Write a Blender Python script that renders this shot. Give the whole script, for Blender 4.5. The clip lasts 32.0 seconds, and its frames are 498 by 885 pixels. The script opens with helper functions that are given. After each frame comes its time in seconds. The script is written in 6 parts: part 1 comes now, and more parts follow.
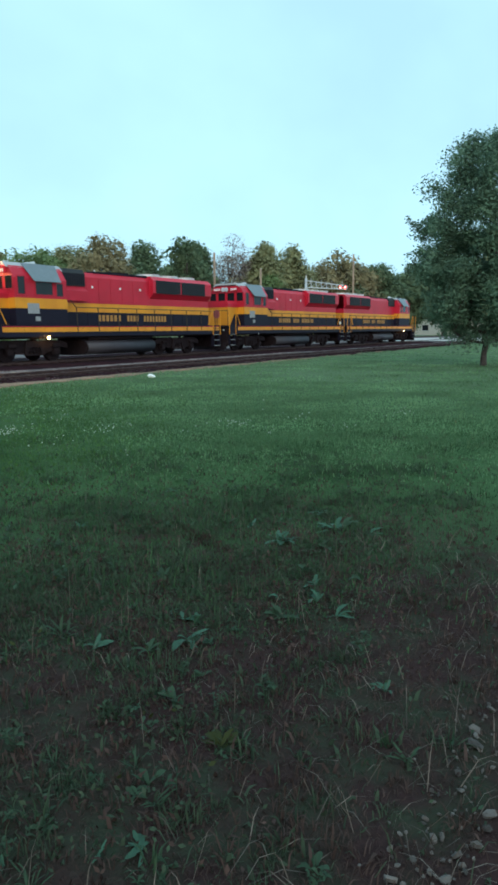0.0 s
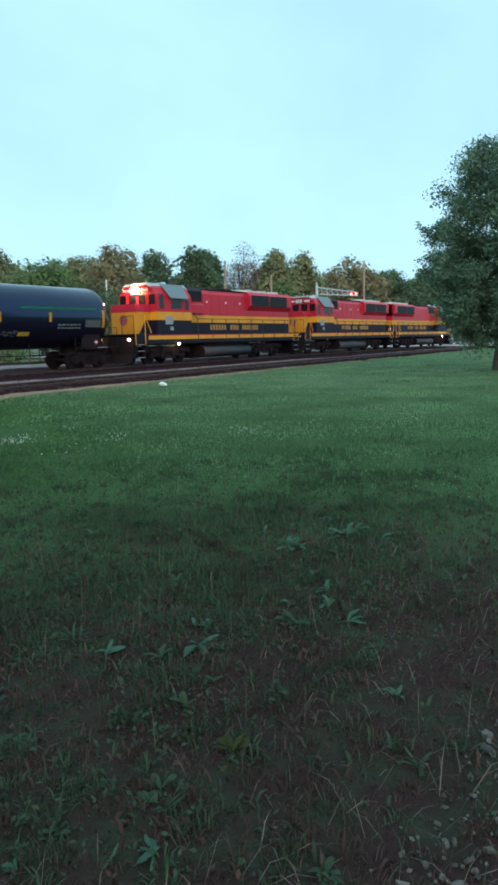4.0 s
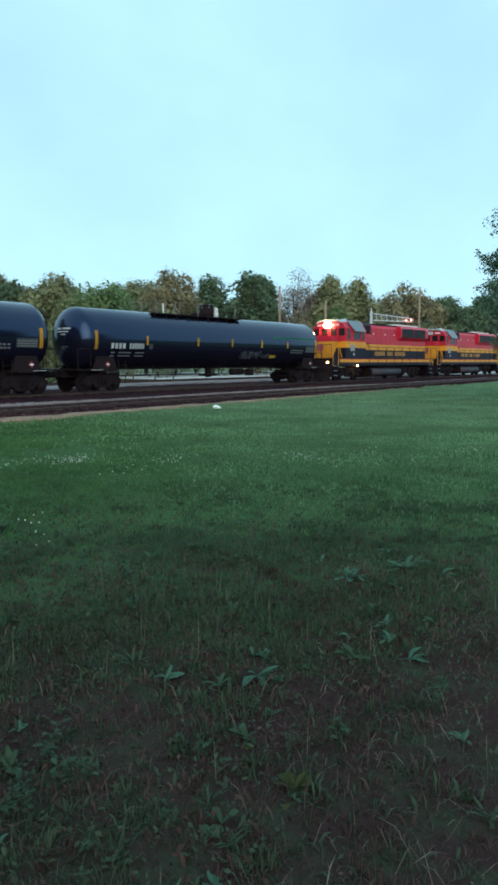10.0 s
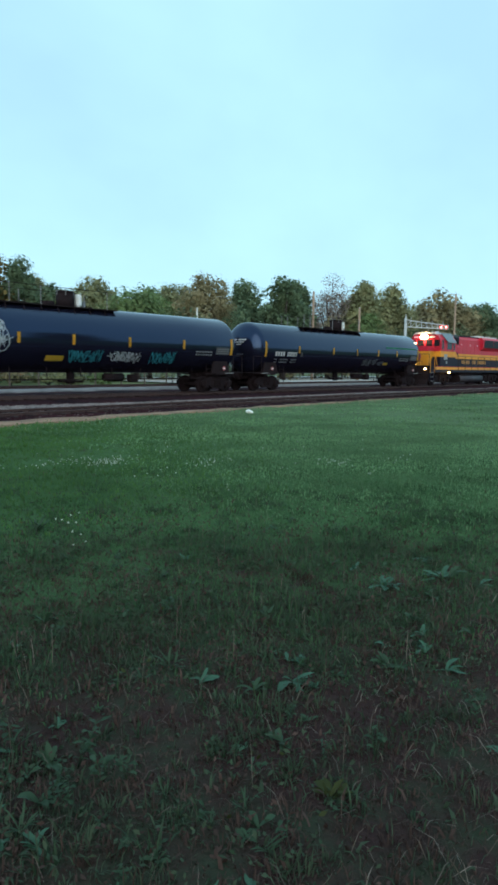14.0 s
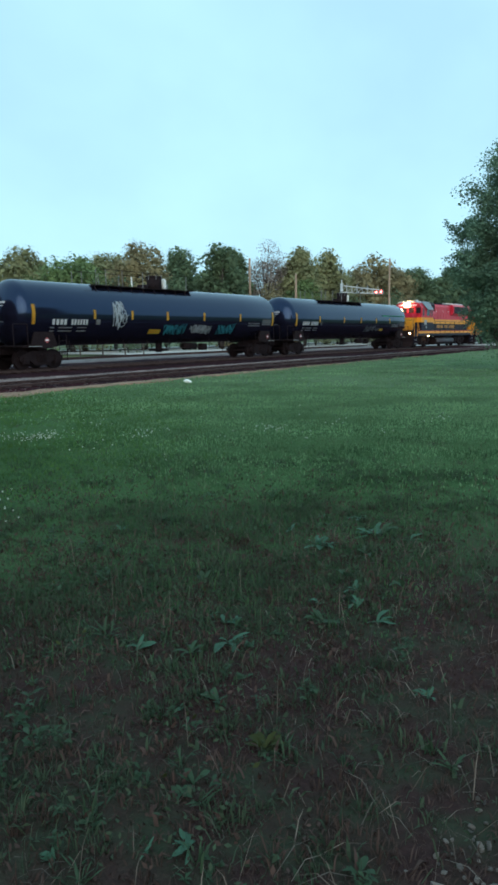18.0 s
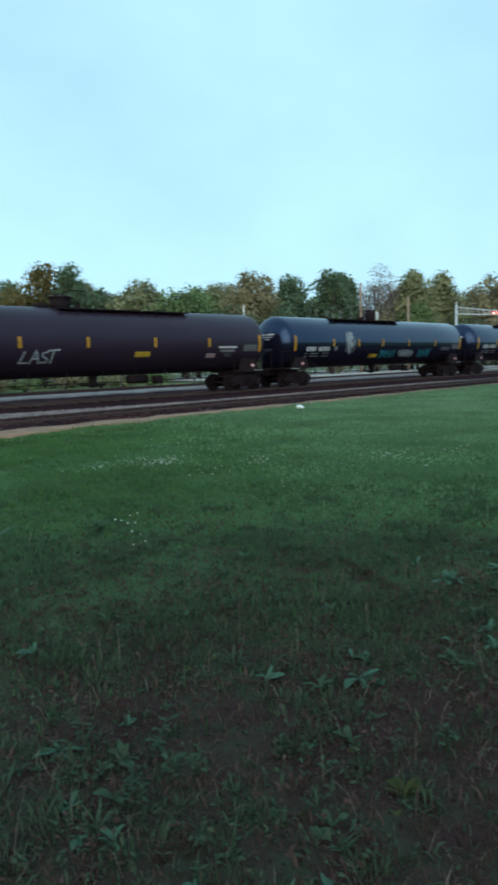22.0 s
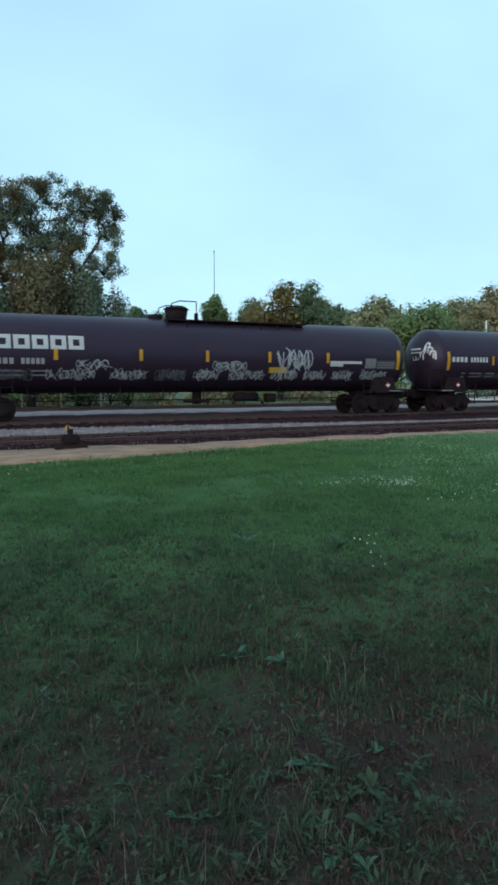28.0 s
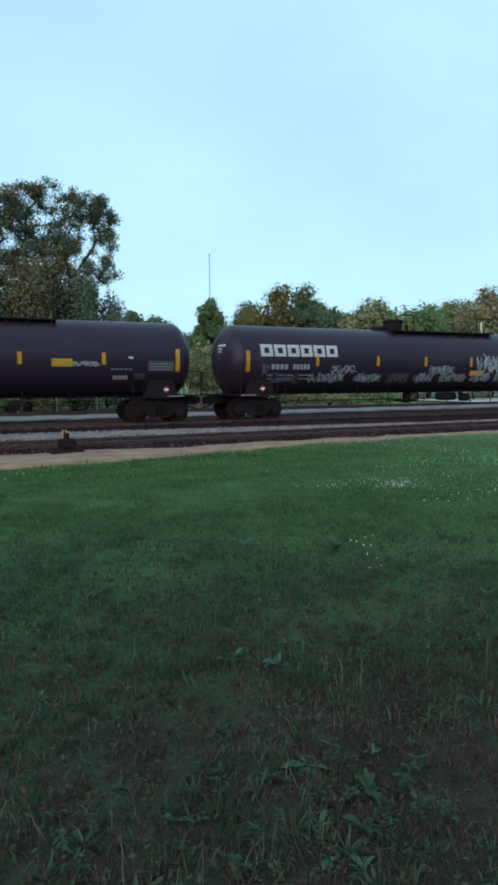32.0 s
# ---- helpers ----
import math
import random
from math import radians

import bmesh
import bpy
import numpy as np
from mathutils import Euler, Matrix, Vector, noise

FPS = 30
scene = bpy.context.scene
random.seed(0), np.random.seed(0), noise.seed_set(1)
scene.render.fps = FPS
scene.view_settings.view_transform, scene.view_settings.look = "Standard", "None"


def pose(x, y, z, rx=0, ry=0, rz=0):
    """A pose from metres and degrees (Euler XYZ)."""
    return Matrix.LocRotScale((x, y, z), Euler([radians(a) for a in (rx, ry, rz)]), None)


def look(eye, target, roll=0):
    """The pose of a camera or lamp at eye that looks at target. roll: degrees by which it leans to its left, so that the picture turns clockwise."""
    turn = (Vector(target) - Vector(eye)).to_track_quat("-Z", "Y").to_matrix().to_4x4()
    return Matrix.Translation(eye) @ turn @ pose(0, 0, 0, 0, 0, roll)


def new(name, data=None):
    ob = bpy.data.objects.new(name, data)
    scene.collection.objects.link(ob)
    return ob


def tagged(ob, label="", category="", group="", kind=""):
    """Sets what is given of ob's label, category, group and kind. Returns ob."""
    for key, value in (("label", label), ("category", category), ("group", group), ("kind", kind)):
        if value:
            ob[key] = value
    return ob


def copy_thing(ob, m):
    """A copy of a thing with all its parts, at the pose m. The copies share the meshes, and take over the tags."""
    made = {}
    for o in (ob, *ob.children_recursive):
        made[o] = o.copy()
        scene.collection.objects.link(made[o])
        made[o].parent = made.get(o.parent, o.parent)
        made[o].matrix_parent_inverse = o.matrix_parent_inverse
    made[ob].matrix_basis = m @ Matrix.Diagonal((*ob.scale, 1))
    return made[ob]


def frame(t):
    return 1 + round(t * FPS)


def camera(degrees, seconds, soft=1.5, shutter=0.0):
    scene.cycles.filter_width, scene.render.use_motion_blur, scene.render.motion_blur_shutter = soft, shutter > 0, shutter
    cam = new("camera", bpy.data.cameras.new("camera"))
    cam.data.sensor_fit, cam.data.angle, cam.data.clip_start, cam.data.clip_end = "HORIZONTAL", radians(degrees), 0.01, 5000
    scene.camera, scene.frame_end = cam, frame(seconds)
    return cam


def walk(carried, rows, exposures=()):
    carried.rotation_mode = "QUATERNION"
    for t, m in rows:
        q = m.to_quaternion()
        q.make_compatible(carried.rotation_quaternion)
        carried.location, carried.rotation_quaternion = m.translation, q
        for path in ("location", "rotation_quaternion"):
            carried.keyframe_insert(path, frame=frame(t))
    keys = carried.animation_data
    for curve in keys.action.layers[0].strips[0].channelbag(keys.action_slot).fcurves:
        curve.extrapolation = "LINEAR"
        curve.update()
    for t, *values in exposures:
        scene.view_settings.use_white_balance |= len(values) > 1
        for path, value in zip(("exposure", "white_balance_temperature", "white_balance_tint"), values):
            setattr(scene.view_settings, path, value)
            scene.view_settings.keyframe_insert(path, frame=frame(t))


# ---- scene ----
# camera: seconds, eye (x, y, z), heading from the track's line, tilt, lean
PATH = [
    (0.0, 0.020, -0.018, 1.565, 33.56, -9.65, -0.54),
    (0.5, 0.029, -0.048, 1.559, 33.83, -9.36, -1.35),
    (1.0, 0.022, -0.046, 1.564, 34.20, -9.39, -1.27),
    (1.5, 0.025, -0.044, 1.561, 34.07, -9.18, -1.09),
    (2.0, 0.024, -0.043, 1.560, 34.21, -9.23, -1.17),
    (2.5, 0.022, -0.045, 1.561, 34.09, -9.31, -1.18),
    (3.0, 0.025, -0.039, 1.555, 34.31, -9.27, -1.25),
    (3.5, 0.020, -0.037, 1.557, 34.48, -9.16, -1.23),
    (5.5, 0.010, -0.037, 1.564, 34.96, -8.65, -1.21),
    (6.0, 0.010, -0.034, 1.563, 35.04, -8.69, -1.26),
    (6.5, 0.017, -0.026, 1.560, 35.06, -8.59, -1.18),
    (7.0, 0.016, -0.027, 1.564, 35.16, -8.64, -1.10),
    (7.5, 0.014, -0.025, 1.565, 35.21, -8.53, -1.03),
    (8.0, 0.014, -0.024, 1.564, 35.20, -8.39, -1.15),
    (8.5, 0.006, -0.018, 1.575, 35.85, -7.89, -1.48),
    (9.0, -0.015, -0.012, 1.589, 36.62, -7.28, -1.21),
    (9.5, -0.027, 0.007, 1.592, 37.70, -6.96, -0.44),
    (10.0, -0.033, 0.029, 1.591, 38.92, -6.93, -0.10),
    (10.5, -0.026, 0.035, 1.585, 38.90, -6.93, 0.06),
    (11.0, -0.032, 0.036, 1.587, 39.43, -6.84, -0.08),
    (11.5, -0.038, 0.034, 1.593, 39.53, -6.75, -0.08),
    (12.0, -0.032, 0.037, 1.584, 39.85, -6.80, -0.45),
    (12.5, -0.042, 0.039, 1.593, 40.51, -6.75, -0.69),
    (13.0, -0.042, 0.052, 1.592, 41.00, -6.43, -0.30),
    (13.5, -0.057, 0.053, 1.594, 41.11, -6.44, 0.38),
    (15.5, -0.089, 0.069, 1.588, 42.78, -6.81, 1.09),
    (16.0, -0.057, 0.062, 1.574, 39.86, -7.49, 0.75),
    (16.5, -0.037, 0.017, 1.574, 37.23, -8.46, -0.02),
    (17.0, -0.025, 0.001, 1.570, 36.36, -8.94, -0.39),
    (17.5, -0.028, 0.003, 1.567, 36.58, -9.04, -0.49),
    (18.0, -0.023, -0.001, 1.567, 36.57, -9.17, -0.81),
    (18.5, -0.032, 0.006, 1.569, 37.17, -9.02, -0.87),
    (19.0, -0.059, 0.038, 1.582, 41.67, -8.40, -1.48),
    (19.5, -0.056, 0.056, 1.588, 42.81, -7.13, -1.93),
    (20.0, -0.069, 0.064, 1.595, 43.42, -6.49, -2.13),
    (20.5, -0.073, 0.065, 1.596, 43.59, -6.89, -2.05),
    (21.0, -0.071, 0.063, 1.594, 43.57, -7.03, -2.11),
    (21.5, -0.068, 0.066, 1.593, 43.76, -6.92, -2.29),
    (22.0, -0.088, 0.090, 1.597, 46.01, -6.82, -1.71),
    (22.5, -0.093, 0.133, 1.593, 52.94, -6.50, -2.34),
    (23.0, -0.154, 0.126, 1.630, 59.52, -6.46, -0.77),
    (23.5, -0.220, 0.137, 1.637, 64.16, -5.76, -1.00),
    (24.0, -0.230, 0.171, 1.672, 66.50, -6.56, -0.71),
    (24.5, -0.236, 0.158, 1.654, 66.33, -6.32, -0.74),
    (25.0, -0.230, 0.177, 1.643, 65.91, -6.14, -0.59),
    (25.5, -0.231, 0.168, 1.652, 65.66, -6.16, -0.55),
    (27.5, -0.233, 0.182, 1.651, 65.61, -5.27, -0.10),
    (28.0, -0.243, 0.175, 1.654, 65.54, -5.23, -0.06),
    (28.5, -0.240, 0.173, 1.656, 65.63, -5.16, -0.16),
    (29.0, -0.239, 0.174, 1.654, 65.56, -5.22, -0.25),
    (29.5, -0.240, 0.163, 1.656, 65.35, -5.29, -0.41),
    (30.0, -0.245, 0.158, 1.658, 65.26, -5.31, -0.40),
    (30.5, -0.242, 0.165, 1.658, 65.37, -5.34, -0.33),
    (31.0, -0.236, 0.176, 1.647, 65.27, -5.14, -0.50),
    (31.5, -0.237, 0.179, 1.646, 65.11, -5.18, -0.40),
    (32.0, -0.241, 0.161, 1.653, 65.25, -4.96, -0.45),
]


def seen_from(x, y, z, heading, tilt, lean):
    h, p = radians(heading), radians(tilt)
    way = Vector((math.cos(h) * math.cos(p), math.sin(h) * math.cos(p), math.sin(p)))
    return look((x, y, z), Vector((x, y, z)) + way, lean)


cam = camera(41.30, 32.0, soft=3.0, shutter=0.5)
walk(cam, [(r[0], seen_from(*r[1:])) for r in PATH], [(0.0, 1.10, 5740, -6.0), (8.0, 1.08, 5740, -6.0), (12.0, 1.04, 5740, -6.0), (21.5, 1.02, 5740, -6.0), (24.5, 1.0, 5740, 0.0), (32.0, 1.0, 5740, 0.0)])

# ---- light ----
SUN_UP, SUN_ROUND = 20.0, 230.0
world = bpy.data.worlds.new("dusk_sky")
scene.world = world
world.use_nodes = True
wn = world.node_tree
sky = wn.nodes.new("ShaderNodeTexSky")
sky.sky_type = "NISHITA"
sky.sun_disc = False
sky.sun_elevation, sky.sun_rotation = radians(SUN_UP), radians(SUN_ROUND)
sky.air_density, sky.dust_density, sky.ozone_density = 1.0, 2.5, 0.6
wn.nodes["Background"].inputs[1].default_value = 0.15
# thin even haze over the whole sky, with faint streaks
haze = wn.nodes.new("ShaderNodeMix")
haze.data_type = "RGBA"
haze.inputs[0].default_value = 0.92
haze.inputs[7].default_value = (2.06, 2.80, 3.30, 1)
sky_at = wn.nodes.new("ShaderNodeTexCoord")
sky_map = wn.nodes.new("ShaderNodeMapping")
sky_map.inputs["Scale"].default_value = (1.0, 2.6, 3.0)
sky_map.inputs["Rotation"].default_value = (0.5, 0.3, 0.6)
streak = wn.nodes.new("ShaderNodeTexNoise")
streak.inputs["Scale"].default_value, streak.inputs["Detail"].default_value = 1.6, 4.0
lift = wn.nodes.new("ShaderNodeMapRange")
lift.inputs[1].default_value, lift.inputs[2].default_value, lift.inputs[3].default_value, lift.inputs[4].default_value = 0.3, 0.75, 0.94, 1.10
tint = wn.nodes.new("ShaderNodeMix")
tint.data_type, tint.blend_type = "RGBA", "MULTIPLY"
tint.inputs[0].default_value = 1.0
wn.links.new(sky_at.outputs["Generated"], sky_map.inputs[0])
wn.links.new(sky_map.outputs[0], streak.inputs["Vector"])
wn.links.new(streak.outputs["Fac"], lift.inputs[0])
wn.links.new(sky.outputs[0], haze.inputs[6])
wn.links.new(haze.outputs[2], tint.inputs[6])
wn.links.new(lift.outputs[0], tint.inputs[7])
wn.links.new(tint.outputs[2], wn.nodes["Background"].inputs[0])

sun_data = bpy.data.lights.new("sun", "SUN")
sun_data.energy, sun_data.angle, sun_data.color = 0.75, radians(60), (1.0, 0.78, 0.64)
sun = new("sun", sun_data)
sx, sy = math.sin(radians(SUN_ROUND)), math.cos(radians(SUN_ROUND))
sun.matrix_world = look((0, 0, 60), (-50 * sx, -50 * sy, 60 - 50 * math.tan(radians(SUN_UP))))


# ---- materials ----
def material(name, color, rough=0.7, metal=0.0, vary=0.25, scale=4.0, bump=0.0, bump_scale=40.0, second=None,
             mix_scale=0.6, glow=0.0, coat=0.0, per_object=0.0, stretch=(1, 1, 1), spec=0.5, gloss_tint=None):
    m = bpy.data.materials.new(name)
    m.use_nodes = True
    t = m.node_tree
    b = t.nodes["Principled BSDF"]
    b.inputs["Roughness"].default_value, b.inputs["Metallic"].default_value = rough, metal
    b.inputs["Coat Weight"].default_value = coat
    b.inputs["Coat Roughness"].default_value = 0.25
    b.inputs["Specular IOR Level"].default_value = spec
    if gloss_tint:
        b.inputs["Specular Tint"].default_value = (*gloss_tint, 1)
    co = t.nodes.new("ShaderNodeTexCoord")
    mp = t.nodes.new("ShaderNodeMapping")
    mp.inputs["Scale"].default_value = stretch
    t.links.new(co.outputs["Object"], mp.inputs[0])

    def noise_at(s, detail=5.0):
        n = t.nodes.new("ShaderNodeTexNoise")
        n.inputs["Scale"].default_value, n.inputs["Detail"].default_value = s, detail
        t.links.new(mp.outputs[0], n.inputs["Vector"])
        return n.outputs["Fac"]

    def mixed(a, b_, fac, mode="MIX"):
        x = t.nodes.new("ShaderNodeMix")
        x.data_type, x.blend_type = "RGBA", mode
        for k, v in ((6, a), (7, b_), (0, fac)):
            if isinstance(v, bpy.types.NodeSocket):
                t.links.new(v, x.inputs[k])
            else:
                x.inputs[k].default_value = v
        return x.outputs[2]

    def ramp(v, lo, hi):
        r = t.nodes.new("ShaderNodeMapRange")
        r.inputs[1].default_value, r.inputs[2].default_value = lo, hi
        t.links.new(v, r.inputs[0])
        return r.outputs[0]

    col = (*color, 1)
    if second:
        col = mixed((*color, 1), (*second, 1), ramp(noise_at(mix_scale, 6), 0.38, 0.62))
    grain = mixed((1 - vary,) * 3 + (1,), (1 + vary,) * 3 + (1,), noise_at(scale))
    col = mixed(col, grain, 1.0, "MULTIPLY")
    if per_object:
        info = t.nodes.new("ShaderNodeObjectInfo")
        v = t.nodes.new("ShaderNodeMapRange")
        v.inputs[3].default_value, v.inputs[4].default_value = 1 - per_object, 1 + per_object
        t.links.new(info.outputs["Random"], v.inputs[0])
        h = t.nodes.new("ShaderNodeHueSaturation")
        t.links.new(v.outputs[0], h.inputs["Value"])
        t.links.new(col, h.inputs["Color"])
        col = h.outputs[0]
    t.links.new(col, b.inputs["Base Color"])
    if bump:
        bp = t.nodes.new("ShaderNodeBump")
        bp.inputs["Strength"].default_value, bp.inputs["Distance"].default_value = bump, 0.02
        t.links.new(noise_at(bump_scale), bp.inputs["Height"])
        t.links.new(bp.outputs[0], b.inputs["Normal"])
    if glow:
        b.inputs["Emission Color"].default_value, b.inputs["Emission Strength"].default_value = (*color, 1), glow
    return m


def leafy(name, color, second, rough=0.6, through_=0.32, patch_scale=0.8, spread=0.55, gloss=0.15, deep=(0.62, 1.38)):
    """Foliage: colour varies leaf by leaf, and some light passes through."""
    m = bpy.data.materials.new(name)
    m.use_nodes = True
    t = m.node_tree
    b = t.nodes["Principled BSDF"]
    g = t.nodes.new("ShaderNodeNewGeometry")
    x = t.nodes.new("ShaderNodeMix")
    x.data_type = "RGBA"
    mid = [(p + q) / 2 for p, q in zip(color, second)]
    x.inputs[6].default_value = (*[m_ + (p - m_) * spread for m_, p in zip(mid, color)], 1)
    x.inputs[7].default_value = (*[m_ + (p - m_) * spread for m_, p in zip(mid, second)], 1)
    t.links.new(g.outputs["Random Per Island"], x.inputs[0])
    # slow patches of lighter and darker growth
    co = t.nodes.new("ShaderNodeTexCoord")
    nz = t.nodes.new("ShaderNodeTexNoise")
    nz.inputs["Scale"].default_value, nz.inputs["Detail"].default_value = patch_scale, 3.0
    t.links.new(co.outputs["Object"], nz.inputs["Vector"])
    mr = t.nodes.new("ShaderNodeMapRange")
    mr.inputs[1].default_value, mr.inputs[2].default_value, mr.inputs[3].default_value, mr.inputs[4].default_value = 0.3, 0.7, *deep
    t.links.new(nz.outputs["Fac"], mr.inputs[0])
    hs = t.nodes.new("ShaderNodeHueSaturation")
    t.links.new(mr.outputs[0], hs.inputs["Value"])
    t.links.new(x.outputs[2], hs.inputs["Color"])
    t.links.new(hs.outputs[0], b.inputs["Base Color"])
    b.inputs["Roughness"].default_value = rough
    b.inputs["Specular IOR Level"].default_value = gloss
    tr = t.nodes.new("ShaderNodeBsdfTranslucent")
    t.links.new(hs.outputs[0], tr.inputs[0])
    ms = t.nodes.new("ShaderNodeMixShader")
    ms.inputs[0].default_value = through_
    t.links.new(b.outputs[0], ms.inputs[1])
    t.links.new(tr.outputs[0], ms.inputs[2])
    t.links.new(ms.outputs[0], t.nodes["Material Output"].inputs[0])
    return m


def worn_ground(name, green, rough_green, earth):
    """Mown turf that turns a darker, duller green near (1.4, 0.2) and thins out to reddish earth in soft ragged
    patches, most of all round that point.
    """
    m = material(name, green, 0.95, spec=0.05, vary=0.35, scale=9, bump=0.8, bump_scale=40)
    t = m.node_tree
    b = t.nodes["Principled BSDF"]
    mown = b.inputs["Base Color"].links[0].from_socket
    co = t.nodes.new("ShaderNodeTexCoord")

    def noise_at(s, d):
        n = t.nodes.new("ShaderNodeTexNoise")
        n.inputs["Scale"].default_value, n.inputs["Detail"].default_value = s, d
        t.links.new(co.outputs["Object"], n.inputs["Vector"])
        return n.outputs["Fac"]

    def maths(op, a, v):
        n = t.nodes.new("ShaderNodeMath")
        n.operation = op
        t.links.new(a, n.inputs[0])
        if isinstance(v, bpy.types.NodeSocket):
            t.links.new(v, n.inputs[1])
        else:
            n.inputs[1].default_value = v
        return n.outputs[0]

    def ramp(v, lo, hi, a=0.0, z=1.0):
        r = t.nodes.new("ShaderNodeMapRange")
        r.interpolation_type = "SMOOTHSTEP"
        r.inputs[1].default_value, r.inputs[2].default_value, r.inputs[3].default_value, r.inputs[4].default_value = lo, hi, a, z
        t.links.new(v, r.inputs[0])
        return r.outputs[0]
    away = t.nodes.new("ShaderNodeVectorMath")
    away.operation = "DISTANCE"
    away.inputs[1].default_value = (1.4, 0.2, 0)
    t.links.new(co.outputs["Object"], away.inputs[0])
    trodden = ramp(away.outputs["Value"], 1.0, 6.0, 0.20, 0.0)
    # blend to the darker green within some metres of that point
    corner = t.nodes.new("ShaderNodeMix")
    corner.data_type = "RGBA"
    corner.inputs[7].default_value = (*rough_green, 1)
    t.links.new(ramp(maths("ADD", away.outputs["Value"], maths("MULTIPLY", noise_at(0.6, 4), 3.0)), 3.4, 7.6, 1.0, 0.0), corner.inputs[0])
    t.links.new(mown, corner.inputs[6])
    split = t.nodes.new("ShaderNodeSeparateXYZ")
    t.links.new(co.outputs["Object"], split.inputs[0])
    dry = t.nodes.new("ShaderNodeMix")
    dry.data_type = "RGBA"
    dry.inputs[7].default_value = (0.115, 0.168, 0.085, 1)
    t.links.new(ramp(split.outputs[0], 9.0, 22.0), dry.inputs[0])
    t.links.new(corner.outputs[2], dry.inputs[6])
    turf = dry.outputs[2]
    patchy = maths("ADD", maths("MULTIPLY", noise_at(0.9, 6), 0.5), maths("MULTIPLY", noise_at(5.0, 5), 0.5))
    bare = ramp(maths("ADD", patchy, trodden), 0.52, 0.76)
    fine = t.nodes.new("ShaderNodeMix")
    fine.data_type = "RGBA"
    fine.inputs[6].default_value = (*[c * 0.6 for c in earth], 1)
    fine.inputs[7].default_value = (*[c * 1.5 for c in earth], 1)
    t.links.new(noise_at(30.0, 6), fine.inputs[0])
    x = t.nodes.new("ShaderNodeMix")
    x.data_type = "RGBA"
    t.links.new(bare, x.inputs[0])
    t.links.new(turf, x.inputs[6])
    t.links.new(fine.outputs[2], x.inputs[7])
    t.links.new(x.outputs[2], b.inputs["Base Color"])
    return m


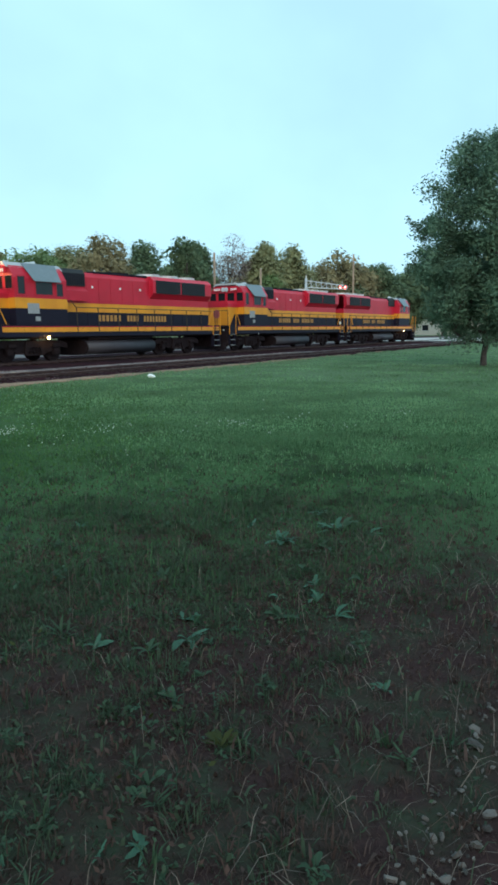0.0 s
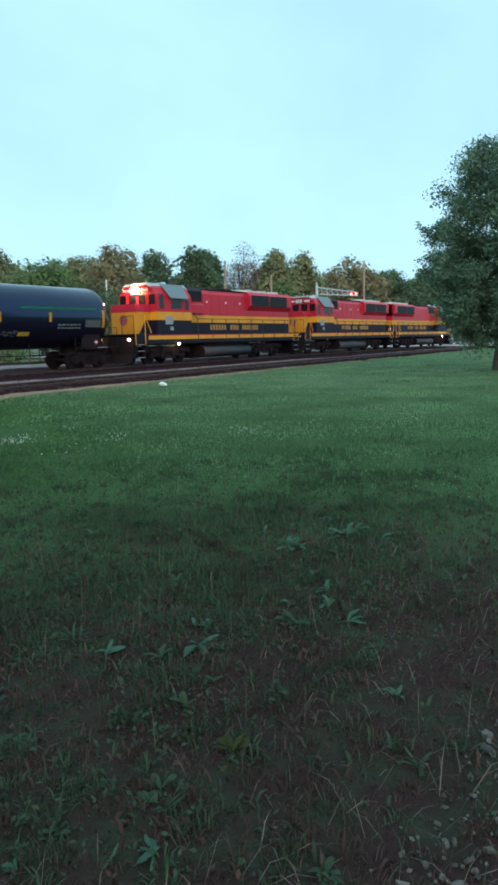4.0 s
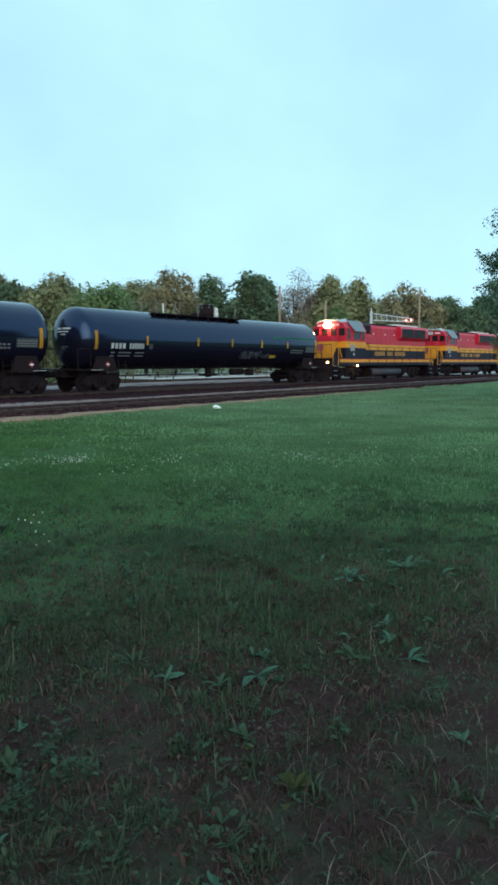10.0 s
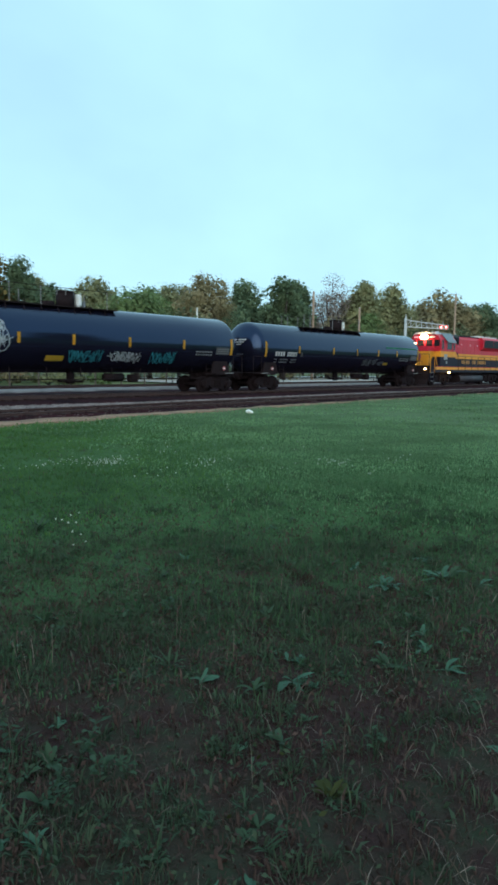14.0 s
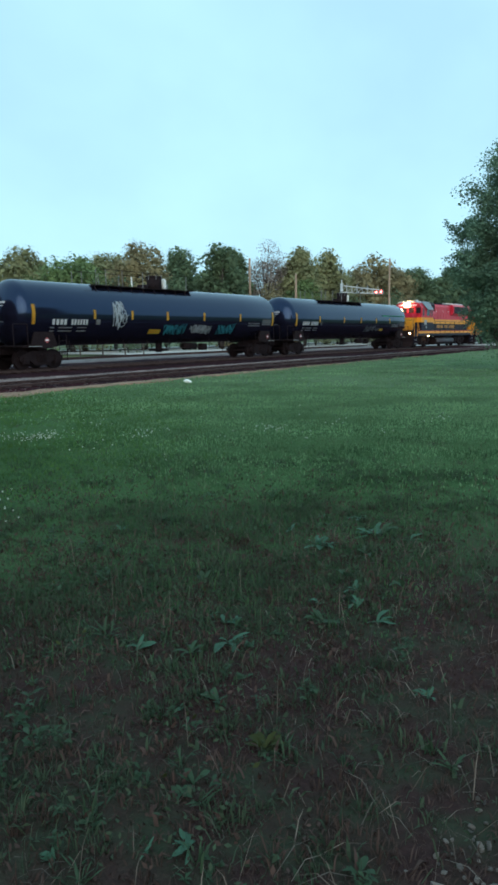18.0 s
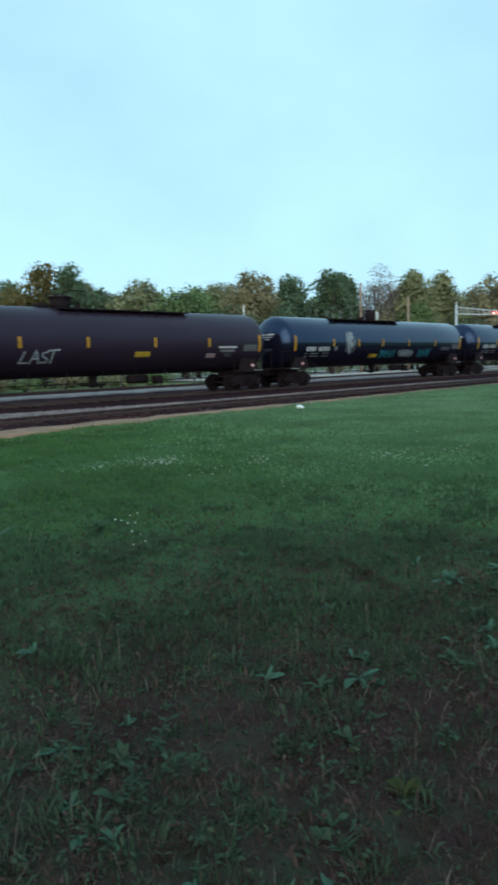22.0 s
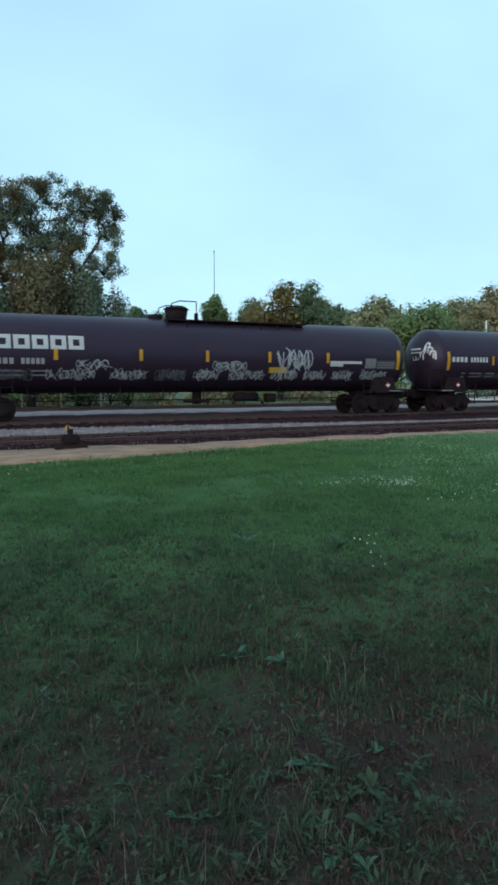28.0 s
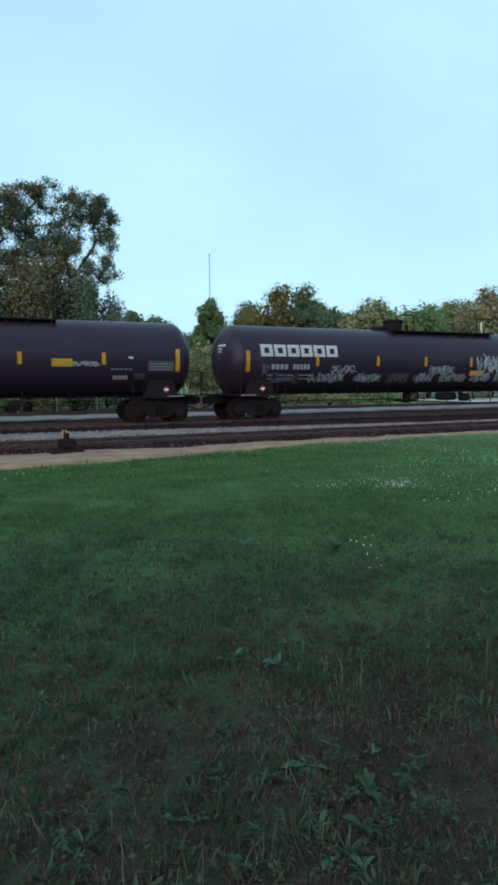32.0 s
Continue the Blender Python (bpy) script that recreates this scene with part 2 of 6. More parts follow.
M = {
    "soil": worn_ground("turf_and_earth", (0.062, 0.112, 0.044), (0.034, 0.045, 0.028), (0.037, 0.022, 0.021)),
    "sand": material("sandy_verge", (0.30, 0.180, 0.112), 0.95, vary=0.45, scale=3, bump=0.6, bump_scale=50, second=(0.20, 0.125, 0.078), mix_scale=1.4),
    "brown_bed": material("rusty_track_bed", (0.040, 0.016, 0.020), 0.95, spec=0.03, vary=0.4, scale=6, bump=1.0, bump_scale=25, second=(0.018, 0.011, 0.015)),
    "grey_bed": material("grey_ballast", (0.23, 0.20, 0.20), 0.95, vary=0.5, scale=9, bump=1.0, bump_scale=22, second=(0.14, 0.122, 0.124), mix_scale=1.5),
    "pale_lot": material("pale_concrete", (0.5, 0.47, 0.44), 0.9, vary=0.12, scale=0.8, bump=0.2),
    "dim_gravel": material("dull_gravel", (0.20, 0.17, 0.165), 0.95, vary=0.3, scale=5, bump=0.6, bump_scale=20, second=(0.13, 0.11, 0.105)),
    "far_land": material("far_meadow", (0.14, 0.15, 0.05), 0.95, vary=0.4, scale=0.4, second=(0.06, 0.09, 0.03), mix_scale=0.15),
    "rail": material("rail_steel", (0.10, 0.06, 0.055), 0.6, metal=0.6, vary=0.3),
    "tie": material("creosoted_timber", (0.030, 0.018, 0.018), 0.9, spec=0.1, vary=0.4, scale=5, bump=0.5, per_object=0.3, stretch=(6, 0.6, 6)),
    "red": material("red_loco_paint", (0.50, 0.014, 0.040), 0.42, spec=0.3, vary=0.12, scale=1.5, coat=0.05, bump=0.05, bump_scale=3, second=(0.44, 0.014, 0.035)),
    "yellow": material("yellow_loco_paint", (0.72, 0.31, 0.02), 0.45, spec=0.3, vary=0.15, scale=2.0, coat=0.05, second=(0.62, 0.25, 0.02)),
    "loco_black": material("black_loco_paint", (0.014, 0.012, 0.024), 0.5, vary=0.3, scale=2.0, spec=0.15, bump=0.05, bump_scale=4),
    "under": material("grimy_running_gear", (0.018, 0.012, 0.014), 0.85, spec=0.1, vary=0.5, scale=6, bump=0.4),
    "fuel": material("fuel_tank_grey", (0.038, 0.033, 0.042), 0.6, vary=0.3, scale=2),
    "roof": material("silver_cab_roof", (0.42, 0.43, 0.44), 0.5, metal=0.2, vary=0.15, scale=2),
    "shade": material("grey_sun_visor", (0.19, 0.22, 0.24), 0.5, metal=0.3, vary=0.15),
    "grille": material("radiator_mesh", (0.012, 0.012, 0.014), 0.7, vary=0.3, scale=30),
    "window": material("dark_cab_glass", (0.012, 0.013, 0.016), 0.12, vary=0.1, spec=0.35),
    "tank_blue": material("glossy_black_tank_paint", (0.008, 0.008, 0.017), 0.15, vary=0.35, scale=1.2, spec=0.75, gloss_tint=(0.36, 0.55, 1.0), bump=0.04, bump_scale=2, stretch=(0.4, 1, 2)),
    "tank_dull": material("dusty_black_tank_paint", (0.024, 0.015, 0.026), 0.40, vary=0.35, scale=1.2, coat=0.0, spec=0.25, gloss_tint=(0.8, 0.78, 1.0), bump=0.05, bump_scale=2, stretch=(0.4, 1, 2)),
    "reflector": material("yellow_reflective_tape", (0.80, 0.42, 0.03), 0.4, vary=0.1),
    "plate": material("yellow_panel", (0.72, 0.48, 0.05), 0.5, vary=0.15, scale=6),
    "white": material("white_stencil_paint", (0.78, 0.78, 0.78), 0.6, vary=0.12, scale=5),
    "pale": material("pale_stencil_paint", (0.5, 0.5, 0.5), 0.6, vary=0.2, scale=6),
    "gold": material("dull_gold_paint", (0.42, 0.20, 0.04), 0.5, vary=0.15, scale=3),
    "faded": material("faded_stencil_paint", (0.30, 0.30, 0.31), 0.7, vary=0.3, scale=8),
    "spray_teal": material("teal_spray_paint", (0.03, 0.16, 0.20), 0.6, vary=0.25, scale=6),
    "spray_grey": material("pale_spray_paint", (0.30, 0.32, 0.34), 0.6, vary=0.3, scale=6),
    "spray_dim": material("dim_spray_paint", (0.10, 0.105, 0.12), 0.6, vary=0.4, scale=6),
    "pink": material("pinkish_label", (0.55, 0.40, 0.42), 0.6, vary=0.2, scale=9),
    "green_mark": material("green_spray_paint", (0.03, 0.22, 0.08), 0.6, vary=0.2),
    "red_mark": material("red_placard", (0.34, 0.07, 0.08), 0.5, vary=0.1),
    "handrail": material("handrail_steel", (0.03, 0.022, 0.016), 0.6, vary=0.2),
    "lamp": material("headlight_glow", (1.0, 0.60, 0.26), 0.3, glow=200.0),
    "small_lamp": material("step_light_glow", (1.0, 0.52, 0.14), 0.3, glow=60.0),
    "red_lamp": material("crossing_red_glow", (1.0, 0.06, 0.05), 0.3, glow=20.0),
    "mast": material("dull_grey_mast_steel", (0.16, 0.16, 0.17), 0.6, vary=0.15),
    "galv": material("galvanised_steel", (0.52, 0.53, 0.54), 0.5, metal=0.3, vary=0.15),
    "pole_wood": material("weathered_pole", (0.30, 0.21, 0.15), 0.9, vary=0.3, scale=3, bump=0.4, stretch=(4, 4, 0.3)),
    "bark": material("dark_bark", (0.045, 0.035, 0.03), 0.95, vary=0.4, scale=4, bump=0.8, bump_scale=12, stretch=(3, 3, 0.5)),
    "stone": material("pale_gravel", (0.095, 0.084, 0.076), 0.9, vary=0.4, scale=40, bump=0.6, bump_scale=90, per_object=0.6),
    "white_bag": material("crumpled_white_plastic", (0.8, 0.8, 0.78), 0.5, vary=0.08),
    "post_wood": material("grey_fence_post", (0.11, 0.09, 0.075), 0.9, vary=0.3, scale=4, bump=0.3),
    "wire": material("fence_wire", (0.2, 0.19, 0.18), 0.6, metal=0.6, vary=0.1),
    "wall_pale": material("pale_wall", (0.5, 0.46, 0.40), 0.9, vary=0.12, scale=1),
}
LEAF = {
    "near": leafy("shade_tree_leaves", (0.078, 0.131, 0.087), (0.168, 0.239, 0.157), spread=0.3),
    "deep": leafy("deep_green_leaves", (0.087, 0.125, 0.073), (0.158, 0.206, 0.113), patch_scale=0.35, spread=0.3),
    "olive": leafy("olive_leaves", (0.194, 0.200, 0.100), (0.285, 0.278, 0.146), patch_scale=0.35, spread=0.3),
    "light": leafy("light_green_leaves", (0.121, 0.172, 0.066), (0.187, 0.243, 0.100), patch_scale=0.35, spread=0.3),
    "russet": leafy("russet_leaves", (0.208, 0.181, 0.103), (0.304, 0.256, 0.141), patch_scale=0.35, spread=0.3),
    "gold": leafy("golden_leaves", (0.129, 0.105, 0.036), (0.206, 0.155, 0.057), patch_scale=0.35, spread=0.3),
    "bare": leafy("bare_twigs", (0.154, 0.126, 0.112), (0.238, 0.196, 0.175), through_=0.0),
    "tall": leafy("tall_tree_leaves", (0.088, 0.116, 0.080), (0.184, 0.210, 0.136), patch_scale=0.5, spread=0.3),
    "tall_brown": leafy("browning_tree_leaves", (0.122, 0.110, 0.06), (0.200, 0.173, 0.095), patch_scale=0.5, spread=0.3),
    "grass": leafy("lawn_grass", (0.050, 0.098, 0.044), (0.092, 0.155, 0.070), 0.7, 0.45, 1.1, 0.35, 0.06, (0.55, 1.45)),
    "mown": leafy("mown_lawn_grass", (0.066, 0.130, 0.036), (0.106, 0.182, 0.056), 0.7, 0.5, 0.8, 0.35, 0.06, (0.6, 1.4)),
    "fresh": leafy("fresh_lawn_grass", (0.145, 0.232, 0.112), (0.195, 0.296, 0.150), 0.7, 0.55, 0.5, 0.5, 0.08),
    "dry": leafy("dry_edge_grass", (0.170, 0.195, 0.110), (0.245, 0.255, 0.155), 0.7, 0.4, 0.6, 0.6, 0.06),
    "dark_grass": leafy("rough_grass", (0.042, 0.060, 0.036), (0.078, 0.101, 0.064), 0.7, 0.3, 2.6, 0.35, 0.06, (0.7, 1.3)),
    "straw": leafy("dead_straw", (0.075, 0.06, 0.049), (0.188, 0.154, 0.128), 0.7, 0.1, 0.8, 1.0),
    "thatch": leafy("reddish_thatch", (0.052, 0.034, 0.029), (0.088, 0.058, 0.049), 0.8, 0.15, 2.2, 0.7, 0.05, (0.7, 1.3)),
    "weed": leafy("broad_weed_leaves", (0.030, 0.054, 0.029), (0.056, 0.092, 0.050), 0.6, 0.25, 0.8, 1.0, 0.2),
    "weed_pale": leafy("pale_weed_leaves", (0.042, 0.096, 0.060), (0.072, 0.142, 0.088), 0.55, 0.25, 0.8, 1.0, 0.25),
    "weed_yellow": leafy("yellowing_weed_leaves", (0.03, 0.036, 0.01), (0.045, 0.052, 0.015), 0.6, 0.2, 0.8, 1.0),
    "flower": leafy("white_flower_heads", (0.38, 0.44, 0.37), (0.56, 0.60, 0.52), 0.7, 0.2),
}


# ---- mesh helpers ----
def mesh_of(name, bm, mat, smooth=False):
    me = bpy.data.meshes.new(name)
    bm.to_mesh(me)
    bm.free()
    me.materials.append(mat)
    if smooth:
        for p in me.polygons:
            p.use_smooth = True
    return me


def part(name, bm, mat, parent, label="", smooth=False, at=None):
    ob = new(name, mesh_of(name, bm, mat, smooth))
    ob.parent = parent
    if at:
        ob.location = at
    if label:
        ob["label"] = label
    return ob


def repeat(ob, places):
    """Further parts on the same mesh, moved by each offset."""
    for p in places:
        c = ob.copy()
        scene.collection.objects.link(c)
        c.location = Vector(ob.location) + Vector(p)


def empty(name, label, category, group="", at=(0, 0, 0)):
    ob = new(name)
    ob.location = at
    return tagged(ob, label, category, group)


def add_box(bm, x0, x1, y0, y1, z0, z1, bevel=0.0):
    r = bmesh.ops.create_cube(bm, size=1.0)
    m = Matrix.Translation(((x0 + x1) / 2, (y0 + y1) / 2, (z0 + z1) / 2)) @ Matrix.Diagonal((x1 - x0, y1 - y0, z1 - z0, 1))
    bmesh.ops.transform(bm, matrix=m, verts=r["verts"])
    if bevel:
        es = list({e for v in r["verts"] for e in v.link_edges})
        bmesh.ops.bevel(bm, geom=es, offset=bevel, segments=2, affect="EDGES", clamp_overlap=True)
    return bm


def box(*a, bevel=0.0):
    return add_box(bmesh.new(), *a, bevel=bevel)


def add_rod(bm, a, b, r, n=8, r2=None):
    a, b = Vector(a), Vector(b)
    res = bmesh.ops.create_cone(bm, cap_ends=True, segments=n, radius1=r, radius2=r if r2 is None else r2, depth=(b - a).length)
    m = Matrix.Translation((a + b) / 2) @ (b - a).to_track_quat("Z", "Y").to_matrix().to_4x4()
    bmesh.ops.transform(bm, matrix=m, verts=res["verts"])
    return bm


def rod(a, b, r, n=8, r2=None):
    return add_rod(bmesh.new(), a, b, r, n, r2)


def add_prism(bm, outline, y0, y1):
    """An outline in x and z, pushed from y0 to y1."""
    lo = [bm.verts.new((x, y0, z)) for x, z in outline]
    hi = [bm.verts.new((x, y1, z)) for x, z in outline]
    bm.faces.new(lo)
    bm.faces.new(hi[::-1])
    n = len(outline)
    for i in range(n):
        bm.faces.new((lo[i], hi[i], hi[(i + 1) % n], lo[(i + 1) % n]))
    bmesh.ops.recalc_face_normals(bm, faces=bm.faces[:])
    return bm


def add_section(bm, outline, x0, x1):
    """An outline in y and z, pushed from x0 to x1."""
    lo = [bm.verts.new((x0, y, z)) for y, z in outline]
    hi = [bm.verts.new((x1, y, z)) for y, z in outline]
    bm.faces.new(lo)
    bm.faces.new(hi[::-1])
    n = len(outline)
    for i in range(n):
        bm.faces.new((lo[i], hi[i], hi[(i + 1) % n], lo[(i + 1) % n]))
    bmesh.ops.recalc_face_normals(bm, faces=bm.faces[:])
    return bm


def sheet(name, xs, height, mat, label, category, y_of):
    """A strip of ground: xs along the track, y_of(x) gives the rows across."""
    bm = bmesh.new()
    rows = [[bm.verts.new((x, y, height(x, y))) for y in y_of(x)] for x in xs]
    for a, b in zip(rows, rows[1:]):
        for i in range(len(a) - 1):
            bm.faces.new((a[i], b[i], b[i + 1], a[i + 1]))
    bmesh.ops.recalc_face_normals(bm, faces=bm.faces[:])
    ob = new(name, mesh_of(name, bm, mat, True))
    return tagged(ob, label, category, kind="structure")


# ---- ground and tracks ----
RAIL_Z = 0.08          # head of the rails
TRACK_Y = 27.7         # the train's track
NEAR_Y0, NEAR_SLOPE = 19.1, 0.022


def near_y(x):
    return NEAR_Y0 + NEAR_SLOPE * x


EDGE_X = (-200, -40, -8, 0, 3, 6, 9, 12.5, 16, 25, 43, 64, 140, 400)
EDGE_Y = (9.0, 11.5, 13.0, 13.95, 14.8, 15.6, 16.15, 16.6, 16.85, 17.3, 18.3, 19.3, 22.0, 30.0)


def edge_y(x):
    """Where the mown grass ends."""
    return float(np.interp(x, EDGE_X, EDGE_Y)) + 0.16 * math.sin(x * 1.3) * math.sin(x * 0.37 + 1)


def lawn_z(x, y):
    d = math.hypot(x, y)
    return 0.05 * noise.noise((x * 0.35, y * 0.35, 3)) * min(1, d / 4) + 0.018 * noise.noise((x * 1.7, y * 1.7, 8)) - 0.02


xs = [-3000, -800, -250, -120, -60] + [-30, -24, -19, -15, -12, -10, -8] + [-6 + 0.35 * i for i in range(58)] + [14.5 + 0.75 * i for i in range(103)] + [92, 96, 104, 120, 150, 220, 400, 900, 3000]
ground = sheet("ground", [-3000, -900, -300, -100, -30, 0, 30, 60, 100, 200, 400, 900, 3000], lambda x, y: -0.16 - (0.3 if y > 300 else 0), M["far_land"],
               "flat olive-green land behind the tracks", "ground", lambda x: [-3000, -900, -300, -80, 0, 20, 60, 120, 300, 900, 3000])
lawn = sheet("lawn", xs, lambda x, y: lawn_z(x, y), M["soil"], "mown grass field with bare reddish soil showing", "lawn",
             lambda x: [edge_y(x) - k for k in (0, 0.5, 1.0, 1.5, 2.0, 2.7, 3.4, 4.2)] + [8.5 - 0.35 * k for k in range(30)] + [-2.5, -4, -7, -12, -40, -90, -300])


def bed(name, y_lo, y_hi, z, mat, label):
    def rows(x):
        a, b = y_lo(x), y_hi(x)
        return [a, a + 0.06, a + (b - a) * 0.25, (a + b) / 2, a + (b - a) * 0.75, b - 0.06, b]

    def up(x, y):
        a, b = y_lo(x), y_hi(x)
        rim = min(y - a, b - y) < 0.03
        return -0.2 if rim else z + 0.035 * noise.noise((x * 0.9, y * 0.9, 5))
    return sheet(name, xs, up, mat, label, "track bed", rows)


bed("sand_verge", lambda x: edge_y(x) - 0.12 + 0.1 * math.sin(x * 2.1), lambda x: near_y(x) - 1.7, 0.0, M["sand"], "pale sandy strip beside the near track")
bed("near_track_bed", lambda x: near_y(x) - 1.85 + 0.12 * math.sin(x * 0.9) + 0.5 * noise.noise((x * 0.8, 3.0, 1.0)), lambda x: near_y(x) + 2.0, 0.03, M["brown_bed"], "rust-brown stained ballast of the near track")
bed("ballast_strip", lambda x: near_y(x) + 1.9, lambda x: near_y(x) + 2.25 + 2.75 * min(1, max(0.10, (20 - x) / 16)) + 0.15 * math.sin(x * 0.8), 0.035, M["grey_bed"], "grey crushed-stone ballast between the tracks")
bed("main_track_bed", lambda x: near_y(x) + 2.1, lambda x: TRACK_Y + 6.4, 0.005, M["brown_bed"], "dark oil-stained bed of the train's track")
bed("far_ballast", lambda x: TRACK_Y + 6.3, lambda x: TRACK_Y + 10.5, 0.06, M["grey_bed"], "light grey ballast behind the train")
bed("far_track_bed", lambda x: TRACK_Y + 10.4, lambda x: TRACK_Y + 15.0, 0.03, M["brown_bed"], "brown bed of the far siding")

RAIL_OUTLINE = [(-0.07, -0.17), (0.07, -0.17), (0.07, -0.15), (0.012, -0.135), (0.012, -0.045), (0.036, -0.03), (0.036, -0.002), (0.028, 0.0),
                (-0.028, 0.0), (-0.036, -0.002), (-0.036, -0.03), (-0.012, -0.045), (-0.012, -0.135), (-0.07, -0.15)]


def track(name, y_at_zero, slope, z, x0, x1, label, rail_mat):
    t = empty(name, label, "railway track")
    t["kind"] = "structure"
    turn = Matrix.Rotation(math.atan(slope), 4, "Z")
    for side in (-0.7535, 0.7535):
        bm = add_section(bmesh.new(), RAIL_OUTLINE, x0, x1)
        r = part("rail", bm, M[rail_mat], t)
        r.matrix_basis = Matrix.Translation((0, y_at_zero + side, z)) @ turn
    return t


tracks = [
    track("near_track", NEAR_Y0, NEAR_SLOPE, 0.13, -300, 400, "rusty rails of the near siding on timber ties", "rail"),
    track("main_track", TRACK_Y, 0.0, RAIL_Z + 0.06, -400, 500, "worn steel rails under the train", "rail"),
    track("far_track", TRACK_Y + 12.6, 0.0, 0.16, -400, 500, "shiny rails of the far siding", "rail"),
]


# ---- the train ----
def wheelset(parent, x, r, z0=0.0):
    """Two flanged wheels on an axle, turning about y."""
    bm = bmesh.new()
    for s in (-1, 1):
        for ra, ya, yb in ((r, 0.70, 0.82), (r + 0.03, 0.66, 0.70), (r * 0.32, 0.82, 0.88)):
            add_rod(bm, (0, s * ya, 0), (0, s * yb, 0), ra, 24)
        for k in range(6):
            a = k * math.pi / 3
            add_box(bm, r * 0.55 * math.cos(a) - 0.05, r * 0.55 * math.cos(a) + 0.05, min(s * 0.8, s * 0.83), max(s * 0.8, s * 0.83),
                    r * 0.55 * math.sin(a) - 0.05, r * 0.55 * math.sin(a) + 0.05)
    add_rod(bm, (0, -0.7, 0), (0, 0.7, 0), 0.09, 10)
    w = part("wheelset", bm, M["under"], parent, "pair of grimy steel wheels on an axle")
    w.location = (x, 0, z0 + r)
    SPUN.append((w, r))
    return w


SPUN, RIDING = [], []


def coupler(parent, x, s):
    bm = bmesh.new()
    add_box(bm, min(x, x - s * 0.75), max(x, x - s * 0.75), -0.1, 0.1, 0.78, 0.98, bevel=0.03)
    add_box(bm, min(x, x - s * 0.28), max(x, x - s * 0.28), -0.17, 0.17, 0.72, 1.04, bevel=0.06)
    part("coupler", bm, M["under"], parent)
    bm = bmesh.new()
    pts = [(x - s * 0.7, 0.35, 0.95), (x - s * 0.45, 0.35, 0.62), (x - s * 0.1, 0.3, 0.5), (x, 0.28, 0.5)]
    for a, b in zip(pts, pts[1:]):
        add_rod(bm, a, b, 0.03, 6)
    part("air_hose", bm, M["under"], parent)


def bolster_truck(parent, x, base, r, loco):
    """Side frames, springs and bearing caps of a truck centred at x."""
    half = base[-1]
    for s in (-1, 1):
        bm = bmesh.new()
        y0, y1 = (0.93, 1.08) if s > 0 else (-1.08, -0.93)
        if loco:
            o = [(-half - 0.75, 0.62), (-half - 0.75, 0.86), (-half - 0.3, 1.02), (half + 0.3, 1.02), (half + 0.75, 0.86), (half + 0.75, 0.62), (half + 0.35, 0.7), (half - 0.45, 0.42), (0.5, 0.42), (0, 0.52), (-0.5, 0.42), (-half + 0.45, 0.42), (-half - 0.35, 0.7)]
        else:
            o = [(-half - 0.3, 0.42), (-half - 0.3, 0.62), (-0.55, 0.88), (0.55, 0.88), (half + 0.3, 0.62), (half + 0.3, 0.42), (half - 0.25, 0.42), (0.42, 0.2), (-0.42, 0.2), (-half + 0.25, 0.42)]
        add_prism(bm, [(x + a, b) for a, b in o], y0, y1)
        part("side_frame", bm, M["under"], parent)
        for b in base:
            bm = bmesh.new()
            add_rod(bm, (x + b, s * 1.0, r), (x + b, s * 1.16, r), 0.17, 12)
            add_box(bm, x + b - 0.2, x + b + 0.2, min(s * 1.0, s * 1.12), max(s * 1.0, s * 1.12), r - 0.22, r + 0.24, bevel=0.03)
            part("bearing_cap", bm, M["under"], parent)
        for k in range(-1, 2):
            bm = bmesh.new()
            for h in range(5):
                add_rod(bm, (x + k * 0.2, s * 1.09, 0.36 + h * 0.075), (x + k * 0.2, s * 1.09, 0.40 + h * 0.075), 0.085, 10)
            part("spring", bm, M["under"], parent)
    part("bolster", box(x - 0.22, x + 0.22, -1.05, 1.05, 0.55, 0.95, bevel=0.04), M["under"], parent)
    for b in base:
        wheelset(parent, x + b, r)
    if loco:
        for s in (-1, 1):
            part("swing_hanger", add_prism(bmesh.new(), [(x - 0.5, 0.98), (x + 0.5, 0.98), (x + 0.62, 0.36), (x + 0.42, 0.36), (x + 0.3, 0.7), (x - 0.3, 0.7), (x - 0.42, 0.36), (x - 0.62, 0.36)], min(s * 1.1, s * 1.2), max(s * 1.1, s * 1.2)), M["under"], parent)
            part("spring_plank", box(x - 0.55, x + 0.55, min(s * 1.02, s * 1.22), max(s * 1.02, s * 1.22), 0.3, 0.38, bevel=0.02), M["under"], parent)
            for b in (-half - 0.15, half + 0.15):
                part("brake_cylinder", rod((x + b, s * 1.16, 0.75), (x + b * 0.72, s * 1.16, 0.75), 0.1, 10), M["under"], parent)


def bars(parent, name, x0, x1, z0, z1, y, mat, n, gap=0.3, slant=0.0, label=""):
    """A row of letter-sized blocks, standing 6 mm proud of a flat side at y (facing -y)."""
    bm = bmesh.new()
    w = (x1 - x0) / (n - gap * (1 - 1 / max(n, 1)))
    for i in range(n):
        a = x0 + i * w
        add_prism(bm, [(a, z0), (a + w * (1 - gap), z0), (a + w * (1 - gap) + slant, z1), (a + slant, z1)], y - 0.006, y)
    return part(name, bm, mat, parent, label)


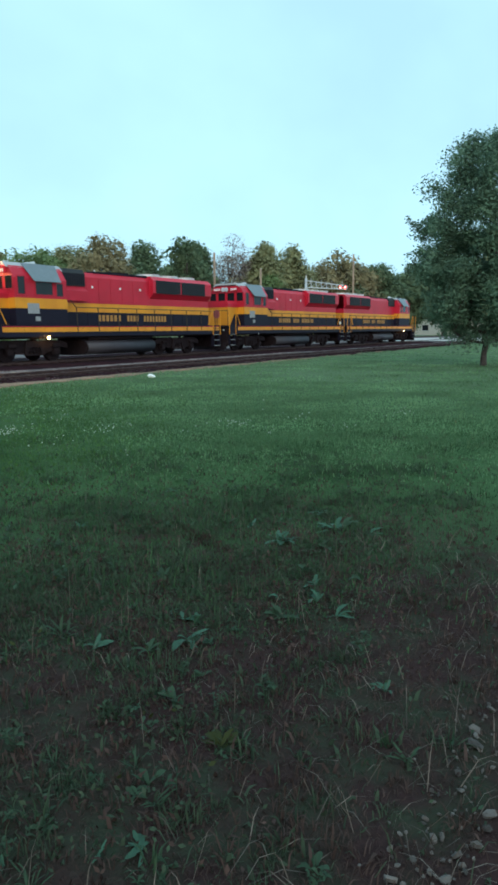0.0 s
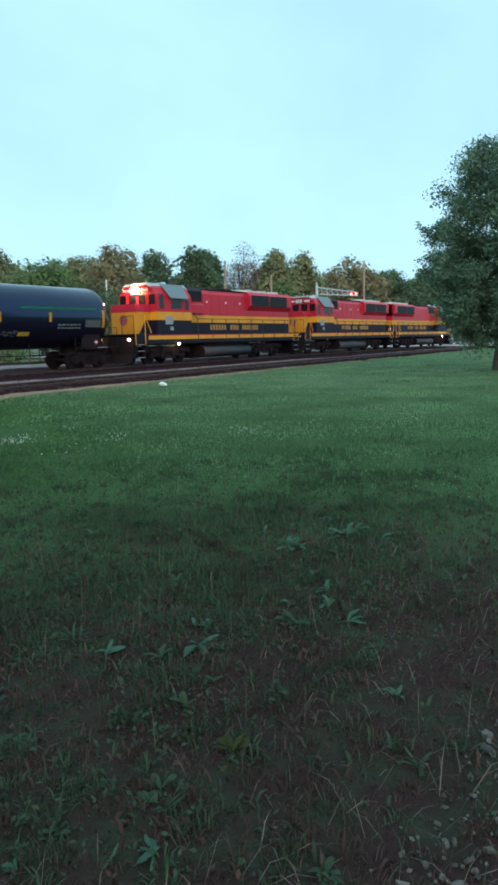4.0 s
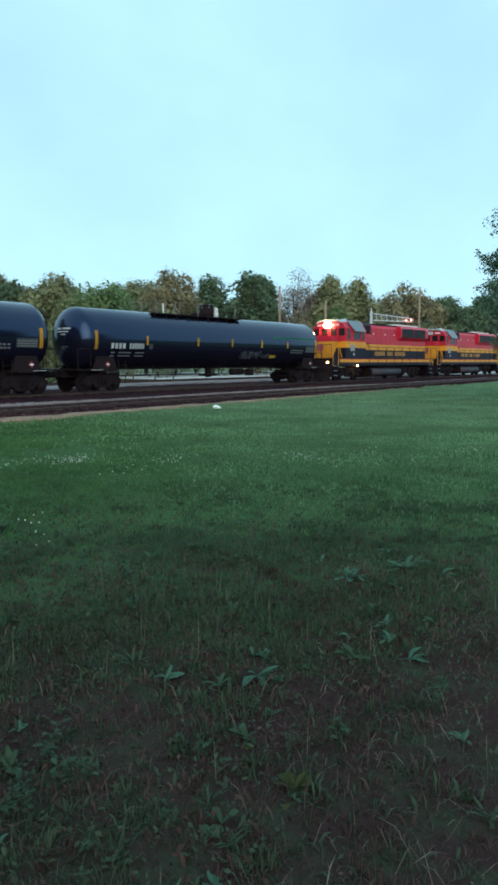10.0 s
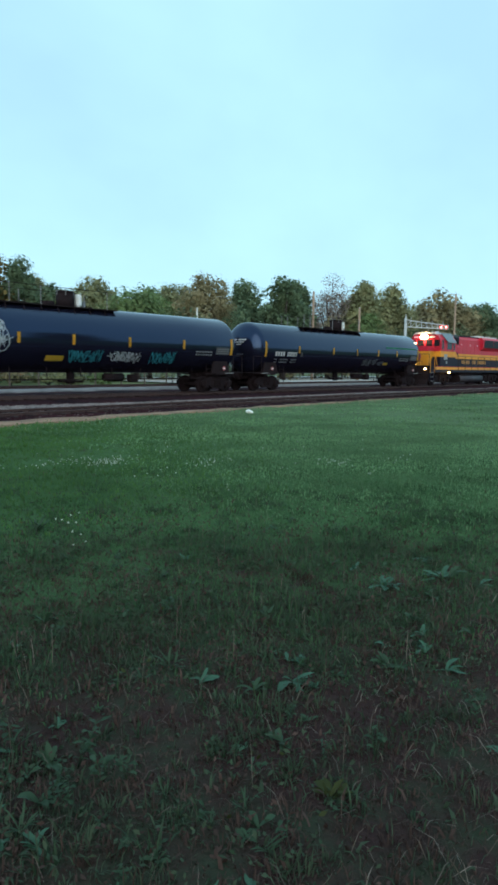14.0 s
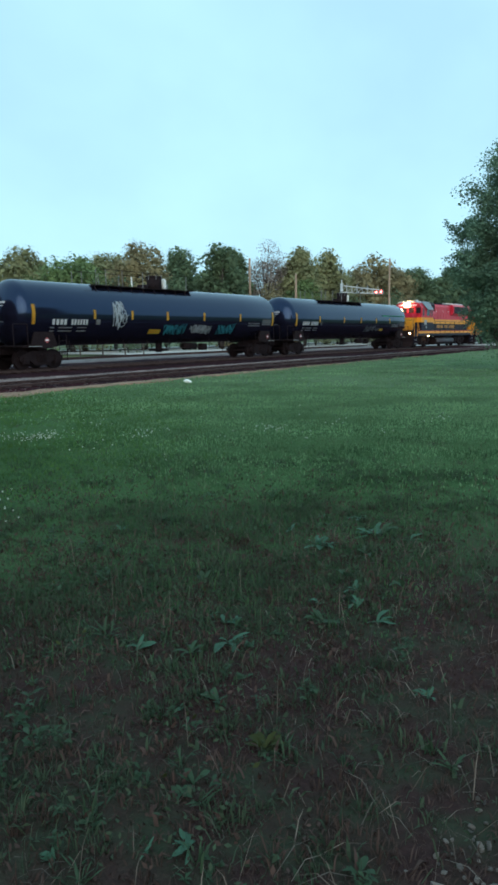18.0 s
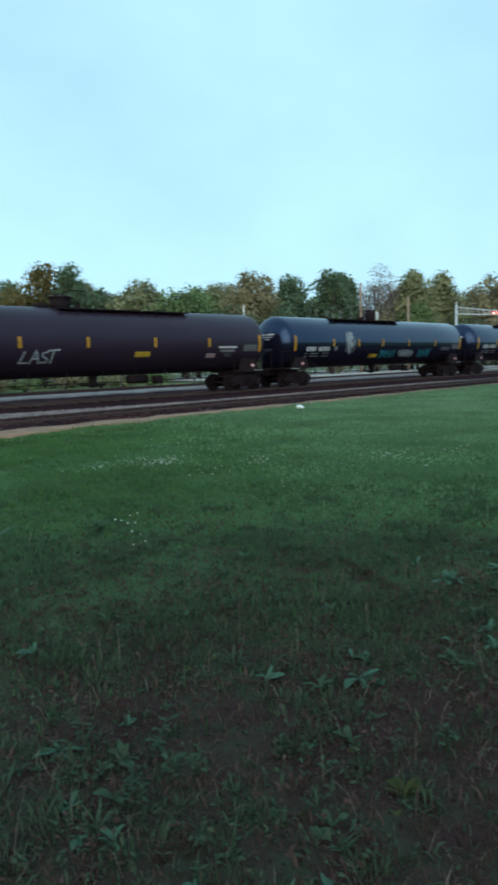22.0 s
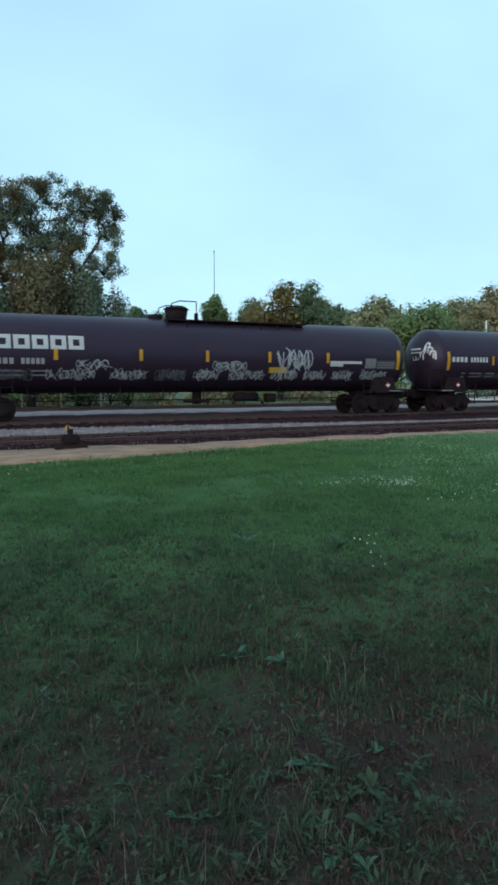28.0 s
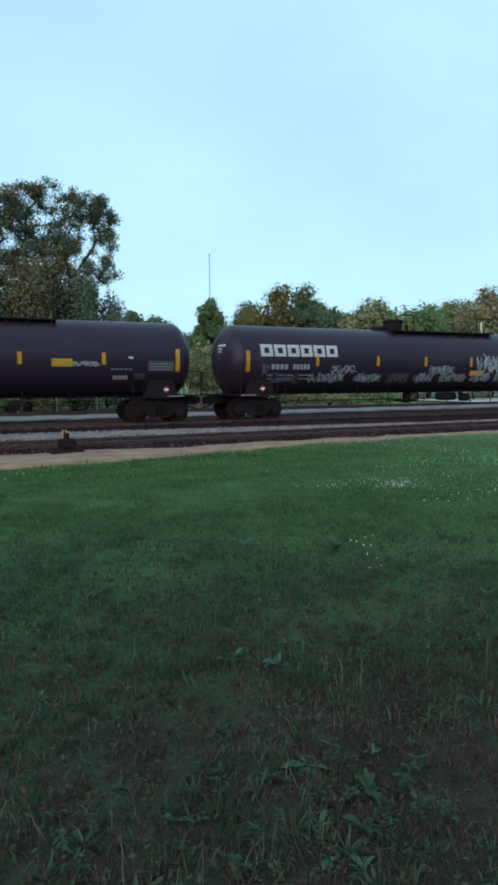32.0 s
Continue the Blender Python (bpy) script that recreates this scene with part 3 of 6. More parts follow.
def locomotive(center, flip, headlit, label, visor_light):
    """Hood unit with a low nose; the cab stands at the -x end, or at the +x end when flipped."""
    ob = empty("locomotive", label, "locomotive", "locomotives of the train")
    k = Matrix.Rotation(math.pi, 4, "Z") if flip else Matrix.Identity(4)

    def p(name, bm, mat, parent=ob, text="", smooth=False):
        bmesh.ops.transform(bm, matrix=k, verts=bm.verts[:])
        return part(name, bm, M[mat], parent, text, smooth)

    # frame and deck
    p("underframe", box(-9.0, 8.65, -1.2, 1.2, 1.1, 1.62, bevel=0.02), "under")
    p("deck", box(-9.15, 8.75, -1.5, 1.5, 1.68, 1.76, bevel=0.015), "loco_black")
    for s in (-1, 1):
        p("side_sill", box(-9.1, 8.7, min(s * 1.42, s * 1.5), max(s * 1.42, s * 1.5), 1.2, 1.68), "loco_black")
        for i in range(14):
            a = -8.1 + i * 1.2
            p("sill_stripe", box(a, a + 1.185, min(s * 1.5, s * 1.508), max(s * 1.5, s * 1.508), 1.43, 1.65), "yellow", text="yellow sill stripe" if i == 0 else "")
        p("red_line", box(-8.1, 8.65, min(s * 1.5, s * 1.507), max(s * 1.5, s * 1.507), 1.665, 1.70), "red")
    curve = [(1.42 * (1 if c >= 0 else -1) * abs(c) ** 0.55, 0.62 + 0.42 * (1 if z >= 0 else -1) * abs(z) ** 0.8) for c, z in ((math.cos(i * math.pi / 16), math.sin(i * math.pi / 16)) for i in range(32))]
    p("fuel_tank", add_section(bmesh.new(), curve, -2.9, 2.4), "fuel", text="rounded grey fuel tank", smooth=True)
    for x in (-2.92, 2.4):
        p("tank_end_cap", add_section(bmesh.new(), [(a * 1.01, 0.62 + (b - 0.62) * 1.02) for a, b in curve], x, x + 0.05), "under")
    for s in (-1, 1):
        p("air_reservoir", rod((-2.6, s * 1.12, 1.12), (2.3, s * 1.12, 1.12), 0.16, 14), "under", smooth=True)
    # hood: profile across, running along x
    # black lower flank, yellow band, red upper, each its own panel
    p("hood_base", add_section(bmesh.new(), [(-0.92, 1.76), (-0.92, 2.44), (0.92, 2.44), (0.92, 1.76)], -4.2, 8.3), "loco_black")
    p("hood_band", add_section(bmesh.new(), [(-0.93, 2.44), (-0.93, 2.90), (0.93, 2.90), (0.93, 2.44)], -4.2, 8.3), "yellow", text="yellow band along the hood")
    p("hood_top", add_section(bmesh.new(), [(-0.92, 2.90), (-0.92, 4.25), (-0.75, 4.5), (0.75, 4.5), (0.92, 4.25), (0.92, 2.90)], -2.45, 8.28), "red")
    p("hood_front", add_section(bmesh.new(), [(-0.92, 2.90), (-0.92, 3.75), (0.92, 3.75), (0.92, 2.90)], -4.2, -2.45), "red")
    p("blower_duct", add_section(bmesh.new(), [(-1.18, 3.0), (-1.18, 3.5), (-0.92, 3.72), (-0.92, 3.0)], -4.1, -2.5), "red")
    p("intake_grille", add_section(bmesh.new(), [(-0.96, 3.75), (-0.96, 4.4), (-0.78, 4.62), (0.78, 4.62), (0.96, 4.4), (0.96, 3.75)], -4.2, -2.45), "grille", text="black air intake grille")
    for i in range(12):
        x = -4.15 + i * 0.142
        p("intake_slat", box(x, x + 0.05, -0.985, -0.96, 3.8, 4.38), "loco_black")
    # flared radiator section at the rear
    p("radiator_cabin", add_section(bmesh.new(), [(-0.92, 3.3), (-1.2, 3.62), (-1.2, 4.35), (-0.95, 4.58), (0.95, 4.58), (1.2, 4.35), (1.2, 3.62), (0.92, 3.3)], 2.6, 8.28), "red")
    for a, b in ((2.85, 5.12), (5.22, 7.6)):
        for s in (-1, 1):
            g = p("radiator_grille", box(a, b, min(s * 1.19, s * 1.212), max(s * 1.19, s * 1.212), 3.6, 4.36), "grille", text="dark radiator grille")
            for i in range(7):
                z = 3.63 + i * 0.104
                p("grille_slat", box(a, b, min(s * 1.205, s * 1.226), max(s * 1.205, s * 1.226), z, z + 0.025), "loco_black", g)
    for x in (3.5, 5.2, 6.9):
        bm = rod((x, 0, 4.56), (x, 0, 4.76), 0.72, 24)
        add_rod(bm, (x, 0, 4.76), (x, 0, 4.8), 0.15, 10)
        p("cooling_fan", bm, "galv", text="grey roof fan housing")
    p("exhaust_stack", box(0.4, 1.6, -0.3, 0.3, 4.5, 4.72, bevel=0.05), "under")
    p("dynamic_brake_hatch", box(-1.7, 2.6, -0.8, 0.8, 4.48, 4.6, bevel=0.04), "loco_black")
    # hood doors
    for i in range(12):
        x = -2.35 + i * 0.88
        if x < 7.4:
            p("hood_door", box(x, x + 0.84, -0.935, -0.918, 1.8, 2.42), "loco_black")
        if x < 1.7:
            p("upper_door", box(x, x + 0.84, -0.935, -0.918, 2.94, 4.18, bevel=0.004), "red")
    for x in (-1.95, 0.13, 1.75, 3.3, 4.9, 6.5):
        z = 3.76 if x < 3 else 3.4
        p("hood_lamp_bracket", box(x - 0.06, x + 0.06, -0.965, -0.93, z - 0.06, z + 0.06, bevel=0.01), "white", text="small white fitting")
    # cab
    p("cab_lower", box(-7.3, -4.2, -1.5, 1.5, 1.76, 2.54, bevel=0.02), "loco_black")
    p("cab_band", box(-7.31, -4.19, -1.505, 1.505, 2.54, 3.02), "yellow", text="yellow band round the cab")
    p("cab_wall", add_section(bmesh.new(), [(-1.5, 3.02), (-1.5, 3.92), (-1.1, 4.5), (1.1, 4.5), (1.5, 3.92), (1.5, 3.02)], -7.3, -4.2), "red")
    p("cab_roof", add_section(bmesh.new(), [(-1.16, 4.42), (-0.85, 4.68), (0.85, 4.68), (1.16, 4.42), (0.8, 4.56), (-0.8, 4.56)], -7.42, -4.1), "roof", text="weathered silver roof")
    for s in (-1, 1):
        bm = bmesh.new()
        add_prism(bm, [(-6.35, 0), (-4.75, 0), (-4.55, 1), (-6.55, 1)], 0, 0.03)
        for v in bm.verts:
            t_, d = v.co.z, v.co.y
            v.co = Vector((v.co.x, s * (1.78 - 0.68 * t_ - d * 0.7), 3.80 + 0.85 * t_ - d * 0.7))
        bmesh.ops.recalc_face_normals(bm, faces=bm.faces[:])
        p("sun_visor", bm, "shade", text="grey metal canopy over the side window")
        for a, b, c, d, nm in ((-7.12, -6.72, 3.2, 4.0, "front_side_window"), (-6.1, -5.1, 3.2, 3.78, "sliding_window"), (-4.85, -4.45, 3.15, 3.75, "rear_side_window")):
            bm = box(a, b, min(s * 1.49, s * 1.512), max(s * 1.49, s * 1.512), c, d, bevel=0.004)
            w = p(nm, bm, "window", text="dark cab window")
            fr = bmesh.new()
            for q in ((a - 0.05, b + 0.05, d, d + 0.05), (a - 0.05, b + 0.05, c - 0.05, c), (a - 0.05, a, c, d), (b, b + 0.05, c, d)):
                add_box(fr, q[0], q[1], min(s * 1.49, s * 1.525), max(s * 1.49, s * 1.525), q[2], q[3])
            p("window_frame", fr, "red", w)
    for y in (-1.15, -0.4, 0.4, 1.15):
        wdt = 0.26 if abs(y) > 1 else 0.3
        w = p("windscreen", box(-7.33, -7.29, y - wdt, y + wdt, 3.45, 4.02, bevel=0.004), "window", text="dark cab windscreen pane")
        fr = bmesh.new()
        for q in ((y - wdt - 0.05, y + wdt + 0.05, 4.02, 4.07), (y - wdt - 0.05, y + wdt + 0.05, 3.40, 3.45), (y - wdt - 0.05, y - wdt, 3.45, 4.02), (y + wdt, y + wdt + 0.05, 3.45, 4.02)):
            add_box(fr, -7.345, -7.3, q[0], q[1], q[2], q[3])
        p("windscreen_frame", fr, "red", w)
    # number boards and headlight over the windscreens
    for s in (-1, 1):
        nb = p("number_board", box(-7.46, -7.3, s * 0.72 - 0.34, s * 0.72 + 0.34, 4.14, 4.4, bevel=0.03), "red", text="red number board with white bars")
        bm = bmesh.new()
        for i in range(4):
            a = s * 0.72 - 0.26 + i * 0.14
            add_box(bm, -7.47, -7.455, a, a + 0.09, 4.2, 4.34)
        p("number_bars", bm, "white", nb)
    hl = p("headlight_housing", box(-7.5, -7.3, -0.3, 0.3, 4.1, 4.42, bevel=0.05), "red")
    for y in (-0.14, 0.14):
        p("headlight", rod((-7.5, y, 4.26), (-7.56, y, 4.26), 0.16, 16), "lamp" if headlit else "galv", hl, "glowing warm headlight" if headlit else "")
    for s in (-1, 1):
        p("cab_beacon", rod((-7.0, s * 0.5, 4.66), (-7.0, s * 0.5, 4.78), 0.05, 8), "galv")
    p("horn", rod((-5.6, 0, 4.74), (-4.9, 0, 4.78), 0.05, 10, 0.12), "galv")
    p("antenna", rod((-6.2, 0.3, 4.68), (-6.2, 0.3, 4.98), 0.02, 6), "galv")
    # nose
    p("nose", add_section(bmesh.new(), [(-0.95, 1.76), (-1.0, 3.2), (-0.85, 3.42), (0.85, 3.42), (1.0, 3.2), (0.95, 1.76)], -8.52, -7.3), "yellow", text="yellow short nose")
    bm = add_section(bmesh.new(), [(-1.01, 3.0), (-1.01, 3.22), (-0.86, 3.44), (0.86, 3.44), (1.01, 3.22), (1.01, 3.0)], -8.54, -7.3)
    p("nose_cap", bm, "red")
    for s in (-1, 1):
        bm = bmesh.new()
        add_prism(bm, [(-8.3, 1.77), (-7.3, 1.77), (-7.3, 2.54), (-7.75, 2.54)], min(s * 0.97, s * 1.006), max(s * 0.97, s * 1.006))
        p("nose_flash", bm, "loco_black")
    p("nose_emblem", rod((-8.52, 0, 2.55), (-8.545, 0, 2.55), 0.3, 20), "red_mark", text="round red emblem")
    p("nose_door", box(-8.545, -8.52, -0.9, -0.45, 1.85, 2.9, bevel=0.01), "yellow")
    # pilot, steps, handrails
    p("pilot", box(-9.3, -9.15, -1.45, 1.45, 0.35, 1.62, bevel=0.02), "under")
    p("plow", add_prism(bmesh.new(), [(-9.3, 0.15), (-9.55, 0.12), (-9.33, 0.62), (-9.25, 0.62)], -1.35, 1.35), "under")
    p("rear_pilot", box(8.75, 8.9, -1.45, 1.45, 0.35, 1.62, bevel=0.02), "under")
    for x in (-8.75, 8.4):
        for s in (-1, 1):
            bm = bmesh.new()
            for i in range(4):
                add_box(bm, x - 0.3, x + 0.3, min(s * 1.28, s * 1.52), max(s * 1.28, s * 1.52), 0.42 + i * 0.36, 0.46 + i * 0.36)
            for q in (-0.32, 0.32):
                add_box(bm, x + q - 0.015, x + q + 0.015, min(s * 1.28, s * 1.52), max(s * 1.28, s * 1.52), 0.4, 1.68)
            p("step_well", bm, "loco_black")
            for i in range(3):
                p("step_edge", box(x - 0.29, x + 0.29, min(s * 1.52, s * 1.528), max(s * 1.52, s * 1.528), 0.425 + i * 0.36, 0.455 + i * 0.36), "faded", text="pale worn step edge" if i == 0 else "")
            for q in (-0.42, 0.36):
                bm = rod((x + q, s * 1.535, 1.15), (x + q, s * 1.535, 2.75), 0.024, 6)
                p("grab_pole", bm, "yellow", text="yellow grab pole")
            p("slanted_handrail", rod((x + 0.9 * (1 if x < 0 else -1), s * 1.5, 1.8), (x + 0.42 * (1 if x < 0 else -1), s * 1.5, 2.78), 0.028, 6), "yellow")
    for s in (-1, 1):
        for x0, x1 in ((-3.6, 8.3),):
            bm = rod((x0, s * 1.46, 2.66), (x1, s * 1.46, 2.66), 0.022, 6)
            add_rod(bm, (x0, s * 1.46, 2.66), (x0 - 0.35, s * 1.46, 3.0), 0.022, 6)
            p("handrail", bm, "handrail")
        for i in range(9):
            x = -3.6 + i * 1.48
            p("handrail_post", rod((x, s * 1.525, 1.42), (x, s * 1.48, 2.66), 0.024, 6), "handrail")
    for y0, y1 in ((-1.4, -0.5), (0.5, 1.4)):
        bm = rod((-9.17, y0, 2.75), (-9.17, y1, 2.75), 0.022, 6)
        add_rod(bm, (-9.17, y0, 1.76), (-9.17, y0, 2.75), 0.022, 6)
        add_rod(bm, (-9.17, y1, 1.76), (-9.17, y1, 2.75), 0.022, 6)
        p("end_handrail", bm, "handrail")
    for y in (-1.15, 1.15):
        p("ditch_light", rod((-9.3, y, 1.45), (-9.36, y, 1.45), 0.055, 12), "small_lamp" if headlit else "galv", text="lit warm ditch light" if headlit else "")
    p("step_light", rod((-5.52, 1.52 if flip else -1.52, 1.16), (-5.52, 1.56 if flip else -1.56, 1.14), 0.06 if headlit else 0.045, 12), "small_lamp" if headlit or flip else "galv", text="small step light")
    if visor_light:
        p("rear_lamp", rod((7.9, -1.52, 1.98), (7.9, -1.58, 1.98), 0.11, 12), "white", text="pale round lamp on the rear platform")
    # labels and lettering, in bars
    p("label_plate", box(-6.62, -5.95, -1.515, -1.507, 2.30, 2.78), "faded", text="pale notice plate")
    p("label_plate", box(-6.2, -5.92, -1.515, -1.505, 1.95, 2.16), "faded")
    groups = ((-1.62, 0.2, 6), (0.62, 1.62, 4), (2.0, 4.05, 8)) if not flip else ((-4.05, -2.2, 6), (-1.8, -0.8, 4), (-0.4, 1.62, 8))
    for a, b, n in groups:
        w = (b - a) / n
        for i in range(n):
            part("letter_bar", box(a + i * w, a + i * w + w * 0.66, -0.948, -0.934, 1.98, 2.31), M["gold"], ob, "dull gold lettering bar")
    for e in (-9.75, 9.25):
        e = -e if flip else e
        coupler(ob, e, 1 if e > 0 else -1)
    for x in (-6.1, 4.8):
        bolster_truck(ob, -x if flip else x, (-1.37, 1.37), 0.51, True)
    ob.location = (center, TRACK_Y, RAIL_Z + 0.06)
    RIDING.append((ob, center))
    return ob


R_TANK, Z_TANK, HALF = 1.56, 2.63, 9.75


def tank_arc(x0, x1, z0, z1, lift=0.012, n=6):
    """A patch that hugs the near flank of the tank."""
    bm = bmesh.new()
    rows = []
    for i in range(n + 1):
        z = z0 + (z1 - z0) * i / n
        s = max(-1, min(1, (z - Z_TANK) / R_TANK))
        a = math.asin(s)
        r = R_TANK + lift
        rows.append([(x, -r * math.cos(a), Z_TANK + r * math.sin(a)) for x in (x0, x1)])
    vs = [[bm.verts.new(q) for q in row] for row in rows]
    for a, b in zip(vs, vs[1:]):
        bm.faces.new((a[0], a[1], b[1], b[0]))
    bmesh.ops.solidify(bm, geom=bm.faces[:], thickness=0.006)
    bmesh.ops.recalc_face_normals(bm, faces=bm.faces[:])
    return bm


def on_tank(x, z, lift=0.014):
    a = math.asin(max(-1, min(1, (z - Z_TANK) / R_TANK)))
    return Vector((x, -(R_TANK + lift) * math.cos(a), Z_TANK + (R_TANK + lift) * math.sin(a)))


def ribbon(bm, pts, w):
    """A stroke of paint along points (x, z) on the tank's flank."""
    fine = [pts[0]]
    for (x0, z0), (x1, z1) in zip(pts, pts[1:]):
        m = max(1, int(abs(z1 - z0) / 0.09))
        fine += [(x0 + (x1 - x0) * (i + 1) / m, z0 + (z1 - z0) * (i + 1) / m) for i in range(m)]
    for (x0, z0), (x1, z1) in zip(fine, fine[1:]):
        d = Vector((x1 - x0, z1 - z0))
        if d.length < 1e-4:
            continue
        n = Vector((-d.y, d.x)).normalized() * w / 2
        e = d.normalized() * w * 0.3
        q = [on_tank(x0 - e.x + n.x, z0 - e.y + n.y), on_tank(x0 - e.x - n.x, z0 - e.y - n.y), on_tank(x1 + e.x - n.x, z1 + e.y - n.y), on_tank(x1 + e.x + n.x, z1 + e.y + n.y)]
        bm.faces.new([bm.verts.new(v) for v in q])


def scrawl(x0, x1, z0, z1, seed, w=0.05, strokes=7):
    """Unreadable spray-paint tangle: loops and spikes inside a box."""
    rnd = random.Random(seed)
    w *= 0.62
    bm = bmesh.new()
    for k in range(strokes):
        cx = x0 + (x1 - x0) * (k + 0.5) / strokes
        hw, hz = (x1 - x0) / strokes * rnd.uniform(0.5, 0.95), (z1 - z0) * rnd.uniform(0.3, 0.5)
        # sharp-cornered letter shapes that lean and cross their neighbours
        jag = [(cx + hw * rnd.uniform(-0.8, 0.9), z0 + (z1 - z0) * (0.02 + 0.96 * ((m * 0.62 + rnd.uniform(-0.2, 0.2)) % 1.0))) for m in range(rnd.randint(5, 7))]
        ribbon(bm, jag, w * rnd.uniform(0.5, 0.9))
        cz = (z0 + z1) / 2 + rnd.uniform(-0.1, 0.1) * (z1 - z0)
        ph, tw = rnd.uniform(0, 6), rnd.choice((1.0, 1.5, 2.0))
        pts = [(cx + hw * math.cos(ph + a * 0.55), cz + hz * math.sin(tw * (ph + a * 0.55))) for a in range(rnd.randint(7, 12))]
        ribbon(bm, pts, w * rnd.uniform(0.7, 1.3))
        if rnd.random() < 0.6:
            a = rnd.choice((-1, 1))
            ribbon(bm, [(cx, cz), (cx + a * hw * 1.6, cz + hz * rnd.uniform(-1.2, 1.3))], w * 0.8)
    return bm


def tank_shell():
    bm = bmesh.new()
    prof = [(-HALF - 0.8 * math.sin(a), R_TANK * math.cos(a)) for a in [math.radians(d) for d in (86, 70, 55, 40, 26, 12)]]
    prof += [(-HALF, R_TANK), (-6.3, R_TANK), (-3.1, R_TANK), (0, R_TANK)]
    prof += [(-x, r) for x, r in reversed(prof[:-1])]
    n = 56
    rings = [[bm.verts.new((x, r * math.sin(2 * math.pi * i / n), Z_TANK + r * math.cos(2 * math.pi * i / n))) for i in range(n)] for x, r in prof]
    for a, b in zip(rings, rings[1:]):
        for i in range(n):
            bm.faces.new((a[i], a[(i + 1) % n], b[(i + 1) % n], b[i]))
    bm.faces.new(rings[0])
    bm.faces.new(rings[-1][::-1])
    bmesh.ops.recalc_face_normals(bm, faces=bm.faces[:])
    return bm


def tank_car(center, paint, label, markers, walk_x, dome_x, rail_kind, dress):
    ob = empty("tank_car", label, "tank car", "tank cars of the train")

    def p(name, bm, mat, text="", smooth=False, parent=ob):
        return part(name, bm, M[mat] if isinstance(mat, str) else mat, parent, text, smooth)

    p("tank", tank_shell(), paint, "long black cylindrical tank", True)
    for s in (-1, 1):
        x = s * 9.0
        bm = bmesh.new()
        add_box(bm, min(s * 8.1, s * 10.55), max(s * 8.1, s * 10.55), -0.32, 0.32, 0.72, 1.12, bevel=0.02)
        add_box(bm, x - 0.5, x + 0.5, -1.4, 1.4, 0.98, 1.16, bevel=0.03)
        p("stub_sill", bm, "under")
        for y in (-1.36, 1.24):
            p("saddle", add_prism(bmesh.new(), [(x - 0.75, 1.05), (x + 0.75, 1.05), (x + 0.5, 1.75), (x - 0.5, 1.75)], y, y + 0.12), "under")
        p("end_platform", box(min(s * 9.9, s * 10.75), max(s * 9.9, s * 10.75), -1.45, 1.45, 1.08, 1.13), "under")
        for y in (-1, 1):
            bm = bmesh.new()
            for i in range(4):
                add_rod(bm, (s * 8.0 - 0.22, y * 1.42, 0.42 + 0.3 * i), (s * 8.0 + 0.22, y * 1.42, 0.42 + 0.3 * i), 0.016, 5)
            for q in (-0.22, 0.22):
                add_rod(bm, (s * 8.0 + q, y * 1.42, 0.38), (s * 8.0 + q, y * 1.42, 1.6), 0.018, 5)
            p("ladder", bm, "under")
            bm = rod((s * 10.7, y * 1.42, 1.1), (s * 10.7, y * 1.42, 2.1), 0.02, 6)
            add_rod(bm, (s * 10.7, y * 1.42, 2.1), (s * 9.95, y * 1.42, 2.1), 0.02, 6)
            add_rod(bm, (s * 9.95, y * 1.42, 2.1), (s * 9.95, y * 1.42, 1.1), 0.02, 6)
            p("end_handrail", bm, "under")
        p("draft_gear", box(min(s * 10.4, s * 10.9), max(s * 10.4, s * 10.9), -0.25, 0.25, 0.7, 1.08, bevel=0.03), "under")
        coupler(ob, s * 11.17, s)
        bolster_truck(ob, s * 9.0, (-0.89, 0.89), 0.457, False)
        p("white_step_edge", box(s * 9.6 - 0.35, s * 9.6 + 0.35, -1.47, -1.45, 1.07, 1.1), "faded")
    # brake gear and outlet under the belly
    bm = rod((1.6, -0.5, 0.86), (2.7, -0.5, 0.86), 0.2, 12)
    p("air_reservoir", bm, "under", smooth=True)
    p("brake_valve", box(3.1, 3.55, -0.75, -0.35, 0.6, 1.0, bevel=0.03), "under")
    p("bottom_outlet", rod((0, 0, 0.55), (0, 0, 1.15), 0.2, 12), "under")
    p("outlet_skid", box(-0.55, 0.55, -0.35, 0.35, 0.62, 0.72, bevel=0.04), "under")
    bm = rod((-8.4, -0.9, 0.78), (8.4, -0.9, 0.78), 0.022, 6)
    for i in range(9):
        x = -7.2 + i * 1.8
        add_rod(bm, (x, -0.9, 0.78), (x, -0.85, 1.35), 0.02, 5)
    p("brake_pipe", bm, "under")
    # walkway on top, with its dome and railing
    a, b = walk_x
    for s in (-1, 1):
        p("walkway", box(a, b, min(s * 0.35, s * 0.95), max(s * 0.35, s * 0.95), 4.08, 4.13), "under", "dark grating walkway")
        first = p("walkway_bracket", rod((a, s * 0.9, 4.1), (a, s * 1.05, 3.78), 0.02, 5), "under")
        repeat(first, [(0.85 * k, 0, 0) for k in range(1, int((b - a) / 0.85) + 1)])
    d = dome_x
    tall = rail_kind == "high"
    top = 4.80 if tall else 4.62
    p("dome", rod((d, 0, 4.05), (d, 0, top), 0.42, 20, 0.44 if tall else 0.5), "under", "dark valve housing", True)
    p("dome_lid", rod((d, 0, top), (d, 0, top + 0.10), 0.46 if tall else 0.58, 20, 0.40), "under", smooth=True)
    for a_ in range(6):
        q = a_ * math.pi / 3
        p("lid_bolt", rod((d + 0.43 * math.cos(q), 0.43 * math.sin(q), top - 0.12), (d + 0.43 * math.cos(q), 0.43 * math.sin(q), top + 0.13), 0.025, 6), "mast")
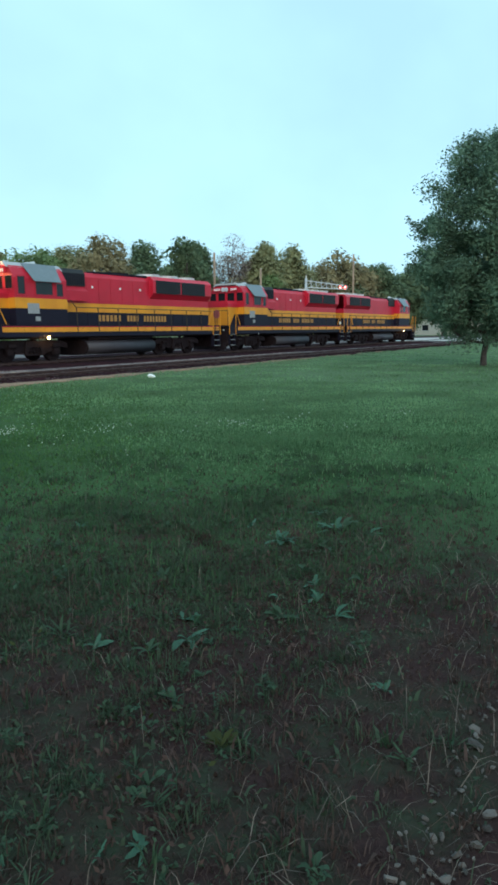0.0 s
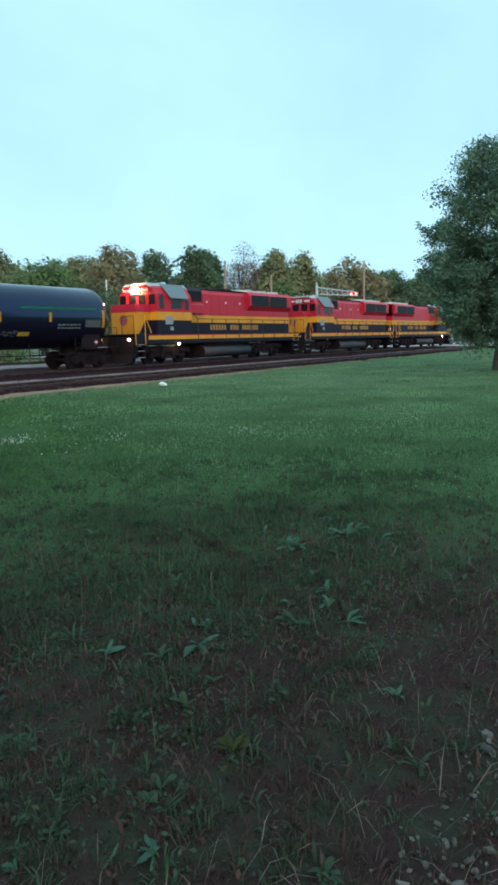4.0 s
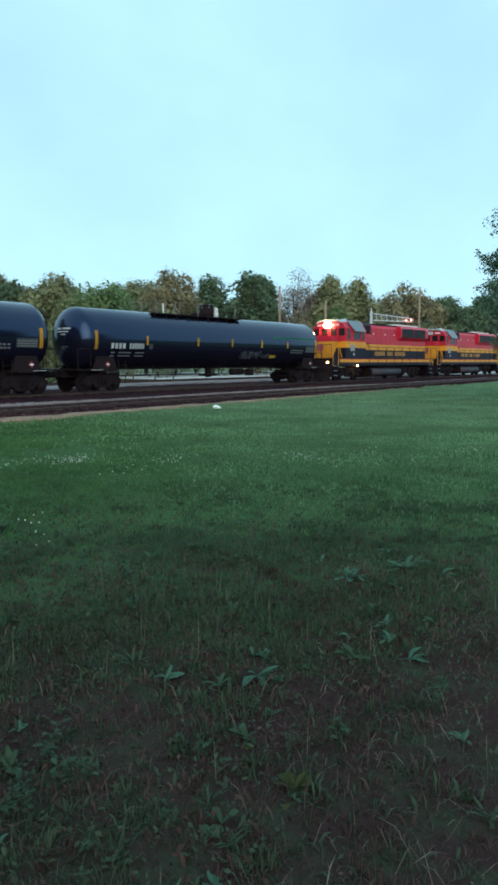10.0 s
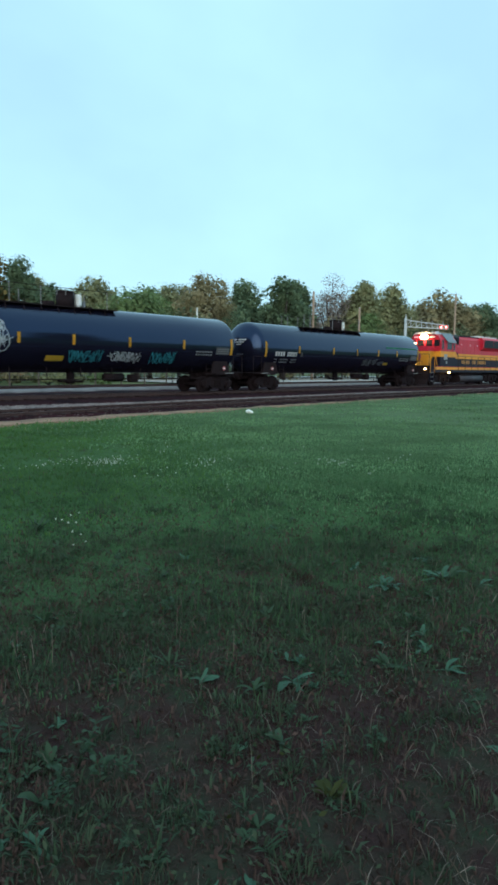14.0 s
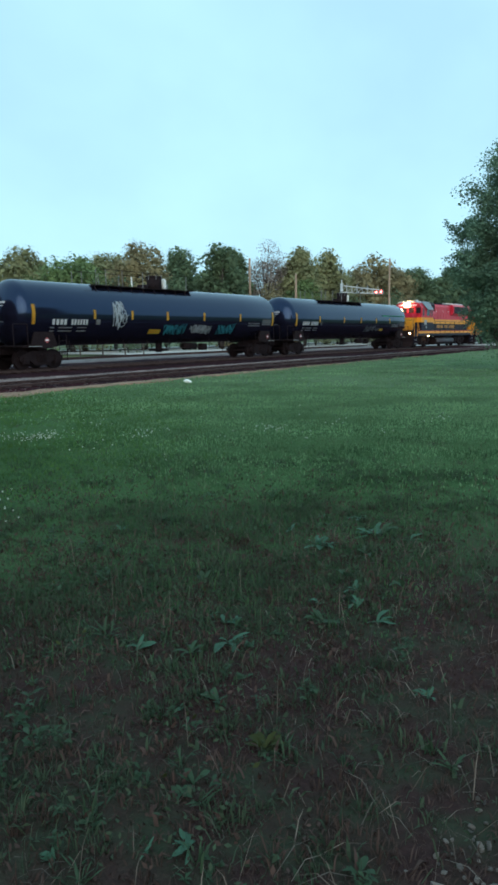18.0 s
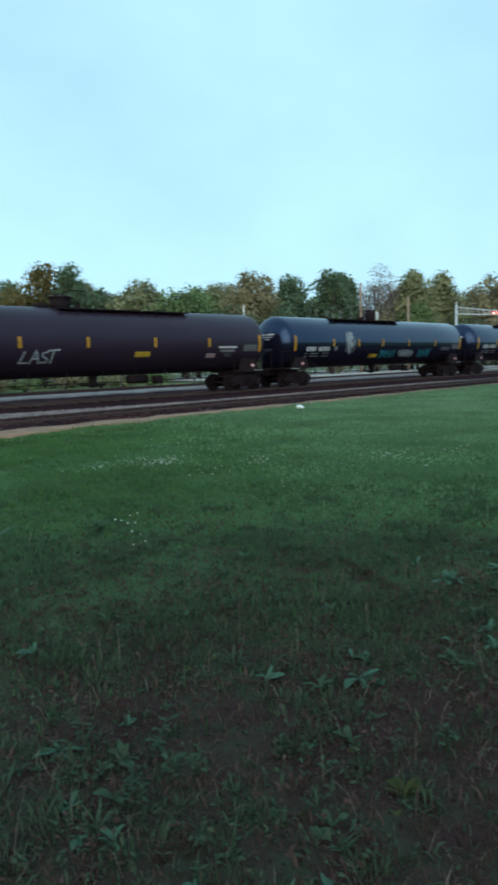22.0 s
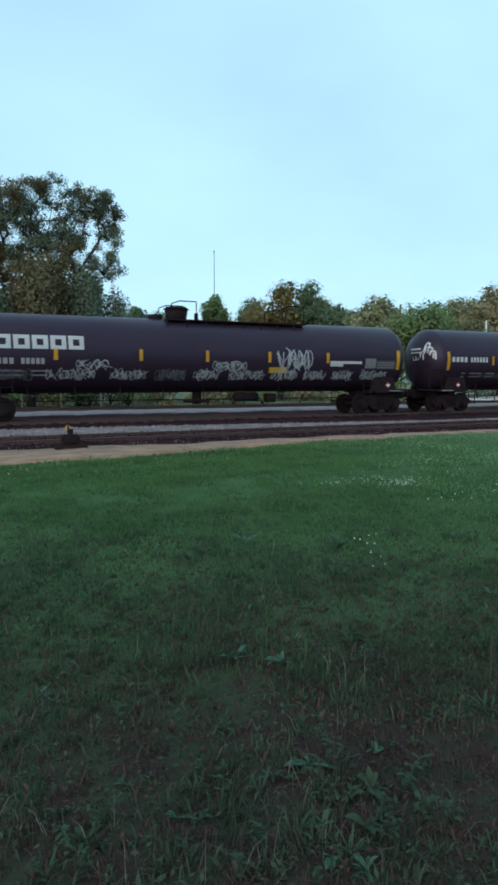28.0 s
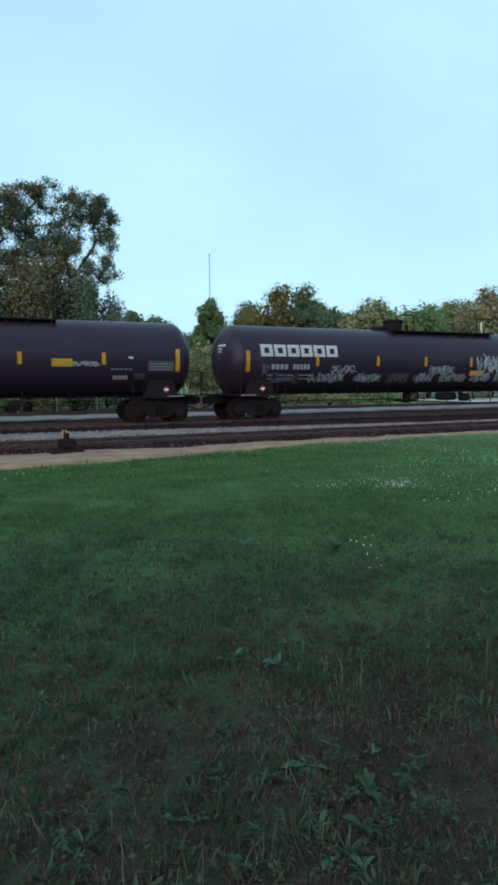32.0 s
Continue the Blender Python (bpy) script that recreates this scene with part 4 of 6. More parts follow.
    if tall:
        # box coloured white to stand for the bright sky reflection beside the dome
        p("valve_cover", box(d + 0.46, d + 0.74, -0.3, 0.3, 4.2, 4.78, bevel=0.06), "white", "metal valve cover, its sky reflection put in as white")
        p("relief_valve", rod((d + 1.1, 0.1, 4.15), (d + 1.1, 0.1, 4.5), 0.09, 10), "mast")
    else:
        p("relief_valve", rod((d + 0.95, 0.1, 4.15), (d + 0.95, 0.1, 4.5), 0.09, 10), "under")
    p("manway", rod((d - 0.95, 0, 4.12), (d - 0.95, 0, 4.36), 0.32, 16), "under", smooth=True)
    for s in (-1, 1):
        if rail_kind == "high":
            xs_ = [a + 0.1, a + 0.75, a + 1.9, a + 3.4, b - 0.65]
            for x in xs_:
                p("railing_post", rod((x, s * 0.95, 4.1), (x, s * 0.95, 4.92), 0.02, 5), "mast")
            for z in (4.92,):
                p("railing", rod((xs_[0], s * 0.95, z), (xs_[-1], s * 0.95, z), 0.014, 5), "under")
        else:
            for x0, x1 in ((a + 0.2, a + 1.3), (b - 1.2, b - 0.1)):
                bm = bmesh.new()
                for q, w_ in (((x0, 4.1), (x0, 4.75)), ((x0, 4.75), (x0 + 0.35, 4.88)), ((x0 + 0.35, 4.88), (x1, 4.88)), ((x1, 4.88), (x1, 4.1))):
                    add_rod(bm, (q[0], s * 0.9, q[1]), (w_[0], s * 0.9, w_[1]), 0.024, 5)
                p("railing", bm, "under")
    # reflective markers on the flank
    for x in markers:
        p("reflector", tank_arc(x - 0.075, x + 0.075, 2.36, 2.82), "reflector", "yellow reflective strip")
    for s in (-1, 1):
        p("end_reflector", tank_arc(s * 9.66 - 0.09, s * 9.66 + 0.09, 2.1, 3.0), "reflector")
    # small placards near both ends
    for x in (-8.9, 9.2):
        bm = bmesh.new()
        add_prism(bm, [(x - 0.14, 1.36), (x, 1.50), (x + 0.14, 1.36), (x, 1.22)], -1.42, -1.40)
        pl = p("placard", bm, "red_mark", "red and white hazard diamond")
        part("placard_band", box(x - 0.085, x + 0.085, -1.428, -1.42, 1.325, 1.395), M["white"], pl)
    dress(p)
    ob.location = (center, TRACK_Y, RAIL_Z + 0.06)
    RIDING.append((ob, center))
    return ob


def on_head(y, z, lift=0.015):
    """A point on the domed end of the tank that faces -x."""
    q = math.sqrt(max(0.02, 1 - (y * y + (z - Z_TANK) ** 2) / R_TANK ** 2))
    return Vector((-HALF - 0.8 * q - lift, y, z))


def head_line(bm, pts, w):
    """A stroke of paint along points (y, z) on the domed end."""
    for (y0, z0), (y1, z1) in zip(pts, pts[1:]):
        d = Vector((y1 - y0, z1 - z0))
        n = Vector((-d.y, d.x)).normalized() * w / 2
        m = max(1, int(d.length / 0.12))
        for i in range(m):
            a, b = Vector((y0, z0)) + d * (i / m), Vector((y0, z0)) + d * ((i + 1.1) / m)
            bm.faces.new([bm.verts.new(on_head(*v)) for v in (a - n, b - n, b + n, a + n)])


def head_marks(p, rows, mat="pale"):
    """Short stencilled lines on the domed end: (z, y from, y to, thickness)."""
    for z, y0, y1, w in rows:
        bm = bmesh.new()
        n = max(2, int(abs(y1 - y0) / 0.11))
        for i in range(n):
            a = y0 + (y1 - y0) * i / n
            head_line(bm, ((a, z), (a + (y1 - y0) / n * 0.72, z)), w)
        p("head_stencil", bm, mat)


def stencil(p, x0, x1, z0, z1, n, mat="white", gap=0.3):
    w = (x1 - x0) / n
    for i in range(n):
        p("stencil_bar", tank_arc(x0 + i * w, x0 + i * w + w * (1 - gap), z0, z1, n=2), mat, "white stencilled bar" if mat == "white" else "")


def patch(p, name, x0, x1, z0, z1, mat, text=""):
    p(name, tank_arc(x0, x1, z0, z1), mat, text)


def common(p, left=True):
    # small lines of data under the marking, and the data panel at the other end
    for z in (1.92, 1.76):
        for a, b in ((-8.7, -8.45), (-8.2, -7.4), (-7.1, -6.5)):
            patch(p, "data_line", a, b, z, z + 0.055, "faded")
    patch(p, "data_panel", 8.42, 9.5, 2.12, 2.52, "spray_dim", "grey data panel")
    for z in (2.16, 2.27, 2.38):
        patch(p, "panel_line", 8.47, 9.45, z, z + 0.05, "faded")


def dress_a(p):
    common(p)
    head_marks(p, ((3.10, 0.4, 0.05, 0.09), (3.10, -0.05, -0.62, 0.09), (2.95, 0.4, -0.5, 0.05), (2.82, 0.1, -0.3, 0.05)))
    head_marks(p, ((2.22, 0.08, -0.45, 0.05), (2.12, 0.08, -0.2, 0.04)), "spray_dim")
    patch(p, "stencil_box", -6.3 + 0.1, -5.95, 2.15, 2.42, "spray_dim")
    stencil(p, -8.74, -7.75, 2.15, 2.42, 4)
    stencil(p, -7.55, -6.53, 2.15, 2.42, 6)
    stencil(p, 6.7, 8.2, 2.2, 2.28, 6, "faded")
    stencil(p, 6.7, 8.2, 2.05, 2.13, 7, "faded")
    patch(p, "yellow_plate", 4.45, 5.1, 1.72, 1.9, "plate")
    p("graffiti", scrawl(1.5, 3.4, 1.65, 2.15, 3, 0.05, 6), "spray_dim", "faded grey scribble")
    p("graffiti", scrawl(3.6, 4.4, 1.7, 2.0, 4, 0.04, 3), "spray_dim")
    patch(p, "paint_streak", 4.6, 9.3, 2.98, 3.07, "green_mark", "thin green painted streak")


def dress_b(p):
    common(p)
    head_marks(p, ((3.10, 0.4, 0.05, 0.09), (3.10, -0.05, -0.62, 0.09), (2.95, 0.4, -0.5, 0.05), (2.82, 0.1, -0.3, 0.05)))
    head_marks(p, ((2.22, 0.08, -0.45, 0.05), (2.12, 0.08, -0.2, 0.04)), "spray_dim")
    stencil(p, -8.61, -7.7, 2.08, 2.34, 4)
    stencil(p, -7.5, -6.43, 2.08, 2.34, 6)
    patch(p, "stencil_box", -5.98, -5.7, 2.1, 2.35, "faded")
    p("graffiti", scrawl(-4.75, -4.05, 1.75, 3.35, 11, 0.07, 2), "spray_grey", "tall pale looping scribble")
    p("graffiti", scrawl(-4.7, -4.1, 2.7, 3.35, 12, 0.06, 2), "spray_grey")
    p("graffiti", scrawl(-4.6, -4.0, 2.1, 2.7, 16, 0.06, 2), "spray_grey")
    patch(p, "yellow_plate", -2.12, -1.2, 1.62, 1.86, "plate", "dull yellow plate")
    for i, (a, b, m) in enumerate(((-0.98, 0.81, "spray_teal"), (1.37, 3.1, "spray_grey"), (3.91, 5.44, "spray_teal"))):
        p("graffiti", scrawl(a, b, 1.55, 2.15, 21 + i, 0.055, 8), m, "jagged sprayed lettering, unreadable")
    stencil(p, 6.9, 8.2, 2.2, 2.28, 6, "faded")
    stencil(p, 6.9, 8.2, 2.05, 2.13, 7, "faded")


def dress_c(p):
    common(p)
    stencil(p, -9.45, -8.4, 2.5, 2.75, 4)
    stencil(p, -8.25, -7.07, 2.5, 2.75, 6)
    patch(p, "stencil_box", -6.5, -6.2, 2.5, 2.75, "spray_dim")
    # sprayed word
    bm = bmesh.new()
    strokes = {"L": ((-4.0, 2.2), (-4.22, 1.75), (-3.85, 1.76)), "A1": ((-3.75, 1.72), (-3.5, 2.25), (-3.35, 1.72)), "A2": ((-3.68, 1.92), (-3.38, 1.92)),
               "S": ((-2.95, 2.2), (-3.2, 2.15), (-3.2, 2.02), (-2.98, 1.9), (-3.02, 1.76), (-3.26, 1.76)), "T1": ((-2.95, 2.25), (-2.42, 2.28)), "T2": ((-2.7, 2.26), (-2.82, 1.72))}
    for s in strokes.values():
        ribbon(bm, s, 0.06)
    p("sprayed_word", bm, "spray_grey", "white sprayed word LAST")
    p("graffiti", scrawl(-7.6, -6.3, 1.7, 1.95, 31, 0.04, 4), "spray_dim")
    patch(p, "yellow_plate", 1.45, 2.3, 1.92, 2.16, "plate", "dull yellow plate")
    patch(p, "pale_label", 5.85, 6.45, 1.82, 2.04, "pink")
    patch(p, "white_label", 6.65, 7.95, 2.3, 2.4, "white")
    patch(p, "faded_label", 6.8, 7.8, 2.1, 2.22, "faded")
    patch(p, "faded_label", 7.1, 7.6, 1.86, 2.04, "spray_dim")
    # chalky drawing of a raised mitt, and stencils, on the domed end
    bm = bmesh.new()
    for row in (((-0.43, 2.74), (-0.45, 2.98), (-0.62, 3.08), (-0.66, 3.34), (-0.74, 3.46), (-0.86, 3.43), (-0.93, 3.2), (-0.98, 3.22), (-1.06, 3.18), (-1.08, 3.0), (-1.14, 3.05), (-1.22, 3.0), (-1.25, 2.82), (-1.26, 2.64)),
                ((-0.64, 2.62), (-0.6, 2.85), (-0.70, 3.05), (-0.72, 3.3)), ((-0.84, 3.3), (-0.86, 2.95)), ((-1.0, 3.1), (-0.99, 2.85)), ((-1.15, 2.95), (-1.16, 2.7))):
        head_line(bm, row, 0.075)
    p("graffiti", bm, "pale", "white drawing sprayed on the tank end")
    head_marks(p, ((3.17, 0.35, -0.42, 0.09), (2.99, 0.3, -0.45, 0.06)), "pale")
    bm = bmesh.new()
    head_line(bm, ((0.1, 2.8), (0.05, 2.62), (-0.12, 2.62), (-0.12, 2.8), (-0.2, 2.62), (-0.36, 2.68)), 0.06)
    p("graffiti", bm, "spray_grey")


def dress_d(p):
    common(p)
    head_marks(p, ((3.25, -0.2, -0.8, 0.09), (3.1, -0.2, -0.6, 0.05), (2.98, -0.3, -0.6, 0.05)))
    # big name in block letters, as blocks with a notch of gap
    w = (9.04 - 5.05) / 6
    for i in range(6):
        a = -9.04 + i * w
        block = tank_arc(a, a + w * 0.88, 3.14, 3.28, n=2)
        for lo_, hi_, zl, zh in ((0, 0.88, 2.76, 2.90), (0, 0.26, 2.90, 3.14), (0.62, 0.88, 2.90, 3.14)):
            piece = tank_arc(a + w * lo_, a + w * hi_, zl, zh, n=2)
            shape = bpy.data.meshes.new("piece")
            piece.to_mesh(shape)
            piece.free()
            block.from_mesh(shape)
        p("big_letter_block", block, "white", "bold white lettering in blocks")
    stencil(p, -8.52, -7.65, 2.2, 2.42, 4, "pale")
    stencil(p, -7.45, -6.56, 2.2, 2.42, 5, "pale")
    p("graffiti", scrawl(-9.05, -8.6, 1.95, 2.45, 40, 0.04, 3), "spray_dim")
    x = -8.6
    for i, wd in enumerate((1.6, 1.9, 1.4, 1.3, 1.2, 1.6, 1.2, 1.1, 1.2, 1.4)):
        p("graffiti", scrawl(x, x + wd * 0.95, 1.60, 2.05, 50 + i, 0.05, 7), "spray_dim" if i in (0, 3) else "spray_grey", "tangled pale scribble along the tank")
        x += wd * 1.3
    p("graffiti", scrawl(-5.4, -4.3, 2.0, 2.4, 71, 0.05, 4), "spray_grey")
    p("graffiti", scrawl(0.2, 1.7, 2.0, 2.4, 72, 0.05, 5), "spray_grey")
    p("graffiti", scrawl(3.2, 4.9, 1.98, 2.98, 73, 0.075, 6), "spray_grey", "large pale sprayed letters")
    patch(p, "yellow_plate", 2.84, 3.68, 1.92, 2.16, "plate", "yellow plate")
    patch(p, "white_bar", 5.9, 7.6, 2.34, 2.46, "white")
    patch(p, "white_bar", 5.9, 6.6, 2.22, 2.34, "white")
    patch(p, "pale_panel", 7.8, 8.4, 2.15, 2.6, "faded")


def dress_e(p):
    common(p)
    patch(p, "yellow_plate", 4.65, 5.43, 2.28, 2.58, "plate", "bright yellow plate")
    p("graffiti", scrawl(5.5, 6.5, 2.28, 2.5, 81, 0.04, 5), "faded")
    patch(p, "white_dot", 7.62, 7.8, 2.6, 2.68, "white")
    stencil(p, 6.9, 7.8, 2.16, 2.22, 5, "faded")
    patch(p, "pale_label", 7.0, 7.6, 1.78, 1.94, "pink")
    patch(p, "stencil_box", 7.85, 8.3, 1.8, 2.02, "spray_dim")


locomotive(64.6, True, False, "red, yellow and black diesel locomotive facing away at the head", False)
locomotive(46.4, False, False, "red, yellow and black diesel locomotive with pale number board", True)
locomotive(27.4, False, True, "red, yellow and black diesel locomotive with its headlight lit", False)
tank_car(6.2, "tank_blue", "glossy black tank car coupled to the locomotive", (-6.35, -2.48, 0.52, 3.43, 6.23), (-5.25, 2.15), -0.05, "high", dress_a)
tank_car(-16.2, "tank_blue", "glossy black tank car with teal and white graffiti", (-6.07, -3.5, -0.79, 2.39, 5.98), (-5.45, 2.15), -0.2, "high", dress_b)
tank_car(-38.5, "tank_dull", "dusty black tank car with white sprayed word", (-6.75, -4.22, -1.06, 2.59, 6.0), (-2.0, 5.2), -1.45, "low", dress_c)
tank_car(-60.9, "tank_dull", "black tank car with bold white lettering and long graffiti", (-6.2, -2.89, -0.06, 2.83, 5.77), (-1.6, 4.96), -0.9, "low", dress_d)
tank_car(-83.4, "tank_dull", "black tank car with a bright yellow plate", (-6.6, -3.2, 0.2, 3.5, 6.63), (-2.0, 5.0), -1.0, "low", dress_e)


# ---- trees ----
def leaf_cloud(name, points, normals, size, mat, rng, parent, label="", aspect=0.55, calm=0.75):
    """Many small four-cornered leaves, each on its own, at the given points."""
    n = len(points)
    a = rng.normal(size=(n, 3))
    nrm = normals * calm + rng.normal(size=(n, 3)) * 0.7
    nrm /= np.linalg.norm(nrm, axis=1)[:, None] + 1e-9
    u = np.cross(nrm, a)
    u /= np.linalg.norm(u, axis=1)[:, None] + 1e-9
    v = np.cross(nrm, u)
    s = size * rng.uniform(0.55, 1.35, (n, 1))
    fold = nrm * s * rng.uniform(-0.25, 0.25, (n, 1))
    co = np.stack([points - u * s, points + v * s * aspect + fold, points + u * s, points - v * s * aspect + fold], 1).reshape(-1, 3)
    me = bpy.data.meshes.new(name)
    me.vertices.add(4 * n)
    me.loops.add(4 * n)
    me.polygons.add(n)
    me.vertices.foreach_set("co", co.astype(np.float32).ravel())
    me.loops.foreach_set("vertex_index", np.arange(4 * n, dtype=np.int32))
    me.polygons.foreach_set("loop_start", np.arange(0, 4 * n, 4, dtype=np.int32))
    me.polygons.foreach_set("loop_total", np.full(n, 4, np.int32))
    me.update(calc_edges=True)
    me.materials.append(mat)
    ob = new(name, me)
    ob.parent = parent
    if label:
        ob["label"] = label
    return ob


def limb_mesh(paths):
    """Tapered, bent tubes: each path is a list of (point, radius)."""
    bm = bmesh.new()
    for path in paths:
        rings = []
        for i, (p, r) in enumerate(path):
            d = Vector(path[min(i + 1, len(path) - 1)][0]) - Vector(path[max(i - 1, 0)][0])
            q = d.to_track_quat("Z", "Y").to_matrix()
            rings.append([bm.verts.new(Vector(p) + q @ Vector((r * math.cos(k * math.pi / 3.5), r * math.sin(k * math.pi / 3.5), 0))) for k in range(7)])
        for a, b in zip(rings, rings[1:]):
            for k in range(7):
                bm.faces.new((a[k], a[(k + 1) % 7], b[(k + 1) % 7], b[k]))
        bm.faces.new(rings[-1])
    bmesh.ops.recalc_face_normals(bm, faces=bm.faces[:])
    return bm


def tree(name, label, x, y, height, half, leaf, seed, count, size, base=0.22, clumps=34, loose=0.25, trunk=0.16, shape=1.0, fine=None, shell=0.45, group="", puff=1.0, core=0.0):
    """A tree: bent trunk, limbs to every clump, and a crown of loose leaf clumps."""
    count = int(count * 0.7)
    rng = np.random.default_rng(seed)
    rnd = random.Random(seed)
    ob = empty(name, label, "tree", group, (x, y, -0.12))
    z0 = height * base
    cz, hz = (height + z0) / 2, (height - z0) / 2
    centres, radii = [], []
    tries = 0
    while len(centres) < clumps and tries < 5000:
        tries += 1
        d = np.array([rnd.uniform(-1, 1), rnd.uniform(-1, 1), rnd.uniform(-1, 1)])
        if np.linalg.norm(d) > 0.96 or np.linalg.norm(d) < 0.5 and rnd.random() < 0.7:
            continue
        w = half * (1 - 0.30 * shape * max(0.0, d[2])) * rnd.uniform(0.80, 1.12)
        r = half * rnd.uniform(0.24, 0.42) * (34 / clumps) ** 0.25 * puff
        centres.append((d[0] * w * 0.84, d[1] * w * 0.84, cz + d[2] * (hz - r * 0.6)))
        radii.append(r)
    centres, radii = np.array(centres), np.array(radii)
    # trunk and limbs
    bend = [(rnd.uniform(-0.04, 0.04) * height, rnd.uniform(-0.04, 0.04) * height) for _ in range(2)]
    tr = height * 0.018 + trunk * 0.5
    spine = [((0, 0, -0.1), tr * 1.35), ((0, 0, 0.3), tr), ((bend[0][0] * 0.4, bend[0][1] * 0.4, z0), tr * 0.85), ((bend[0][0], bend[0][1], cz), tr * 0.55), ((bend[1][0], bend[1][1], cz + hz * 0.55), tr * 0.25)]
    part("trunk", limb_mesh([spine]), M["bark"], ob, "brown tapering trunk", True)
    paths = []
    for c, r in list(zip(centres, radii))[:26]:
        f = min(0.95, max(0.1, (c[2] - z0 * 0.6) / (height - z0 * 0.6) * 0.75))
        zs = z0 * 0.8 + (cz + hz * 0.4 - z0 * 0.8) * f
        k = (zs - z0) / max(0.1, cz - z0)
        s = Vector((bend[0][0] * min(1, max(0, k)), bend[0][1] * min(1, max(0, k)), zs))
        m = s.lerp(Vector(c), 0.5) + Vector((0, 0, -0.05 * height * rnd.random()))
        paths.append([(s, tr * 0.38), (m, tr * 0.22), (Vector(c), tr * 0.07)])
    part("branchwork", limb_mesh(paths), M["bark"], ob, smooth=True)
    # leaves
    pick = rng.choice(len(centres), count, p=radii ** 2 / (radii ** 2).sum())
    d = rng.normal(size=(count, 3))
    d /= np.linalg.norm(d, axis=1)[:, None]
    far = radii[pick][:, None] * (shell + (1.0 - shell) * rng.random((count, 1)) ** 0.45)
    far = far * (1 + loose * rng.normal(size=(count, 1)) * 0.35)
    pts = centres[pick] + d * far * np.array([1.0, 1.0, 0.82])
    sizes = np.full((count, 1), size)
    # the shaded inside of the crown: fewer, broader sprays
    if core:
        inner = rng.random(count) < core
        pts[inner] = centres[pick[inner]] + d[inner] * far[inner] * rng.uniform(0.5, 0.86, (inner.sum(), 1))
        sizes[inner] = size * 2.9
    keep = pts[:, 2] > height * 0.05
    leaf_cloud("crown", pts[keep], d[keep] + np.array([0, 0, 0.5]), sizes[keep], LEAF[leaf], rng, ob, fine or "", 0.85, 1.5)
    return ob


TREES = [
    (50.0, 80.8, 12.5, 3.4, "deep"), (51.5, 73.8, 12.9, 4.2, "olive"), (50.1, 62.4, 10.7, 4.8, "light"), (63.9, 70.3, 13.8, 4.0, "olive"),
    (59.8, 60.5, 13.1, 4.0, "russet"), (70.3, 63.8, 13.4, 3.5, "deep"), (66.3, 53.2, 13.2, 2.8, "deep"), (78.5, 61.5, 15.1, 3.0, "deep"),
    (84.0, 58.8, 14.2, 3.6, "bare"), (88.0, 55.4, 14.4, 3.4, "olive"), (97.2, 55.8, 14.9, 4.4, "olive"), (113.7, 54.2, 15.6, 6.4, "russet"),
    (120.0, 50.7, 13.4, 5.0, "deep"), (85.0, 52.4, 9.2, 3.0, "light"), (121.0, 60.0, 11.0, 4.6, "light"),
    (33.5, 67.2, 12.8, 4.0, "gold"), (35.8, 63.6, 12.2, 2.3, "deep"), (22.6, 57.8, 9.8, 1.6, "light"), (20.5, 77.4, 10.6, 2.2, "deep"),
    (47.0, 132.0, 13.4, 5.0, "deep"), (121.0, 54.0, 13.2, 4.2, "deep"), (128.0, 46.5, 14.0, 4.6, "deep"), (146.0, 45.5, 16.8, 6.0, "deep"),
    (150.0, 37.5, 17.5, 6.0, "olive"), (55.6, 76.3, 11.9, 3.0, "olive"), (56.3, 67.6, 11.5, 3.4, "light"), (43.0, 80.0, 10.6, 3.4, "deep"),
    (28.0, 70.0, 9.4, 2.6, "olive"),
]
KINDS = {"deep": "dark green broadleaf tree behind the railway", "olive": "olive-green broadleaf tree behind the railway", "light": "light green bushy tree behind the railway",
         "russet": "brownish-green autumn tree behind the railway", "gold": "tree with golden-tinged crown behind the railway", "bare": "bare grey-brown tree with fine twigs"}
for i, (x, y, h, w, k) in enumerate(TREES):
    far_ = math.hypot(x, y)
    twiggy = k == "bare"
    tree("tree", KINDS[k], x, y, h * 1.03 + (1.5 if twiggy else 0.4), w * (1.25 if twiggy else 1.12), k, 100 + i, 15000 if twiggy else int(22000 * max(1.0, w / 4.0) ** 1.2), 0.10 if twiggy else 0.082 * far_ / 85,
         base=0.1, clumps=60, group="trees behind the railway", fine="leafless twigs" if twiggy else "leafy crown", loose=0.35 if twiggy else 0.02, shape=0.5, puff=1.0 if twiggy else 1.5, core=0.0 if twiggy else 0.32)

# a second row behind, of the same kinds
back = [o for o in scene.objects if o.name.startswith("tree") and o.parent is None]
rt = random.Random(12)
for i in range(10):
    f = i / 9
    o = back[(i * 5) % 15]
    c = copy_thing(o, Matrix.Translation((30 + 118 * f + rt.uniform(-3, 3), 96 - 26 * f + rt.uniform(-4, 4), -0.12)) @ Matrix.Rotation(rt.uniform(0, 6), 4, "Z"))

